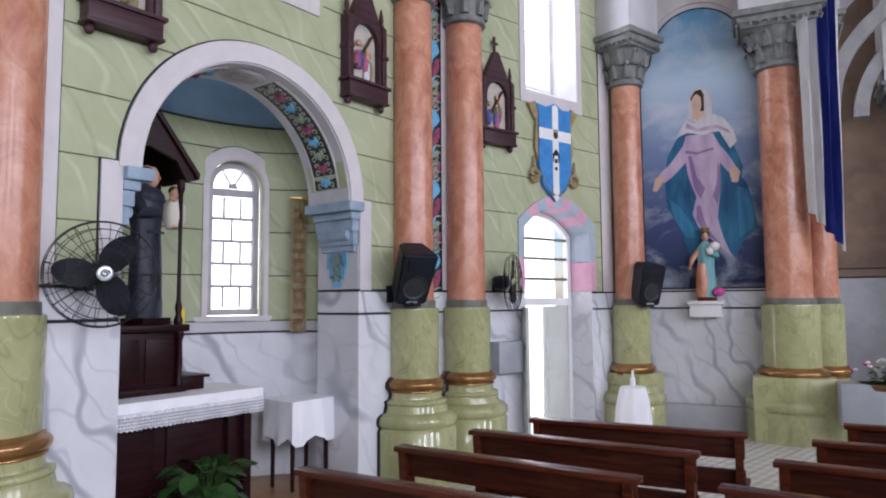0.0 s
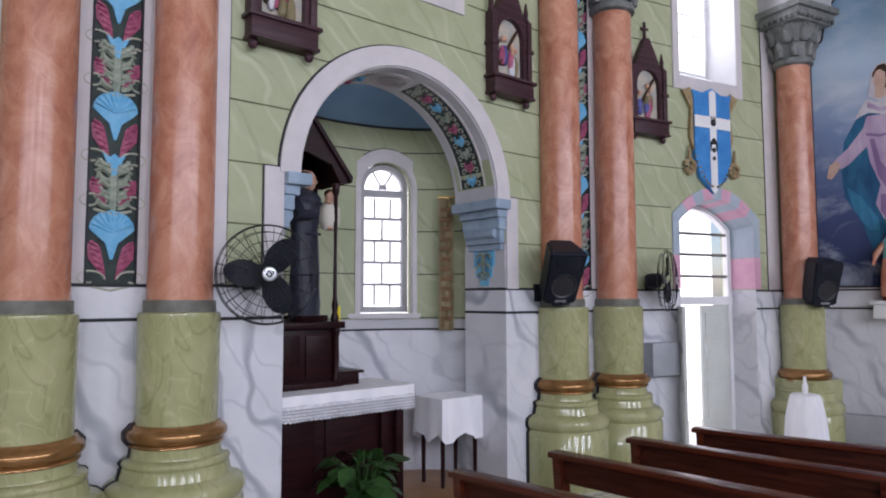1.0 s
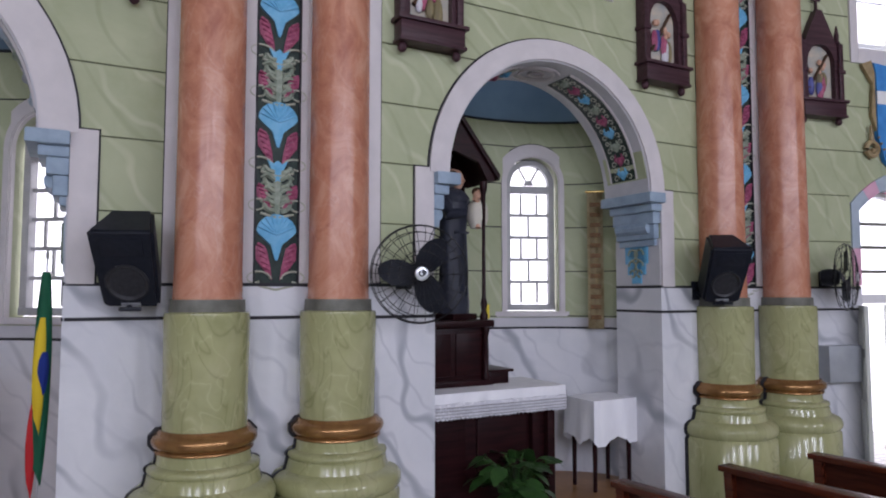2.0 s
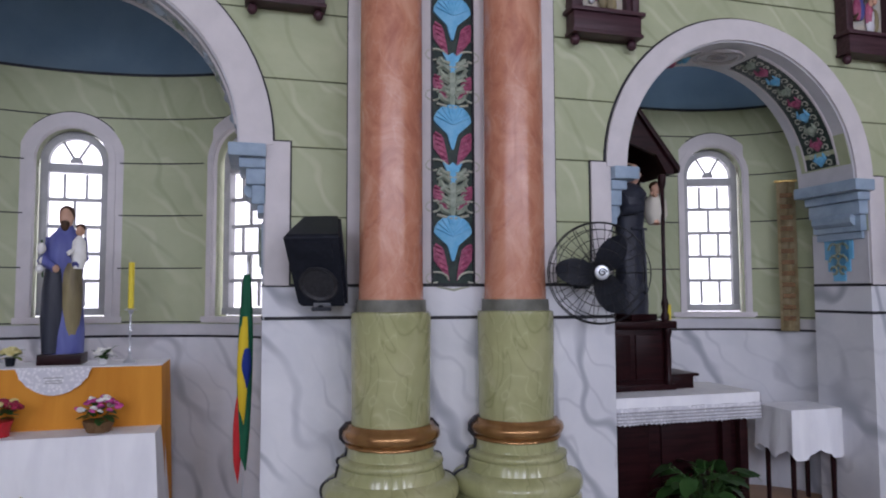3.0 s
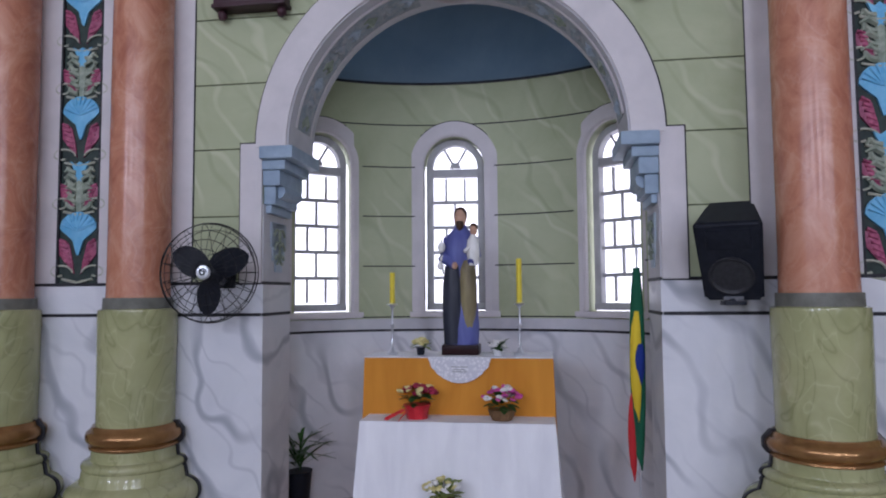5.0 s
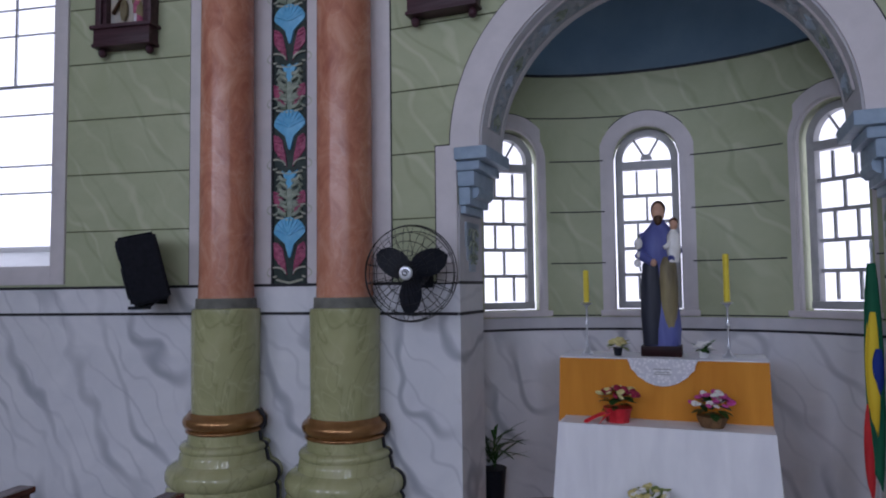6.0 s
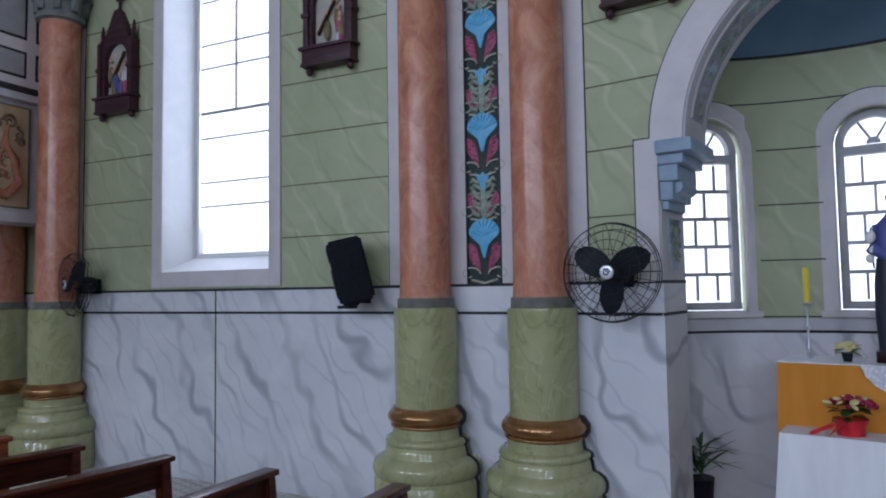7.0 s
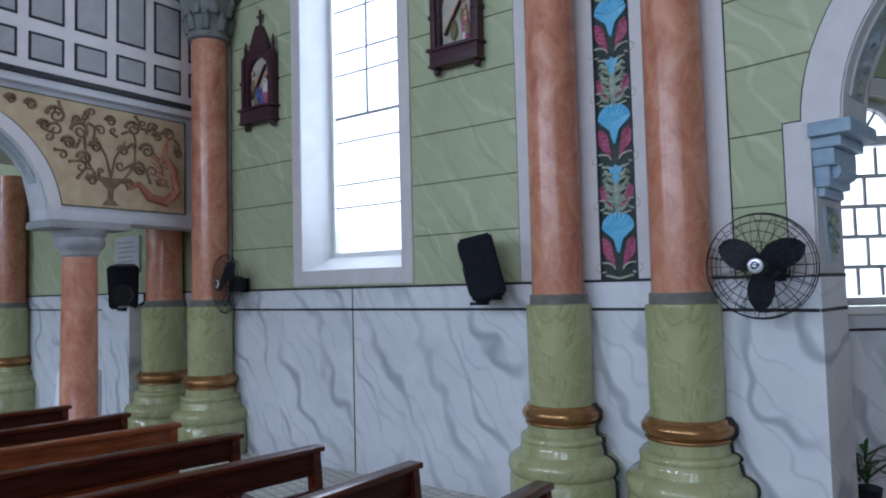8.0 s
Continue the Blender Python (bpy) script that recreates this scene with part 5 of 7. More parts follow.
# ---------------------------------------------------------------- stations of the cross
def station(m, seed):
    st = thing("station_of_the_cross", m, "dark purple-brown carved wooden frame with painted relief scene", "wall relief", "stations of the cross")
    q = random.Random(seed)
    b = bmesh.new()
    box(b, -0.26, 0.26, -0.13, 0.0, 0.02, 0.15, 0.010)
    box(b, -0.285, 0.285, -0.15, 0.0, 0.15, 0.18, 0.006)
    box(b, -0.27, 0.27, -0.14, 0.0, 0.0, 0.025, 0.005)
    part("base_ledge", b, DARKWOOD, st, "moulded base ledge")
    for s in (-1, 1):
        b = bmesh.new()
        ball(b, (s * 0.22, -0.06, -0.03), (0.035, 0.035, 0.04), seg=10, rows=6)
        part("bracket_foot", b, DARKWOOD, st)
        b = bmesh.new()
        box(b, *sorted((s * 0.26, s * 0.205)), -0.11, 0.0, 0.18, 0.78, 0.008)
        box(b, *sorted((s * 0.275, s * 0.19)), -0.12, 0.0, 0.46, 0.50, 0.006)
        lathe(b, [(0.028, 0.78), (0.034, 0.80), (0.02, 0.83), (0.026, 0.87), (0.008, 0.98)], 10, s * 0.235, -0.055)
        part("side_post", b, DARKWOOD, st, "turned side post with pinnacle")
    b = bmesh.new()
    hole = [(0.17 * math.cos(radians(a)), 0.56 + 0.20 * math.sin(radians(a))) for a in range(0, 181, 15)]
    outer = [(0.21, 0.56), (0.21, 0.74), (0.10, 0.98), (0.03, 1.12), (-0.03, 1.12), (-0.10, 0.98), (-0.21, 0.74), (-0.21, 0.56)]
    for s in (1, -1):
        pts = [(s * abs(x), z) for x, z in hole[:7]] + [(0, 1.12), (s * 0.03, 1.12), (s * 0.10, 0.98), (s * 0.21, 0.74), (s * 0.21, 0.56)]
        plate(b, pts[::s], -0.085, 0.0)
        box(b, *sorted((s * 0.17, s * 0.21)), -0.085, 0.0, 0.18, 0.56)
    part("gable", b, DARKWOOD, st, "pointed gable over an arched frame", smooth=None)
    b = bmesh.new()
    box(b, -0.012, 0.012, -0.05, -0.026, 1.10, 1.32, 0.003)
    box(b, -0.055, 0.055, -0.048, -0.028, 1.23, 1.255, 0.003)
    ball(b, (0, -0.038, 1.13), 0.025, seg=8, rows=6)
    part("finial_cross", b, DARKWOOD, st, "small wooden finial cross")
    b = bmesh.new()
    plate(b, [(-0.175, 0.18), (0.175, 0.18)] + hole, -0.03, 0.0)
    part("picture_ground", b, RELIEF, st, "painted scene ground", smooth=None)
    b = bmesh.new()
    cols = [SKIN, VEIL, LEAFPINK, OLIVEROBE, BLUEROBE, HAIR]
    for k in range(6):
        x, z = q.uniform(-0.11, 0.11), q.uniform(0.24, 0.46)
        c = q.randrange(1, 5)
        ball(b, (x, -0.05, z), (0.04, 0.025, q.uniform(0.08, 0.15)), c, 8, 6)
        ball(b, (x, -0.055, z + 0.16), (0.024, 0.02, 0.03), 0, 8, 6)
    tube(b, [(-0.13, -0.055, 0.30), (0.10, -0.055, 0.66)], 0.016, 6, 5)
    part("relief_figure_work", b, cols, st, "plain painted relief shapes", smooth=60)
    return st


for k, (bay, u, z) in enumerate(((BAY3, 1.405, 3.60), (BAY3, 4.277, 3.565), (BAY1, 1.19, 3.39), (BAY1, 3.53, 3.46), (BAY4, -1.374, 3.66), (BAY4, -4.094, 3.565), (BAY0, 1.50, 3.40))):
    station(at(bay, u, -0.004, z), 11 + k)


# ---------------------------------------------------------------- wall with the large painting, corner column, great pillar
bm = bmesh.new()
wall_sheet(bm, -1.2, 1.75, 0, WALL_TOP + 0.6, (), 0.4)
wallc = solid("wall_painting", bm, GREEN, at(CHANCEL), "green wall beside the chancel with a large painting", "wall", kind="structure", smooth=None)
bm = bmesh.new()
box(bm, -0.7, 1.7, -0.012, 0.004, 0, DADO)
box(bm, -0.7, 1.7, -0.012, 0.004, DADO + 0.001, BAND + 0.01)
part("marbled_dado", bm, MARBLE, wallc, smooth=None)
lines(wallc, [(-0.7, 1.7, DADO - 0.011, DADO + 0.011), (-0.7, 1.7, BAND, BAND + 0.02)])
bm = bmesh.new()
box(bm, -0.7, 1.7, -0.010, 0.002, BAND + 0.02, 6.6)
part("pale_field", bm, TRIM, wallc, "pale plaster field round the painting", smooth=None)
bm = bmesh.new()
box(bm, -0.5, 1.7, -0.16, 0.0, 0.0, 0.16, 0.008)
part("skirting_step", bm, STEPGREY, wallc, "dark grey stone skirting")

MANTLELIGHT = material("bright_blue_mantle_paint", (0.03, 0.19, 0.34), 0.5, build=folds((0.02, 0.12, 0.26), (0.05, 0.26, 0.42), 6))
PALESKIN = material("pale_skin_paint", (0.62, 0.43, 0.34), 0.55, build=mottled((0.54, 0.36, 0.27), (0.68, 0.49, 0.40), 8, 0))
LILACDARK = material("shaded_lilac_paint", (0.26, 0.17, 0.32), 0.55, build=folds((0.20, 0.12, 0.26), (0.32, 0.22, 0.38), 6))
PC, PH = 0.72, 0.76
OUTLINE = [(PC - PH, 1.73), (PC + PH, 1.73), (PC + PH, 4.55), (PC + PH - 0.02, 4.82), (PC + PH - 0.14, 4.90), (PC + PH - 0.16, 5.02)] + arc(PC, 5.02, PH - 0.16, 8, 172, 18) + [(PC - PH + 0.16, 5.02), (PC - PH + 0.14, 4.90), (PC - PH + 0.02, 4.82), (PC - PH, 4.55)]


def painting():
    pa = thing("large_painting", at(CHANCEL, 0, -0.012), "large arched painting of a robed figure in cloudy sky", "painting")
    b = bmesh.new()
    plate(b, [(PC + (x - PC) * 1.035, 3.65 + (z - 3.65) * 1.012) for x, z in OUTLINE], -0.006, 0.0)
    part("dark_border", b, LINE, pa, smooth=None)
    b = bmesh.new()
    plate(b, OUTLINE, -0.012, -0.004)
    part("painted_sky", b, PAINTSKY, pa, "blue sky with pale clouds", smooth=None)
    y = -0.013

    def shape(name, pts, ma, lift, label=""):
        bb = bmesh.new()
        plate(bb, [(PC + x, z) for x, z in pts], y - lift, y - lift + 0.004)
        part(name, bb, ma, pa, label, smooth=None)

    shape("oval", [(0.066 * math.cos(k * 0.5236) - 0.016, 4.27 + 0.135 * math.sin(k * 0.5236)) for k in range(12)], PALESKIN, 0.0125)
    shape("mantle", [(-0.143, 3.869), (-0.273, 3.84), (-0.424, 3.563), (-0.479, 3.258), (-0.449, 2.85), (-0.268, 2.501), (-0.153, 2.123), (-0.082, 2.297), (0.043, 2.559), (0.127, 2.385), (0.252, 2.297), (0.401, 2.123), (0.539, 2.385), (0.692, 2.501), (0.646, 2.85), (0.578, 3.127), (0.516, 3.2), (0.542, 3.345), (0.453, 3.607), (0.333, 3.84)], TEAL, 0.001, "deep blue mantle")
    shape("mantle_light", [(0.461, 3.083), (0.575, 3.04), (0.666, 2.705), (0.62, 2.501), (0.462, 2.385), (0.46, 2.705)], MANTLELIGHT, 0.002, "lighter fold of the mantle")
    shape("mantle_light", [(-0.419, 2.967), (-0.282, 2.85), (-0.099, 2.559), (-0.078, 2.414), (-0.194, 2.414), (-0.352, 2.676)], MANTLELIGHT, 0.002)
    shape("robe", [(-0.17, 3.84), (-0.213, 3.694), (-0.389, 3.461), (-0.549, 3.316), (-0.476, 3.2), (-0.383, 3.258), (-0.183, 3.461), (-0.157, 3.258), (-0.059, 2.967), (-0.118, 2.734), (-0.047, 2.559), (0.076, 2.414), (0.226, 2.268), (0.37, 2.123), (0.257, 2.414), (0.201, 2.676), (0.255, 3.083), (0.254, 3.432), (0.352, 3.287), (0.445, 3.374), (0.348, 3.549), (0.262, 3.665), (0.178, 3.84)], LILAC, 0.003, "lilac robe")
    shape("robe_shade", [(-0.154, 3.549), (-0.103, 3.549), (-0.048, 3.258), (0.061, 3.083), (-0.008, 2.938), (-0.08, 3.083)], LILACDARK, 0.0055)
    shape("robe_shade", [(0.228, 3.432), (0.259, 3.345), (0.255, 3.083), (0.208, 2.85), (0.147, 2.967), (0.205, 3.141)], LILACDARK, 0.0055)
    shape("robe_shade", [(-0.063, 2.85), (-0.011, 2.85), (0.056, 2.559), (0.227, 2.297), (0.027, 2.472), (-0.07, 2.647)], LILACDARK, 0.0055)
    shape("belt", [(-0.19, 3.63), (-0.036, 3.595), (0.184, 3.642), (0.183, 3.607), (-0.038, 3.56), (-0.186, 3.59)], LILACDARK, 0.006)
    shape("shawl", [(-0.162, 4.058), (-0.244, 3.927), (-0.299, 3.811), (-0.155, 3.883), (0.049, 3.825), (0.257, 3.869), (0.389, 3.607), (0.482, 3.694), (0.437, 3.869), (0.314, 4.043), (0.188, 4.108), (0.084, 4.087), (-0.048, 4.0)], VEIL, 0.0065, "white shawl")
    shape("shawl_shade", [(-0.15, 4.014), (-0.025, 3.927), (0.234, 3.95), (0.372, 3.869), (0.409, 3.811), (0.232, 3.898), (-0.027, 3.875), (-0.166, 3.95)], LILAC, 0.0085)
    shape("veil", [(-0.107, 4.364), (-0.044, 4.465), (0.034, 4.492), (0.122, 4.436), (0.174, 4.305), (0.183, 4.116), (0.057, 4.058), (-0.047, 4.014), (-0.153, 4.087), (-0.123, 4.218)], VEIL, 0.0080, "pale veil")
    shape("hair", [(-0.092, 4.364), (-0.032, 4.457), (0.046, 4.468), (0.082, 4.393), (0.081, 4.16), (0.03, 4.16), (0.042, 4.364), (-0.034, 4.399), (-0.089, 4.305)], HAIR, 0.0100, "brown hair")
    shape("neck", [(-0.062, 4.189), (0.058, 4.218), (0.084, 4.102), (-0.021, 4.038), (-0.081, 4.073)], PALESKIN, 0.0090)
    shape("cuff", [(-0.634, 3.098), (-0.602, 3.258), (-0.531, 3.316), (-0.473, 3.258), (-0.515, 3.17), (-0.583, 3.083)], PALESKIN, 0.0090)
    shape("cuff", [(0.361, 3.316), (0.445, 3.368), (0.506, 3.272), (0.47, 3.136), (0.398, 3.141)], PALESKIN, 0.0090)


painting()


# ---- statues: each one plain mesh
def statue(name, m, label, pieces, mats):
    b = bmesh.new()
    for kind, *a in pieces:
        if kind == "lathe":
            prof, cx, cy, sq, mi = a
            lathe(b, prof, 20, cx, cy, sq, mi, lambda t, z: 1 + 0.05 * math.sin(7 * t + 3 * z) * (1 if z < prof[-1][1] else 0))
        elif kind == "ball":
            ball(b, *a)
        elif kind == "tube":
            tube(b, *a)
        else:
            box(b, *a)
    return solid(name, b, mats, m, label, "statue", smooth=50)


statue("statue", at(BAY3, 2.775, 0.75, 1.118) @ Matrix.Diagonal((0.88, 0.88, 1.03, 1)), "painted plaster statue of a bearded saint holding a child", [
    ("box", -0.16, 0.16, -0.12, 0.12, 0.0, 0.075, 0.006, 4),
    ("lathe", [(0.15, 0.075), (0.155, 0.2), (0.13, 0.45), (0.125, 0.62), (0.14, 0.78), (0.125, 0.88), (0.06, 0.945), (0.045, 0.97)], 0, 0, 0.75, 1),
    ("lathe", [(0.05, 0.20), (0.075, 0.35), (0.078, 0.5), (0.07, 0.64), (0.05, 0.70)], 0.065, -0.06, 0.8, 2),
    ("lathe", [(0.08, 0.08), (0.095, 0.3), (0.09, 0.5), (0.07, 0.66)], -0.065, -0.055, 0.85, 3),
    ("ball", (0.0, -0.02, 1.02), (0.055, 0.06, 0.075), 0, 14, 10),
    ("ball", (0.0, 0.0, 1.045), (0.062, 0.062, 0.066), 5, 14, 10),
    ("ball", (0.0, -0.055, 0.975), (0.035, 0.025, 0.05), 5, 10, 8),
    ("tube", [(-0.11, 0, 0.86), (-0.15, -0.06, 0.72), (-0.05, -0.12, 0.66)], [0.05, 0.048, 0.03], 8, 1),
    ("tube", [(0.11, 0, 0.86), (0.14, -0.06, 0.74), (0.10, -0.13, 0.68)], [0.05, 0.048, 0.03], 8, 1),
    ("ball", (-0.04, -0.125, 0.66), 0.028, 0, 8, 6),
    ("lathe", [(0.035, 0.66), (0.055, 0.74), (0.048, 0.85), (0.02, 0.89)], 0.12, -0.10, 0.9, 6),
    ("ball", (0.125, -0.10, 0.925), (0.034, 0.036, 0.042), 0, 10, 8),
    ("ball", (0.125, -0.092, 0.942), (0.037, 0.036, 0.036), 5, 10, 8),
    ("tube", [(0.10, -0.13, 0.80), (0.05, -0.16, 0.76)], 0.016, 6, 6),
    ("tube", [(-0.15, -0.06, 0.60), (-0.16, -0.08, 0.86)], 0.008, 6, 7),
    ("ball", (-0.16, -0.08, 0.80), (0.035, 0.03, 0.04), 6, 8, 6),
    ("ball", (-0.15, -0.08, 0.72), (0.03, 0.03, 0.03), 6, 8, 6),
    ("ball", (-0.17, -0.08, 0.66), (0.03, 0.03, 0.03), 6, 8, 6)],
    [SKIN, BLUEROBE, OLIVEROBE, HABIT, ALTARWOOD, HAIR, PETAL, LEAF])

statue("statue", at(BAY1, 1.70, 0.50, 1.40, 20) @ Matrix.Diagonal((1.0, 1.0, 0.98, 1)), "painted statue of a friar in a black habit holding a child", [
    ("box", -0.15, 0.15, -0.13, 0.13, 0.0, 0.05, 0.006, 4),
    ("lathe", [(0.145, 0.05), (0.15, 0.15), (0.12, 0.5), (0.12, 0.75), (0.145, 0.92), (0.135, 1.02), (0.07, 1.09), (0.045, 1.11)], 0, 0, 0.78, 1),
    ("ball", (0.008, -0.03, 1.165), (0.058, 0.064, 0.088), 0, 16, 12),
    ("ball", (-0.006, 0.0, 1.195), (0.070, 0.074, 0.058), 2, 14, 10),
    ("ball", (-0.006, 0.0, 1.236), (0.044, 0.046, 0.024), 0, 12, 8),
    ("ball", (0.022, -0.094, 1.155), (0.012, 0.014, 0.018), 0, 8, 6),
    ("lathe", [(0.13, 0.97), (0.145, 1.01), (0.11, 1.06), (0.06, 1.09)], 0, -0.005, 0.85, 1),
    ("tube", [(0.12, 0, 1.0), (0.19, -0.08, 0.86), (0.14, -0.17, 0.84)], [0.055, 0.055, 0.04], 8, 1),
    ("tube", [(-0.12, 0, 1.0), (-0.15, -0.09, 0.86), (-0.04, -0.16, 0.88)], [0.055, 0.055, 0.04], 8, 1),
    ("lathe", [(0.06, 0.76), (0.092, 0.84), (0.085, 0.95), (0.035, 1.01)], 0.145, -0.14, 0.9, 3),
    ("ball", (0.140, -0.15, 1.045), (0.044, 0.047, 0.055), 0, 10, 8),
    ("ball", (0.143, -0.138, 1.068), (0.046, 0.046, 0.042), 5, 10, 8),
    ("tube", [(0.12, -0.17, 0.98), (0.05, -0.18, 1.0)], 0.018, 6, 0),
    ("tube", [(0.13, -0.16, 0.84), (0.10, -0.18, 0.76)], 0.022, 6, 0),
    ("tube", [(0.02, -0.115, 0.72), (0.03, -0.125, 0.4), (0.025, -0.13, 0.2)], 0.010, 6, 6),
    ("tube", [(0.08 * math.cos(k * 0.7) , -0.095 - 0.02 * math.sin(k), 0.72) for k in range(5)], 0.010, 6, 6)],
    [SKIN, HABIT, HAIR, PLASTER, ALTARWOOD, HAIR, HABIT])

shelf = thing("wall_shelf", at(CHANCEL, 0.74, -0.012), "small white moulded wall shelf below the painting", "shelf")
bm = bmesh.new()
box(bm, -0.23, 0.23, -0.26, 0.0, 1.50, 1.545, 0.008)
part("top", bm, WHITE, shelf)
bm = bmesh.new()
box(bm, -0.20, 0.20, -0.22, 0.0, 1.33, 1.50, 0.012)
part("box", bm, WHITE, shelf)
statue("statue", at(CHANCEL, 0.76, -0.15, 1.545), "small painted statue in aqua robe on a wall shelf", [
    ("box", -0.12, 0.12, -0.09, 0.09, 0.0, 0.05, 0.006, 4),
    ("lathe", [(0.13, 0.05), (0.12, 0.2), (0.10, 0.45), (0.11, 0.62), (0.10, 0.72), (0.05, 0.78), (0.035, 0.80)], 0, 0, 0.8, 1),
    ("lathe", [(0.09, 0.05), (0.085, 0.3), (0.06, 0.5)], -0.05, -0.05, 0.8, 2),
    ("ball", (0, -0.01, 0.86), (0.048, 0.05, 0.065), 0, 12, 8),
    ("ball", (0, 0.01, 0.88), (0.058, 0.052, 0.062), 3, 12, 8),
    ("lathe", [(0.05, 0.93), (0.062, 0.98), (0.05, 0.985)], 0, 0, 1.0, 5),
    ("tube", [(-0.09, 0, 0.68), (-0.17, -0.08, 0.55), (-0.20, -0.10, 0.42)], [0.04, 0.036, 0.02], 8, 2),
    ("tube", [(0.09, 0, 0.68), (0.14, -0.08, 0.6), (0.08, -0.12, 0.62)], [0.04, 0.036, 0.02], 8, 1),
    ("ball", (0.12, -0.12, 0.72), (0.07, 0.05, 0.06), 6, 8, 6),
    ("ball", (0.15, -0.11, 0.12), (0.08, 0.06, 0.06), 7, 8, 6),
    ("ball", (0.06, -0.12, 0.66), (0.05, 0.05, 0.05), 6, 8, 6)],
    [SKIN, AQUA, SALMON, HAIR, PEWWOOD, BRASS, PETAL, MAGENTA])

column(at(BAY0, 3.82, -0.22), 0.20, 4.50, "salmon marble corner column with carved grey capital")
column(at(CHANCEL, 1.74, -0.28), 0.27, 4.50, "thick salmon marble pillar with carved grey capital and gilt ring")
column(at(CHANCEL, 2.12, 0.10), 0.20, 4.50, "salmon marble column behind the thick pillar")
for u, r in ((1.74, 0.46), ):
    b = bmesh.new()
    box(b, -r, r, -r, r, 0.0, 0.62, 0.02)
    solid("pillar_pedestal", b, GREENSTONE, at(CHANCEL, u, -0.28), "square yellow-green marble pedestal block", "pedestal")
b = bmesh.new()
box(b, -0.28, 0.28, -0.28, 0.28, 0.0, 0.60, 0.015)
solid("pillar_pedestal", b, GREENSTONE, at(BAY0, 3.82, -0.24), "square olive marble pedestal block", "pedestal")

# pale vault springing and green arch above the painting
bm = bmesh.new()
arch_band(bm, PC, 5.05, 0.66, 0.98, -0.05, 0.0, 0, 180)
part("painting_arch", bm, TRIM, wallc, "pale arch band over the painting")
bm = bmesh.new()
arch_band(bm, PC, 5.05, 0.98, 1.3, -0.03, 0.0, 0, 180)
part("green_arch", bm, FLAGGREEN, wallc, "dark green ornamental arch")

# brown taken darker: the unlit chancel's dimness is put into the wall colour
CHANCELDIM = material("unlit_chancel_brown", (0.22, 0.15, 0.11), 0.6, build=mottled((0.16, 0.11, 0.085), (0.28, 0.19, 0.14), 2))
# chancel beyond: raised floor, curved wall with ribs
bm = bmesh.new()
box(bm, -0.7, 6.0, -1.6, 6.0, 0.0, 0.15, 0.01)
solid("chancel_step", bm, STEPGREY, at(CHANCEL, 0.0, 1.45), "grey stone chancel step", "step", kind="structure", smooth=None)
bm = bmesh.new()
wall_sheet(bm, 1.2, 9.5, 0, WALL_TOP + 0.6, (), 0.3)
chw = solid("wall_chancel", bm, CHANCELDIM, at(CHANCEL, 0, 3.2), "brown chancel wall, coloured dark as if unlit, with grey dado", "wall", kind="structure", smooth=None)
bm = bmesh.new()
box(bm, 1.2, 9.5, -0.012, 0.004, 0.15, 1.9)
part("marbled_dado", bm, STEPGREY, chw, smooth=None)
lines(chw, [(1.2, 9.5, 1.9, 1.93), (1.2, 9.5, 2.05, 2.07)])
for k in range(3):
    b = bmesh.new()
    arch_band(b, 3.3 + 0.25 * k, 4.4, 1.75 - 0.2 * k, 1.95 - 0.2 * k, -0.9 + 0.8 * k, -0.7 + 0.8 * k, 0, 180, 30)
    solid("vault_rib", b, PARAPET, at(CHANCEL, 0.6, 1.6), "grey moulded chancel vault rib", "vault rib", "chancel ribs")
column(at(CHANCEL, 3.6, 2.6), 0.2, 4.2, "salmon marble chancel column")


def drape(m, w, h, stripes, label):
    """A hanging cloth sewn from upright stripes: (from, to, material, name)."""
    dr = thing("hanging_drape", m, label, "drape", "chancel drapes")
    rows = 16
    for f0, f1, ma, nm in stripes:
        b = bmesh.new()
        n = max(3, round(24 * (f1 - f0)))
        g = []
        for j in range(rows + 1):
            t = j / rows
            g.append([b.verts.new((w * (1 - 0.25 * t) * (f - 0.5), 0.05 * math.sin(26 * f + t * 2) + 0.012 * math.sin(9 * t + 12 * f), -h * t * (1 + 0.16 * f * t))) for f in [f0 + (f1 - f0) * k / n for k in range(n + 1)]])
        for j in range(rows):
            for k in range(n):
                b.faces.new((g[j][k], g[j][k + 1], g[j + 1][k + 1], g[j + 1][k]))
        bmesh.ops.solidify(b, geom=b.faces[:], thickness=0.008)
        part(nm, b, ma, dr, smooth=60)
    return dr


drape(at(CHANCEL, 2.18, -0.62, 5.6, 25), 0.55, 3.0, [(0.0, 0.4, WHITE, "white_stripe"), (0.4, 0.86, DRAPEBLUE, "blue_stripe"), (0.86, 1.0, WHITE, "white_stripe")], "white and blue cloth drape hanging from the pillar")
drape(at(CHANCEL, 3.6, 2.36, 4.9, 0), 0.35, 2.6, [(0.0, 0.5, DRAPEBLUE, "cloth_width"), (0.5, 1.0, DRAPEBLUE, "cloth_width")], "dark blue cloth drape hanging in the chancel")


# ---------------------------------------------------------------- plants and flowers
def leaf_mesh(w, l, ma, bend=0.3):
    b = bmesh.new()
    rows = []
    for k in range(6):
        t = k / 5
        ww = w * math.sin(math.pi * min(0.98, 0.12 + 0.85 * t)) ** 0.8
        rows.append([b.verts.new((x * ww, l * t, 0.12 * ww * abs(x) - bend * l * t * t)) for x in (-1, 0, 1)])
    for p, q in zip(rows, rows[1:]):
        for i in (0, 1):
            b.faces.new((p[i], p[i + 1], q[i + 1], q[i]))
    return finish("leaf", b, ma, 60)


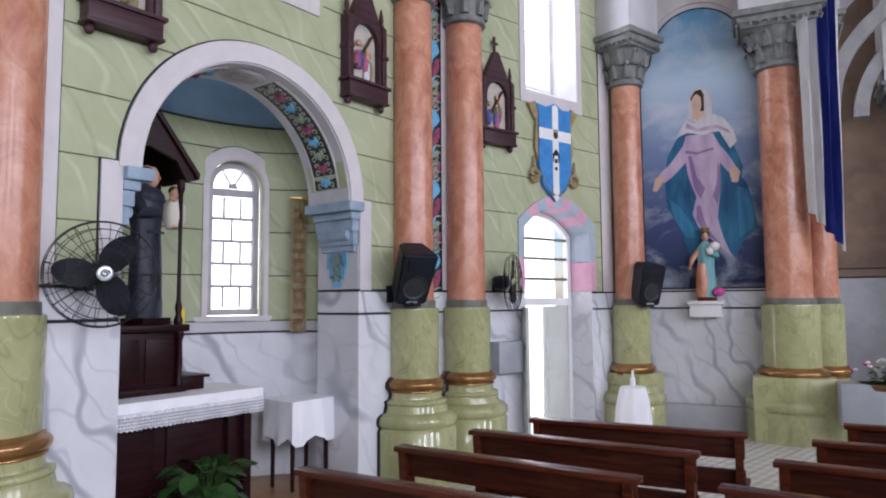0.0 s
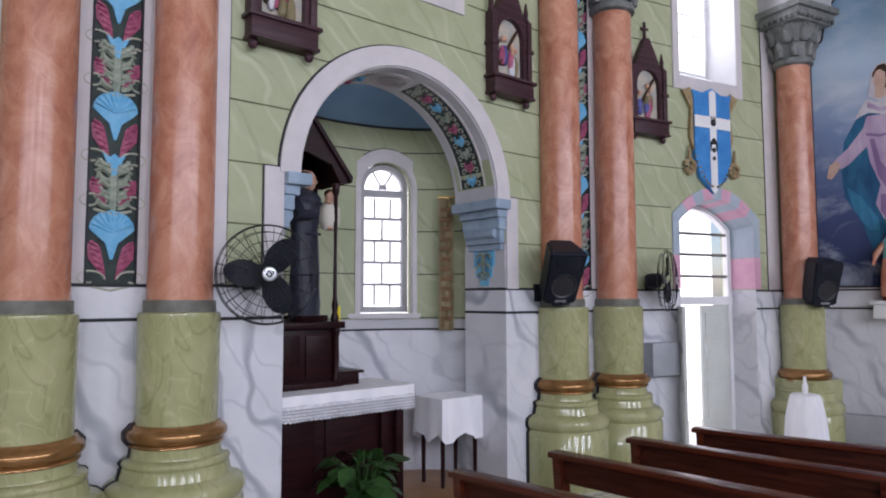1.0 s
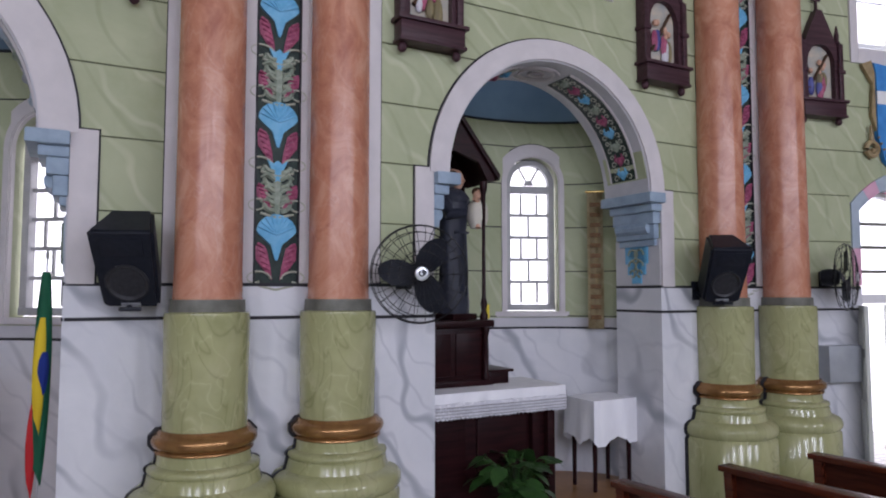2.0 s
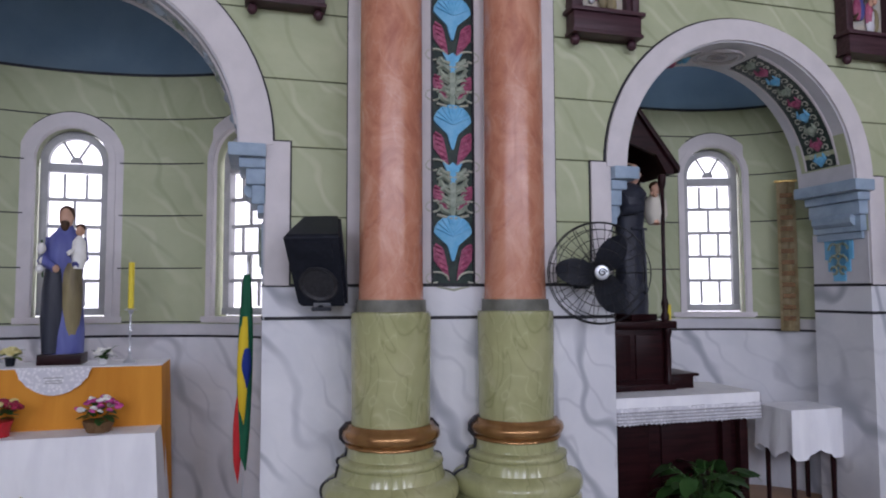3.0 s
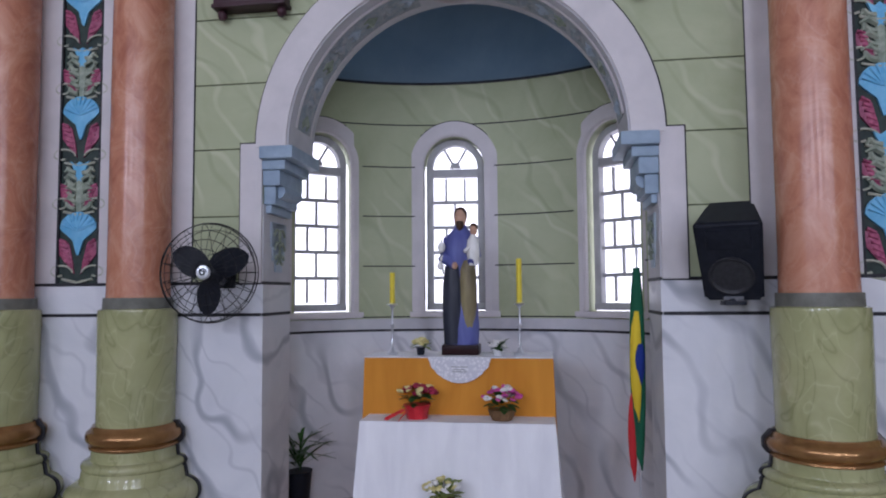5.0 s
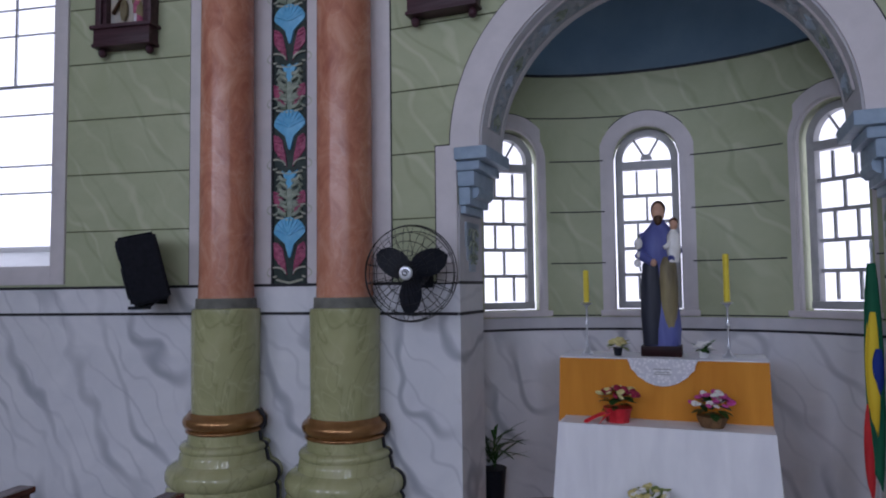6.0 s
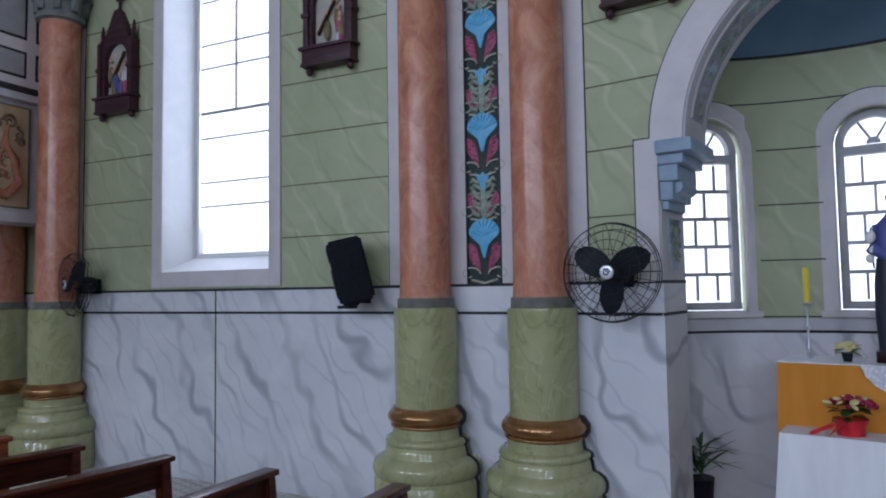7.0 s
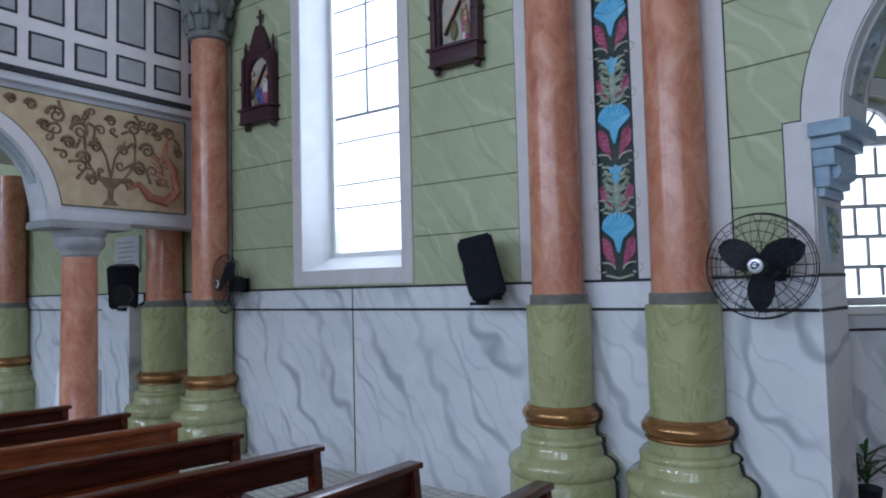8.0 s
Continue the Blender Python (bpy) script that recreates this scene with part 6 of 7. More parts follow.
LEAF_ME = leaf_mesh(0.065, 0.17, LEAF)
BLADE_LEAF = leaf_mesh(0.014, 0.34, LEAF, 0.25)
SMALL_LEAF = leaf_mesh(0.022, 0.06, LEAF, 0.2)
PALE_SMALL = leaf_mesh(0.022, 0.06, LEAFPALE, 0.2)


def petal_head(name, ma, r):
    b = bmesh.new()
    for k in range(7):
        a = k * 0.9
        ball(b, (r * 0.5 * math.cos(a), r * 0.5 * math.sin(a), 0), (r * 0.5, r * 0.5, r * 0.34), 0, 7, 5)
    ball(b, (0, 0, r * 0.2), (r * 0.4, r * 0.4, r * 0.35), 0, 7, 5)
    return finish(name, b, ma, 60)


BLOOM = {k: petal_head("bloom", v, 0.026) for k, v in (("magenta", MAGENTA), ("white", PETAL), ("red", REDFLOWER), ("yellow", YELLOWP))}


def bouquet(name, m, label, blooms, r, h, pot, pot_ma, pot_label, leaves=26, leaf=None):
    th = thing(name, m, label, "flowers", "altar flowers")
    b = bmesh.new()
    lathe(b, pot, 20, 0, 0, 1.0, 0, lambda a, z: 1 + 0.04 * math.sin(11 * a))
    part("pot", b, pot_ma, th, pot_label)
    z0 = pot[-1][1]
    for k in range(leaves):
        a, e = rnd.uniform(0, 6.28), rnd.uniform(-20, 50)
        part("leaf", leaf or SMALL_LEAF, None, th, m=pose(0.4 * r * math.cos(a), 0.4 * r * math.sin(a), z0 + rnd.uniform(0, h * 0.6), e, 0, math.degrees(a) - 90) @ Matrix.Scale(rnd.uniform(0.8, 1.5), 4))
    for k, (col, n) in enumerate(blooms):
        for j in range(n):
            a, q = rnd.uniform(0, 6.28), rnd.random() ** 0.5
            part("bloom", BLOOM[col], None, th, m=pose(r * q * math.cos(a), r * q * math.sin(a), z0 + h * (0.55 + 0.45 * (1 - q * q)) + rnd.uniform(-0.01, 0.01), rnd.uniform(-40, 40), rnd.uniform(-40, 40), 0) @ Matrix.Scale(rnd.uniform(0.8, 1.25), 4))
    return th


def leafy_plant(m, label, n, pot, pot_ma):
    th = thing("potted_plant", m, label, "plant", "church plants")
    b = bmesh.new()
    lathe(b, pot, 20)
    part("pot", b, pot_ma, th, "red wrapped pot")
    z0 = pot[-1][1]
    for k in range(n):
        a = k * 2.4 + rnd.uniform(-0.3, 0.3)
        q = rnd.uniform(0.10, 0.27)
        h = rnd.uniform(0.10, 0.36)
        tip = (q * math.cos(a), q * math.sin(a), z0 + h)
        b = bmesh.new()
        tube(b, [(0.02 * math.cos(a), 0.02 * math.sin(a), z0 - 0.02), (0.6 * tip[0], 0.6 * tip[1], z0 + h * 0.8), tip], 0.004, 5)
        part("stem", b, LEAF, th)
        part("leaf", LEAF_ME, None, th, m=pose(*tip, rnd.uniform(-35, 25), rnd.uniform(-20, 20), math.degrees(a) - 90) @ Matrix.Scale(rnd.uniform(0.7, 1.15), 4))
    return th


leafy_plant(at(BAY1, 1.86, -0.14, 0.0) @ Matrix.Diagonal((0.92, 0.92, 0.92, 1)), "dark green leafy plant in a red wrapped pot before the altar", 64, [(0.10, 0.0), (0.12, 0.07), (0.13, 0.11)], REDFOIL)
spk = thing("potted_plant", at(BAY3, 1.42, 0.85, 0.034), "spiky dark green plant in a dark pot in the chapel", "plant", "church plants")
bm = bmesh.new()
lathe(bm, [(0.09, 0.0), (0.115, 0.12), (0.12, 0.14)], 20)
part("pot", bm, BLACKPL, spk, "dark pot")
for k in range(30):
    a = k * 2.4
    part("leaf", BLADE_LEAF, None, spk, m=pose(0.02 * math.cos(a), 0.02 * math.sin(a), 0.14 + 0.008 * k, rnd.uniform(5, 70), 0, math.degrees(a)))


# ---------------------------------------------------------------- middle chapel: altar
def cloth_box(name, m, w, d, h, ma, label, category, group="", flare=0.03):
    """A table under a cloth that falls to the floor in soft folds."""
    b = bmesh.new()
    ring = []
    n = 18
    edge = [(-w + 2 * w * k / n, 0.0, 0) for k in range(n)] + [(w, d * k / 8, 1) for k in range(8)] + [(w - 2 * w * k / n, d, 2) for k in range(n)] + [(-w, d - d * k / 8, 3) for k in range(8)]
    for j in range(7):
        t = j / 6
        rr = []
        for k, (x, y, s) in enumerate(edge):
            f = flare * (1 - t) + 0.012 * (1 - t) * math.sin(k * 1.7)
            cx, cy = x / w, (y - d / 2) / (d / 2)
            rr.append(b.verts.new((x + f * cx, y + f * cy, h * t)))
        ring.append(rr)
    for p, q in zip(ring, ring[1:]):
        for k in range(len(edge)):
            b.faces.new((p[k], p[(k + 1) % len(edge)], q[(k + 1) % len(edge)], q[k]))
    b.faces.new(ring[-1])
    ob = thing(name, m, label, category, group)
    part("cloth", b, ma, ob, "cloth falling in soft folds", smooth=40)
    b = bmesh.new()
    box(b, -w + 0.03, w - 0.03, 0.03, d - 0.03, 0.0, h - 0.02)
    part("frame", b, ALTARWOOD, ob, "wooden table under the cloth", smooth=None)
    return ob


cloth_box("altar_table", at(BAY3, 2.795, 0.20, 0.034), 0.68, 0.42, 0.665, CLOTH, "altar table covered with a white cloth to the floor", "altar", flare=0.05)
cloth_box("altar_tier", at(BAY3, 2.77, 0.50, 0.034), 0.70, 0.48, 1.078, ORANGE, "upper altar tier covered with orange cloth", "altar", flare=0.03)
bm = bmesh.new()
box(bm, -0.70, 0.70, -0.012, 0.48, 0.0, 0.006)
solid("altar_runner", bm, CLOTH, at(BAY3, 2.77, 0.50, 1.113), "thin white cloth on the orange altar tier", "cloth")
bm = bmesh.new()
plate(bm, [(-0.24, 0), (0.24, 0)] + [((0.24 - 0.01 * (k % 2)) * math.cos(math.pi * k / 20) * (1 - 0.25 * math.sin(math.pi * k / 20)), -0.19 * math.sin(math.pi * k / 20) ** 0.8) for k in range(1, 20)][::1], -0.004, 0.0)
doily = solid("lace_doily", bm, LACE, at(BAY3, 2.79, 0.478, 1.122), "white lace doily hanging over the orange cloth", "doily", smooth=None)
bm = bmesh.new()
for z, w in ((-0.075, 0.06), (-0.095, 0.05), (-0.11, 0.055)):
    box(bm, -w, w, -0.007, -0.003, z, z + 0.006)
part("embroidered_line", bm, PARAPET, doily, "grey embroidered lines", smooth=None)

for u, top in ((2.24, 1.748), (3.225, 1.845)):
    cs = thing("candlestick", at(BAY3, u, 0.70, 1.118), "slender pale metal candlestick with a tall yellow candle", "candlestick", "altar candlesticks")
    bm = bmesh.new()
    lathe(bm, [(0.045, 0.0), (0.046, 0.012), (0.022, 0.03), (0.009, 0.06), (0.016, 0.08), (0.007, 0.11), (0.007, 0.2), (0.017, 0.225), (0.007, 0.25), (0.007, 0.35), (0.02, 0.375), (0.045, 0.385), (0.02, 0.395)], 16)
    part("stick", bm, SILVER, cs, "turned pale metal stick")
    bm = bmesh.new()
    lathe(bm, [(0.021, 0.39), (0.021, top - 1.118), (0.012, top - 1.113)], 14)
    part("candle", bm, CANDLE, cs, "yellow wax candle")

bouquet("flower_arrangement", at(BAY3, 2.50, 0.34, 0.70), "dark red and cream flowers in a red foil wrapped pot", [("red", 26), ("yellow", 12)], 0.15, 0.13, [(0.075, 0.0), (0.085, 0.06), (0.10, 0.10)], REDFOIL, "red foil wrap")
bm = bmesh.new()
for s in (-1, 1):
    plate(bm, [(0, 0.05), (s * 0.03, 0.06), (s * 0.06 - 0.09, -0.0), (s * 0.05 - 0.13, -0.055), (s * 0.03 - 0.07, 0.0)][::s], -0.012 * s, 0.004)
solid("ribbon", bm, REDFOIL, at(BAY3, 2.44, 0.235, 0.72), "red ribbon on the flower pot", "ribbon", smooth=None)
bouquet("flower_arrangement", at(BAY3, 3.105, 0.34, 0.70), "magenta and white flowers in a brown basket", [("magenta", 22), ("white", 16)], 0.125, 0.15, [(0.07, 0.0), (0.09, 0.04), (0.10, 0.075)], BASKET, "brown wicker basket")
bouquet("flower_arrangement", at(BAY3, 2.47, 0.66, 1.118), "small yellow flowers in a dark pot on the altar", [("yellow", 12)], 0.05, 0.06, [(0.025, 0.0), (0.035, 0.06)], BLACKPL, "dark little pot", 12, PALE_SMALL)
bouquet("flower_arrangement", at(BAY3, 3.06, 0.66, 1.118), "small white flowers in a pale pot on the altar", [("white", 12)], 0.05, 0.05, [(0.03, 0.0), (0.035, 0.055)], WHITE, "pale little pot", 12)
bouquet("flower_arrangement", at(BAY3, 2.74, 0.02, 0.0), "cream roses with pale leaves in a tall vase before the altar", [("yellow", 12), ("white", 8)], 0.13, 0.12, [(0.08, 0.0), (0.05, 0.12), (0.07, 0.25)], BASKET, "brown vase", 40, PALE_SMALL)


def flag_stand():
    fl = thing("flag_stand", at(BAY3, 4.03, 0.34, 0.034) @ Matrix.Diagonal((0.62, 0.7, 1, 1)), "furled green, yellow and blue flag on a pole", "flag")
    b = bmesh.new()
    tube(b, [(0.0, 0, 0.0), (0.03, 0.0, 1.80)], 0.012, 8)
    ball(b, (0.03, 0, 1.83), (0.018, 0.018, 0.035), 0, 8, 6)
    part("pole", b, SILVER, fl, "pale flag pole")
    b = bmesh.new()
    lathe(b, [(0.14, 0.0), (0.14, 0.04), (0.05, 0.08)], 20)
    part("foot", b, ALTARWOOD, fl, "dark wooden foot")
    specs = (("green_cloth", FLAGGREEN, 0.0, 0.075, 1.72, 0.40, 0.0), ("yellow_cloth", FLAGYELLOW, -0.015, 0.062, 1.42, 0.72, -0.03), ("blue_cloth", FLAGBLUE, 0.012, 0.05, 1.20, 0.98, -0.062), ("red_cloth", FLAGRED, -0.07, 0.045, 0.86, 0.32, 0.0))
    for nm, ma, x, r, z1, z0, y in specs:
        b = bmesh.new()
        n = 22
        rows = []
        for j in range(11):
            t = j / 10
            z = z1 + (z0 - z1) * t
            w = r * (0.15 + 0.85 * math.sin(math.pi * (0.06 + 0.88 * t)) ** 0.6)
            rows.append([b.verts.new((x + w * math.cos(6.283 * k / n) * (1 + 0.2 * math.sin(5 * 6.283 * k / n + t)) + 0.025 * (1 - t), y + 0.6 * w * math.sin(6.283 * k / n), z - 0.06 * math.cos(6.283 * k / n) * t)) for k in range(n)])
        for p, q in zip(rows, rows[1:]):
            for k in range(n):
                b.faces.new((p[k], p[(k + 1) % n], q[(k + 1) % n], q[k]))
        b.faces.new(rows[0])
        b.faces.new(rows[-1])
        part(nm, b, ma, fl, smooth=60)


flag_stand()


# ---------------------------------------------------------------- right chapel: wooden altar, shrine, table
al = thing("wooden_altar", at(BAY1, 1.85, 0.10, 0.034), "dark mahogany altar table in the chapel", "altar")
bm = bmesh.new()
box(bm, -0.78, 0.54, 0.03, 0.55, 0.0, 0.765, 0.006)
part("body", bm, ALTARWOOD, al, "dark mahogany body")
for x in (0.33, 0.48):
    bm = bmesh.new()
    box(bm, x, x + 0.07, -0.02, 0.04, 0.0, 0.765, 0.006)
    part("pilaster", bm, ALTARWOOD, al)
for x in (-0.72, -0.16):
    bm = bmesh.new()
    box(bm, x, x + 0.46, 0.012, 0.032, 0.12, 0.66, 0.008)
    part("panel", bm, ALTARWOOD, al, "raised panel")
bm = bmesh.new()
box(bm, -0.82, 0.60, -0.06, 0.60, 0.765, 0.835, 0.006)
part("top", bm, ALTARWOOD, al)


def lace_cloth(m, x0, x1, d, h, drop, lace_h, label):
    cl = thing("altar_cloth", m, label, "cloth", "altar cloths")
    b = bmesh.new()
    box(b, x0, x1, -0.012, d, h, h + 0.008)
    n = 40
    front = [[b.verts.new((x0 + (x1 - x0) * k / n, -0.014 - 0.010 * (j / 4) * (1 + math.sin(k * 0.9)), h + 0.008 - drop * j / 4)) for k in range(n + 1)] for j in range(5)]
    side = [[b.verts.new((x1 + 0.002 + 0.05 * (j / 4) * (0.5 + 0.5 * math.sin(k * 1.3)), -0.014 + (d + 0.014) * k / 10, h + 0.008 - (drop + lace_h) * j / 4)) for k in range(11)] for j in range(5)]
    for g in (front, side):
        for p, q in zip(g, g[1:]):
            for k in range(len(p) - 1):
                b.faces.new((p[k], p[k + 1], q[k + 1], q[k]))
    part("cloth", b, CLOTH, cl, "white linen", smooth=50)
    b = bmesh.new()
    pts_top = [(x0 + (x1 - x0) * k / 160) for k in range(161)]
    for k in range(160):
        xa, xb = pts_top[k], pts_top[k + 1]
        za = h + 0.008 - drop - lace_h + 0.012 * abs(math.sin(k * math.pi / 4))
        zb = h + 0.008 - drop - lace_h + 0.012 * abs(math.sin((k + 1) * math.pi / 4))
        ya = -0.034 - 0.010 * math.sin(k * 0.22)
        yb = -0.034 - 0.010 * math.sin((k + 1) * 0.22)
        vs = [b.verts.new(p) for p in ((xa, ya + 0.006, h + 0.008 - drop), (xb, yb + 0.006, h + 0.008 - drop), (xb, yb, zb), (xa, ya, za))]
        b.faces.new(vs)
    part("lace_border", b, LACE, cl, "white lace border with scalloped edge", smooth=50)
    b = bmesh.new()
    for r in range(4):
        for k in range(int((x1 - x0) / 0.022)):
            x, z = x0 + 0.011 + 0.022 * k, h - drop - 0.015 - r * (lace_h - 0.03) / 4
            box(b, x - 0.005, x + 0.005, -0.050, -0.040, z - 0.009, z - 0.001)
    tagged(part("lace_hole", b, PARAPET, cl, "open meshes of the lace", smooth=None), kind="stuff")
    return cl


lace_cloth(at(BAY1, 1.85, 0.04, 0.034), -0.80, 0.62, 0.60, 0.838, 0.07, 0.12, "white linen altar cloth with a lace border on the wooden altar")

shr = thing("shrine", at(BAY1, 1.60, 0.32, 0.88) @ Matrix.Diagonal((0.95, 0.95, 0.925, 1)), "dark mahogany shrine with turned posts and a gabled canopy", "shrine")
bm = bmesh.new()
box(bm, -0.34, 0.34, 0.0, 0.42, 0.0, 0.50, 0.010)
part("cabinet", bm, ALTARWOOD, shr, "panelled cabinet")
bm = bmesh.new()
box(bm, -0.38, 0.38, -0.04, 0.45, 0.50, 0.56, 0.010)
part("cornice", bm, ALTARWOOD, shr)
bm = bmesh.new()
box(bm, -0.37, 0.37, -0.03, 0.44, 0.0, 0.05, 0.008)
part("plinth", bm, ALTARWOOD, shr)
for x in (-0.27, 0.02):
    bm = bmesh.new()
    box(bm, x, x + 0.24, -0.014, 0.004, 0.09, 0.45, 0.010)
    part("door_panel", bm, ALTARWOOD, shr)
bm = bmesh.new()
lathe(bm, [(0.03, 0.05), (0.035, 0.08), (0.02, 0.12), (0.026, 0.25), (0.02, 0.42), (0.034, 0.47), (0.03, 0.5)], 14, 0.30, -0.025)
part("corner_baluster", bm, ALTARWOOD, shr)
bm = bmesh.new()
box(bm, 0.34, 0.56, 0.02, 0.4, 0.0, 0.10, 0.008)
box(bm, 0.34, 0.60, 0.0, 0.42, 0.10, 0.125, 0.006)
part("side_step", bm, ALTARWOOD, shr)
for x in (-0.31, 0.31):
    for y in (0.02, 0.40):
        bm = bmesh.new()
        lathe(bm, [(0.032, 0.56), (0.036, 0.60), (0.020, 0.64), (0.030, 0.70), (0.018, 0.76), (0.015, 1.2), (0.018, 1.66), (0.030, 1.70), (0.034, 1.76), (0.03, 1.78)], 12, x, y)
        part("post", bm, ALTARWOOD, shr, "slender turned post")
bm = bmesh.new()
plate(bm, [(-0.40, 1.78), (-0.33, 1.78), (-0.24, 1.94), (0, 2.02), (0.24, 1.94), (0.33, 1.78), (0.40, 1.78), (0.40, 1.88), (0.06, 2.32), (-0.06, 2.32), (-0.40, 1.88)], -0.02, 0.02)
plate(bm, [(-0.40, 1.78), (0.40, 1.78), (0.40, 1.88), (0.06, 2.32), (-0.06, 2.32), (-0.40, 1.88)], 0.40, 0.44)
part("gable", bm, ALTARWOOD, shr, "pointed gable", smooth=None)
bm = bmesh.new()
for s in (-1, 1):
    vs = [bm.verts.new(p) for y in (-0.05, 0.47) for p in ((s * 0.44, y, 1.84), (s * 0.0, y, 2.42), (s * 0.0, y, 2.36), (s * 0.43, y, 1.79))]
    for f in ((0, 1, 2, 3), (4, 7, 6, 5), (0, 4, 5, 1), (1, 5, 6, 2), (2, 6, 7, 3), (3, 7, 4, 0)):
        bm.faces.new([vs[i] for i in f])
part("roof", bm, ALTARWOOD, shr, "steep dark roof", smooth=None)
bm = bmesh.new()
lathe(bm, [(0.03, 2.38), (0.02, 2.44), (0.034, 2.48), (0.012, 2.53), (0.008, 2.62)], 12, 0, 0.2)
ball(bm, (0, 0.2, 2.66), 0.035, 0, 10, 8)
part("finial", bm, ALTARWOOD, shr, "turned finial")
cd = thing("candle", at(BAY1, 1.93, 0.34, 1.40), "small yellow candle on the shrine ledge", "candle")
bm = bmesh.new()
lathe(bm, [(0.016, 0.005), (0.016, 0.12), (0.008, 0.125)], 12)
part("wax", bm, CANDLE, cd)

tb = thing("side_table", at(BAY1, 3.27, 0.50, 0.034), "small dark side table with a white lace cloth", "table")
for x in (-0.2, 0.2):
    for y in (-0.12, 0.16):
        bm = bmesh.new()
        lathe(bm, [(0.018, 0.0), (0.022, 0.3), (0.026, 0.595)], 10, x, y)
        part("leg", bm, ALTARWOOD, tb)
bm = bmesh.new()
box(bm, -0.24, 0.24, -0.17, 0.2, 0.58, 0.625, 0.006)
part("tabletop", bm, ALTARWOOD, tb)


def draped_cloth(m, w, d, h, drop, label, ma=CLOTH):
    b = bmesh.new()
    n = 48
    per = []
    for k in range(n):
        t = 4 * k / n
        s, f = int(t), t - int(t)
        per.append([(-w + 2 * w * f, -d), (w, -d + 2 * d * f), (w - 2 * w * f, d), (-w, d - 2 * d * f)][s])
    rings = [[b.verts.new((x, y, h)) for x, y in per]]
    for j in range(1, 6):
        t = j / 5
        rings.append([b.verts.new((x * (1 + (0.05 + 0.05 * math.sin(k * 1.05)) * t), y * (1 + (0.06 + 0.06 * math.sin(k * 1.05)) * t), h - drop * t * (1 + 0.10 * math.sin(k * 0.78)) - (0.012 * (k % 2) if j == 5 else 0))) for k, (x, y) in enumerate(per)])
    for p, q in zip(rings, rings[1:]):
        for k in range(n):
            b.faces.new((p[k], p[(k + 1) % n], q[(k + 1) % n], q[k]))
    b.faces.new(rings[0])
    return solid("table_cloth", b, ma, m, label, "cloth", "table cloths", smooth=50)


draped_cloth(at(BAY1, 3.27, 0.515, 0.034), 0.26, 0.20, 0.633, 0.36, "white lace tablecloth on a small side table")
bm = bmesh.new()
rows = [[bm.verts.new((-0.075 + 0.15 * k / 6, 0.012 * math.sin(k * 1.8), z)) for k in range(7)] for z in [1.27 + 1.33 * j / 8 for j in range(9)]]
for p, q in zip(rows, rows[1:]):
    for k in range(6):
        bm.faces.new((p[k], p[k + 1], q[k + 1], q[k]))
bmesh.ops.solidify(bm, geom=bm.faces[:], thickness=0.006)
ban = thing("hanging_banner", at(BAY1, 3.455, 0.78, 0.0, -38), "narrow ochre cloth banner hanging on the chapel wall", "banner")
part("cloth", bm, BANNER, ban, "ochre cloth")
for k in range(12):
    bm = bmesh.new()
    box(bm, -0.05, 0.05, -0.022, -0.012, 1.36 + 0.10 * k, 1.40 + 0.10 * k)
    part("printed_bar", bm, BASKET, ban, smooth=None)
bm = bmesh.new()
tube(bm, [(-0.09, 0, 2.61), (0.09, 0, 2.61)], 0.012, 8)
part("rod", bm, BRASS, ban)

# low table with white cloth near the corner column
spot = at(BAY0, 3.42, -0.50)
tb = thing("side_table", spot, "small round table under a white cloth by the column", "table")
bm = bmesh.new()
lathe(bm, [(0.14, 0.0), (0.14, 0.03), (0.03, 0.06), (0.03, 0.42), (0.14, 0.43)], 20)
part("pedestal", bm, ALTARWOOD, tb)
bm = bmesh.new()
lathe(bm, [(0.14, 0.43), (0.15, 0.435), (0.15, 0.452), (0.14, 0.455)], 20)
part("tabletop", bm, ALTARWOOD, tb)
bm = bmesh.new()
lathe(bm, [(0.23, 0.03), (0.21, 0.2), (0.175, 0.4), (0.158, 0.458), (0.14, 0.466), (0.01, 0.467)], 36, 0, 0, 1.0, 0, lambda a, z: 1 + 0.18 * math.sin(9 * a) * max(0.0, 0.46 - z))
solid("table_cloth", bm, CLOTH, spot, "white cloth falling over a small round table", "cloth", "table cloths", smooth=50)
bm = bmesh.new()
lathe(bm, [(0.03, 0.468), (0.034, 0.50), (0.034, 0.56), (0.018, 0.60), (0.016, 0.66), (0.010, 0.67)], 14)
solid("white_bottle", bm, WHITE, spot, "small white bottle on the cloth", "bottle")

# planter with flowers by the thick pillar
bm = bmesh.new()
box(bm, -0.45, 0.45, -0.2, 0.2, 0.15, 0.62, 0.012)
solid("flower_trough", bm, STEEL, at(CHANCEL, 2.62, -0.95), "grey metal flower trough by the pillar", "planter")
bouquet("flower_arrangement", at(CHANCEL, 2.65, -0.95, 0.56), "pink and white flowers with green leaves in a trough", [("white", 26), ("yellow", 6), ("magenta", 6)], 0.34, 0.26, [(0.25, 0.0), (0.28, 0.06)], BASKET, "moss base", 70)
ch = thing("armchair", at(CHANCEL, 3.4, 1.0, 0.15, 30), "dark wooden armchair with red upholstery in the chancel", "chair")
bm = bmesh.new()
box(bm, -0.25, 0.25, -0.25, 0.25, 0.38, 0.48, 0.02)
part("seat", bm, REDCLOTH, ch, "red seat")
bm = bmesh.new()
box(bm, -0.24, 0.24, 0.22, 0.28, 0.48, 1.15, 0.02)
part("backrest", bm, REDCLOTH, ch, "red backrest")
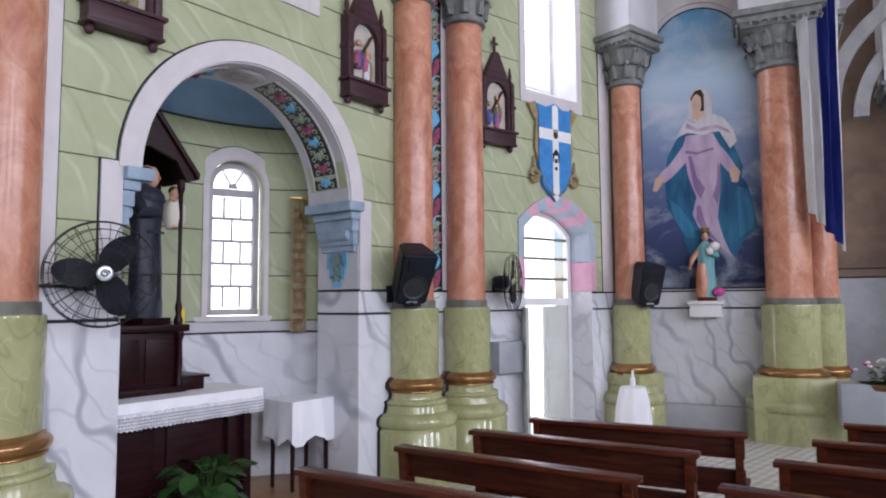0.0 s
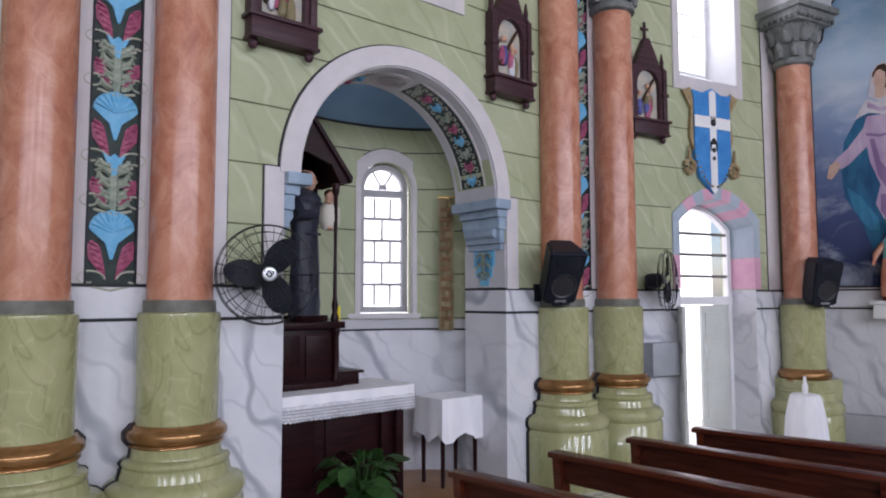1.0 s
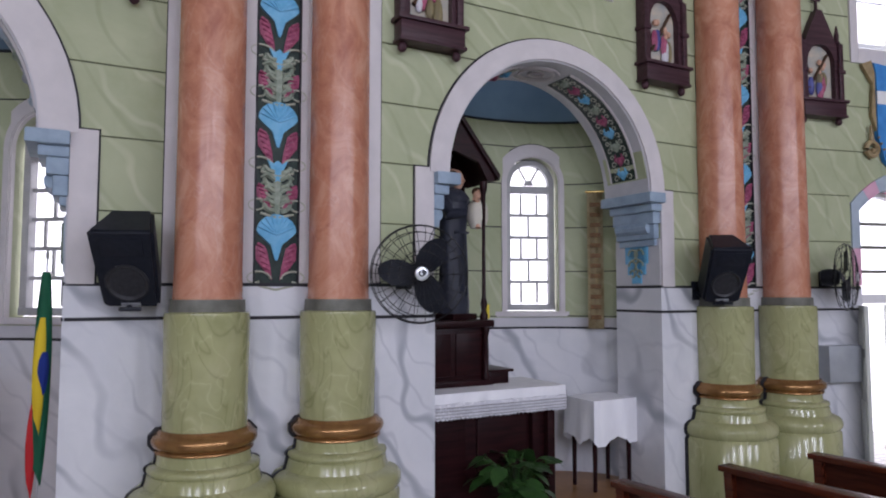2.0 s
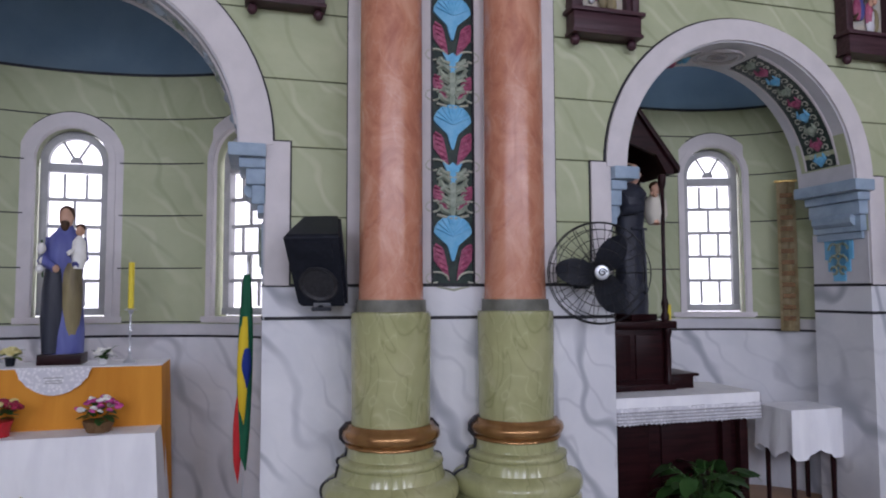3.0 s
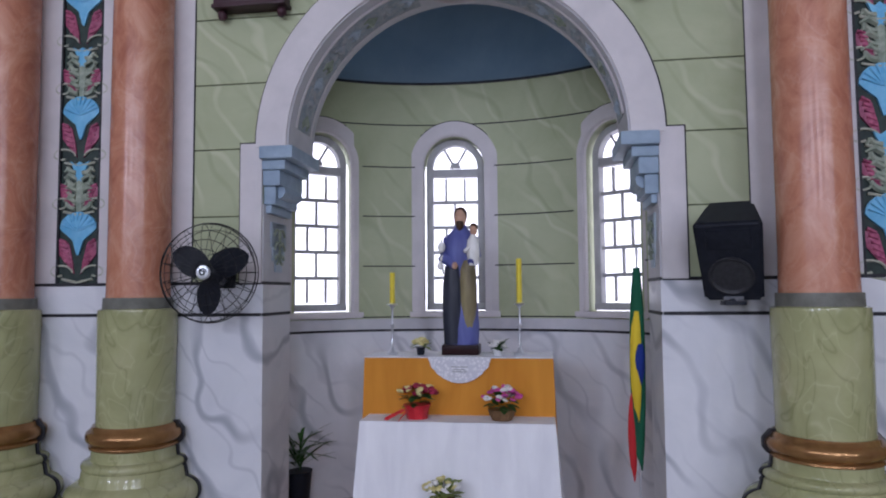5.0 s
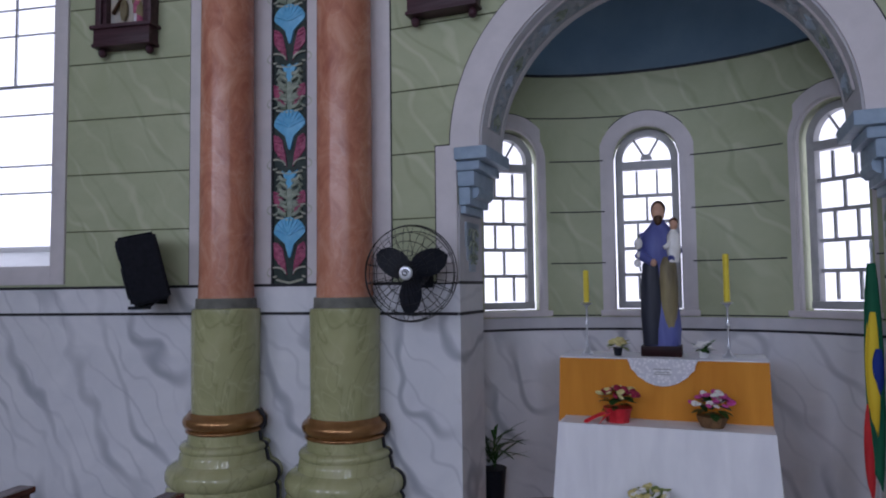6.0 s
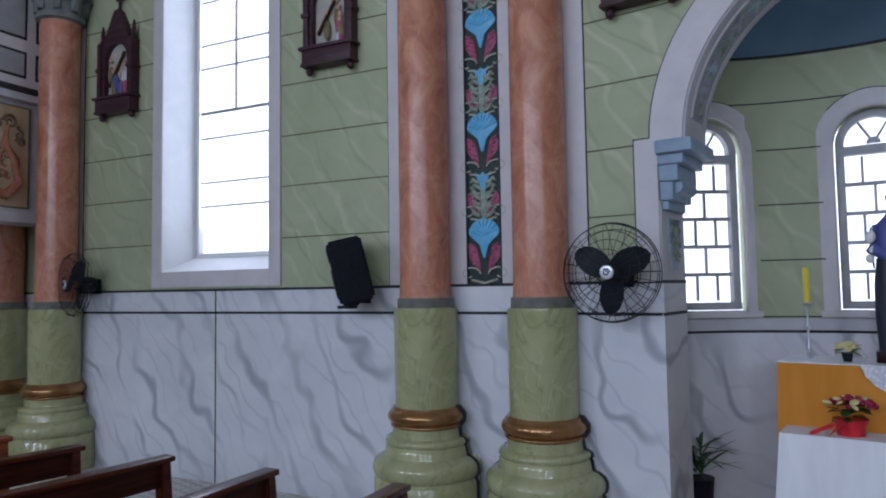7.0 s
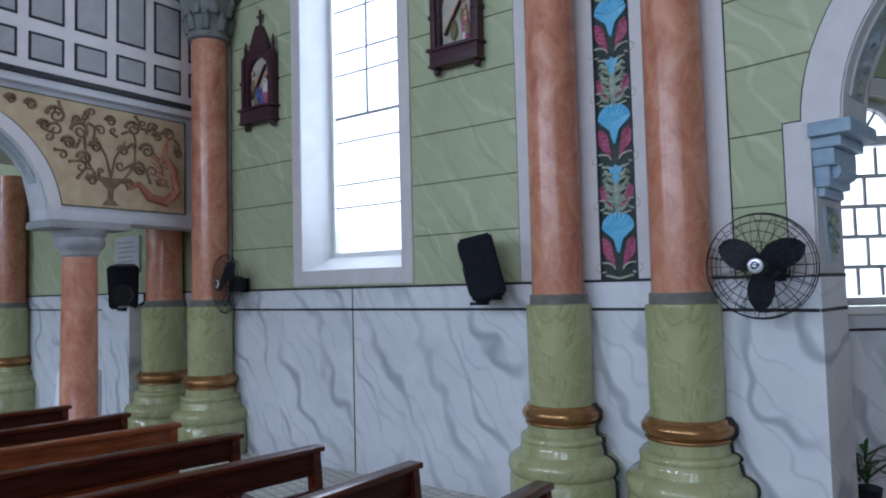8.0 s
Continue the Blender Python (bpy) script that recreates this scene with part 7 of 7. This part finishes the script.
for x in (-0.23, 0.23):
    for y in (-0.23, 0.23):
        bm = bmesh.new()
        box(bm, x - 0.025, x + 0.025, y - 0.025, y + 0.025, 0.0, 0.4 if y > 0 else 0.62, 0.005)
        part("leg", bm, ALTARWOOD, ch)
    bm = bmesh.new()
    box(bm, x - 0.03, x + 0.03, -0.26, 0.25, 0.62, 0.66, 0.008)
    part("armrest", bm, ALTARWOOD, ch)


# ---------------------------------------------------------------- organ loft
def loft():
    lo = thing("organ_loft", at(LOFT), "panelled grey loft parapet over a painted cream arch", "loft", kind="structure")
    x1 = 7.0
    b = bmesh.new()
    ac, ar, az = 2.95, 1.03, 2.42
    wall_sheet(b, 0.12, x1, az, 3.72, [(ac - ar, ac + ar, az - 0.01, round_top(ac, ar, az))], 0.35)
    for f in b.faces:
        f.material_index = 0
    part("spandrel_wall", b, TRIM_GREY, lo, "grey loft wall with arch", smooth=None)
    b = bmesh.new()
    arch_band(b, ac, az, ar - 0.004, ar + 0.115, -0.02, 0.0)
    part("arch_band", b, TRIM, lo, "pale arch band")
    b = bmesh.new()
    arch_band(b, ac, az, ar - 0.015, ar + 0.002, 0.08, 0.26)
    part("soffit_band", b, FADED, lo, "grey patterned soffit")
    # cream spandrel
    x0, z0, z1 = 0.42, 2.58, 3.66
    r = ar + 0.135
    pts = [(x0, z0)] + [(ac - math.sqrt(r * r - (z - az) ** 2), z) for z in [z0 + (min(z1, az + r - 0.02) - z0) * k / 16 for k in range(17)]] + [(ac, z1), (x0, z1)]
    b = bmesh.new()
    plate(b, pts[::-1], -0.012, 0.0)
    sp = part("painted_spandrel", b, CREAM, lo, "cream spandrel painted with brown scrolls", smooth=None)
    b = bmesh.new()
    ux = 1.30
    plate(b, [(ux - 0.09, z0 + 0.03), (ux + 0.09, z0 + 0.03), (ux + 0.03, z0 + 0.10), (ux + 0.03, z0 + 0.20), (ux + 0.17, z0 + 0.33), (ux - 0.17, z0 + 0.33), (ux - 0.03, z0 + 0.20), (ux - 0.03, z0 + 0.10)], -0.018, -0.010)
    for s in (-1, 1):
        tube(b, [(ux + s * 0.15, -0.016, z0 + 0.33), (ux + s * 0.27, -0.016, z0 + 0.5), (ux + s * 0.28, -0.016, z0 + 0.78), (ux + s * 0.24, -0.016, z0 + 0.88), (ux + s * 0.12, -0.016, z0 + 0.82)], 0.015, 5)
        tube(b, [(ux, -0.016, z0 + 0.33), (ux + s * 0.05, -0.016, z0 + 0.55), (ux + s * 0.16, -0.016, z0 + 0.74)], 0.014, 5)
    for cx, cz, rr in ((1.62, 0.80, 0.10), (1.86, 0.92, 0.10), (1.05, 0.92, 0.09), (0.88, 0.70, 0.09), (2.10, 0.98, 0.06), (1.58, 0.52, 0.08), (0.98, 0.48, 0.09), (0.62, 0.92, 0.08), (1.30, 0.96, 0.06), (1.46, 0.66, 0.07), (1.74, 0.66, 0.07), (1.16, 0.66, 0.06), (0.76, 0.88, 0.06), (1.98, 0.80, 0.06), (2.28, 1.0, 0.05), (0.50, 0.72, 0.05), (1.10, 0.30, 0.06), (1.50, 0.30, 0.06)):
        tube(b, [(cx + rr * (1 - k / 22) * math.cos(k * 0.5), -0.016, z0 + cz - 0.02 + rr * (1 - k / 22) * math.sin(k * 0.5)) for k in range(20)], [0.022 - 0.0007 * k for k in range(20)], 5)
    q = random.Random(5)
    for k in range(26):
        cx, cz, rr, a0 = q.uniform(0.52, 1.95), q.uniform(0.30, 1.0), q.uniform(0.035, 0.075), q.uniform(0, 6.28)
        if (cx - ac) ** 2 + (z0 + cz - az) ** 2 < (r + 0.1) ** 2:
            continue
        tube(b, [(cx + rr * (1 - j / 18) * math.cos(a0 + j * 0.5), -0.016, z0 + cz + rr * (1 - j / 18) * math.sin(a0 + j * 0.5)) for j in range(15)], [0.016 - 0.0007 * j for j in range(15)], 5)
        tube(b, [(cx + rr * math.cos(a0), -0.016, z0 + cz + rr * math.sin(a0)), (cx + 1.9 * rr * math.cos(a0 - 0.6), -0.016, z0 + cz + 1.9 * rr * math.sin(a0 - 0.6))], [0.012, 0.020], 5)
    part("brown_scroll", b, SCROLL, sp, "brown painted urn and scrolls", smooth=60)
    b = bmesh.new()
    tube(b, [(1.12, -0.016, z0 + 0.22), (0.98, -0.016, z0 + 0.30), (0.86, -0.016, z0 + 0.16), (0.66, -0.016, z0 + 0.12), (0.52, -0.016, z0 + 0.26), (0.56, -0.016, z0 + 0.5), (0.68, -0.016, z0 + 0.66), (0.64, -0.016, z0 + 0.86)], [0.02, 0.035, 0.05, 0.06, 0.05, 0.05, 0.04, 0.015], 6)
    for k in range(6):
        tube(b, [(0.62 + 0.02 * k, -0.016, z0 + 0.30 + 0.06 * k), (0.80 + 0.012 * k, -0.016, z0 + 0.36 + 0.07 * k)], [0.02, 0.004], 5)
    part("rust_scroll", b, SCROLLRED, sp, "rust painted beast scroll", smooth=60)
    lines(lo, [(0.40, 3.4, z1 - 0.006, z1 + 0.006), (0.40, 0.412, z0, z1), (0.40, 1.8, z0 - 0.006, z0 + 0.006)], THIN, -0.018)
    # cornice, parapet with two rows of panels
    b = bmesh.new()
    box(b, 0.0, x1, -0.10, 0.35, 3.72, 3.80, 0.01)
    part("cornice", b, TRIM_GREY, lo, "grey cornice")
    b = bmesh.new()
    box(b, 0.0, x1, -0.13, 0.35, 3.80, 3.86, 0.008)
    part("dark_moulding", b, LINE, lo, "dark moulding")
    b = bmesh.new()
    box(b, 0.0, x1, -0.08, 0.2, 3.86, 6.1)
    part("parapet", b, TRIM, lo, "pale grey parapet", smooth=None)
    for k in range(16):
        u = 0.06 + 0.44 * k
        for z0p, z1p in ((3.96, 4.25), (4.38, 4.98), (5.08, 5.9)):
            b = bmesh.new()
            box(b, u, u + 0.34, -0.084, -0.07, z0p, z1p)
            pn = part("panel_border", b, LINE, lo, smooth=None)
            b = bmesh.new()
            box(b, u + 0.028, u + 0.312, -0.092, -0.07, z0p + 0.028, z1p - 0.028, 0.004)
            part("panel", b, PARAPET, pn, "grey recessed panel", smooth=None)
    b = bmesh.new()
    box(b, 0.0, x1, 0.2, 4.5, 3.72, 3.9)
    part("loft_floor", b, PLASTER, lo, "loft floor seen from below", smooth=None)
    return lo


# the loft frame looks along the nave: its front faces the camera side
lo = loft()
lo.matrix_basis = at(LOFT) @ Matrix.Diagonal((1, -1, 1, 1))

cl = thing("loft_column", at(LOFT, 1.53, -0.17), "slender salmon column with a grey capital under the loft", "column", "loft columns")
bm = bmesh.new()
lathe(bm, [(0.22, 0.0), (0.22, 0.14), (0.18, 0.2), (0.178, 1.0), (0.168, 2.08)], 32)
part("shaft", bm, SALMON, cl, "salmon shaft", smooth=40)
bm = bmesh.new()
lathe(bm, [(0.172, 2.06), (0.19, 2.08), (0.19, 2.11), (0.20, 2.13), (0.235, 2.16), (0.245, 2.22), (0.23, 2.26), (0.26, 2.30), (0.27, 2.34)], 32)
box(bm, -0.42, 0.42, -0.26, 0.26, 2.34, 2.42, 0.012)
part("capital", bm, PARAPET, cl, "grey moulded capital", smooth=40)
bm = bmesh.new()
box(bm, -1.45, 0.42, -0.18, 0.20, 2.42, 2.52, 0.008)
part("beam", bm, TRIM_GREY, cl, "grey beam to the wall", m=None)

column(at(BAY4, -4.80, -0.22), 0.205, 4.62, "salmon marble corner column by the loft")
column(at(BAY4, -5.72, -0.22), 0.215, 3.6, "dull salmon column under the loft", cap=False)
column(at(BAY4, -10.0, -0.22), 0.22, 3.6, "salmon column under the loft", cap=False)
bm = bmesh.new()
box(bm, -0.32, 0.32, -0.45, 0.0, 0.0, 1.52, 0.01)
solid("marble_screen", bm, MARBLE, at(BAY4, -6.36, -0.05), "white faux marble screen wall under the loft", "screen", smooth=35)
bm = bmesh.new()
box(bm, -0.3, 0.3, -0.04, 0.0, 0.0, 0.5, 0.008)
plq = solid("wall_plaque", bm, TRIM_GREY, at(BAY4, -6.9, -0.005, 1.95), "grey stone wall plaque with worn writing", "plaque")
bm = bmesh.new()
for k in range(6):
    box(bm, -0.22, 0.22 - 0.03 * (k % 3), -0.044, -0.038, 0.08 + 0.065 * k, 0.10 + 0.065 * k)
part("writing_bar", bm, PARAPET, plq, "worn lines of writing", smooth=None)
cloth_box("altar_table", at(BAY4, -7.4, -0.5), 0.45, 0.4, 0.62, CLOTH, "small white covered table under the loft", "table")
statue("statue", at(BAY4, -7.35, -0.3, 0.62), "small dark statue on a covered table under the loft", [
    ("lathe", [(0.09, 0.0), (0.08, 0.2), (0.06, 0.4), (0.07, 0.5), (0.03, 0.56)], 0, 0, 0.8, 0),
    ("ball", (0, 0, 0.61), 0.045, 1, 10, 8)], [OLIVEROBE, HAIR])


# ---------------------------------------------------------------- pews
# pew wood again, duller; shade below the top rail is put into its colour
PEWSHADE = material("shaded_pew_wood", (0.05, 0.013, 0.008), 0.45, spec=0.12, build=wood_grain((0.025, 0.006, 0.004), (0.075, 0.019, 0.010), (1.5, 16, 16)))
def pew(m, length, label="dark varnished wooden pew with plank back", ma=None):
    rail, ma = ma or PEWWOOD, ma or PEWSHADE
    pw = thing("pew", m, label, "pew", "pews")
    posts = max(2, round(length / 1.15) + 1)
    b = bmesh.new()
    box(b, -0.02, length + 0.02, -0.055, 0.035, 0.755, 0.785, 0.008)
    part("top_rail", b, rail, pw, "glossy top rail")
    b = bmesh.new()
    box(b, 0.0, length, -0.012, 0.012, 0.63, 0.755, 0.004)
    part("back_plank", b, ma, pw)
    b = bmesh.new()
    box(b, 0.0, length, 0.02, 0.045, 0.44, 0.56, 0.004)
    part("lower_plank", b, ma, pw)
    b = bmesh.new()
    box(b, -0.01, length + 0.01, 0.04, 0.40, 0.405, 0.435, 0.008)
    part("seat", b, rail, pw, "plank seat")
    for k in range(posts):
        x = 0.03 + (length - 0.06) * k / (posts - 1)
        b = bmesh.new()
        prof = [(-0.05, 0.755), (0.03, 0.755), (0.06, 0.44), (0.38, 0.40), (0.40, 0.33), (0.34, 0.04), (0.38, 0.0), (-0.08, 0.0), (-0.04, 0.08), (-0.02, 0.4)]
        vs = [[b.verts.new((x + q, y, z)) for y, z in prof] for q in (-0.022, 0.022)]
        n = len(prof)
        for i in range(n):
            b.faces.new((vs[0][i], vs[0][(i + 1) % n], vs[1][(i + 1) % n], vs[1][i]))
        b.faces.new(vs[0])
        b.faces.new(vs[1][::-1])
        part("end_panel", b, rail, pw, "shaped plank upright", smooth=None)
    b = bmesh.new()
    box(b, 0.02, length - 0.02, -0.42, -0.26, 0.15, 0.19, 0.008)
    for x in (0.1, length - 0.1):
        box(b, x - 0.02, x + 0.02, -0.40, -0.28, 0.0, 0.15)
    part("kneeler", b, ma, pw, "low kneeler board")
    return pw


PEWLIGHT = material("lighter_pew_wood", (0.22, 0.06, 0.02), 0.25, build=wood_grain((0.15, 0.035, 0.012), (0.30, 0.09, 0.03), (1.5, 16, 16)))
for (x, y), a in (((2.34, -1.97), -76), ((2.99, -1.93), -78), ((3.60, -1.91), -76), ((4.17, -1.92), -71)):
    pew(pose(x, y, 0, 0, 0, a), 1.28)
for (x, y), a in (((3.38, -3.52), -80), ((4.0, -3.52), -78), ((4.63, -3.50), -75), ((5.3, -3.48), -73)):
    pew(pose(x, y, 0, 0, 0, a), 2.6)
for k, ((x, y), a) in enumerate((((-3.04, -2.34), -74), ((-3.72, -2.56), -75), ((-4.39, -2.75), -82), ((-5.04, -2.96), -86), ((-5.66, -3.15), -86), ((-6.34, -3.31), -82), ((-7.08, -3.58), -82))):
    pew(pose(x, y, 0, 0, 0, a), 2.6, "reddish varnished wooden pew with plank back" if k == 4 else "dark varnished wooden pew with plank back", PEWLIGHT if k == 4 else None)


# ---------------------------------------------------------------- floor tiles in the open aisle
bm = bmesh.new()
lo4 = [bm.verts.new(p) for p in ((0.002, 0.002, 0.0), (0.198, 0.002, 0.0), (0.198, 0.198, 0.0), (0.002, 0.198, 0.0))]
hi4 = [bm.verts.new(p) for p in ((0.005, 0.005, 0.004), (0.195, 0.005, 0.004), (0.195, 0.195, 0.004), (0.005, 0.195, 0.004))]
bm.faces.new(hi4)
for k in range(4):
    bm.faces.new((lo4[k], lo4[(k + 1) % 4], hi4[(k + 1) % 4], hi4[k]))
TILE_ME = finish("tile", bm, FLOOR)
floor = bpy.data.objects["floor"]
for i in range(24):
    for j in range(12):
        part("tile", TILE_ME, None, floor, m=pose(4.6 + 0.2 * i, -3.4 + 0.2 * j, 0.0))


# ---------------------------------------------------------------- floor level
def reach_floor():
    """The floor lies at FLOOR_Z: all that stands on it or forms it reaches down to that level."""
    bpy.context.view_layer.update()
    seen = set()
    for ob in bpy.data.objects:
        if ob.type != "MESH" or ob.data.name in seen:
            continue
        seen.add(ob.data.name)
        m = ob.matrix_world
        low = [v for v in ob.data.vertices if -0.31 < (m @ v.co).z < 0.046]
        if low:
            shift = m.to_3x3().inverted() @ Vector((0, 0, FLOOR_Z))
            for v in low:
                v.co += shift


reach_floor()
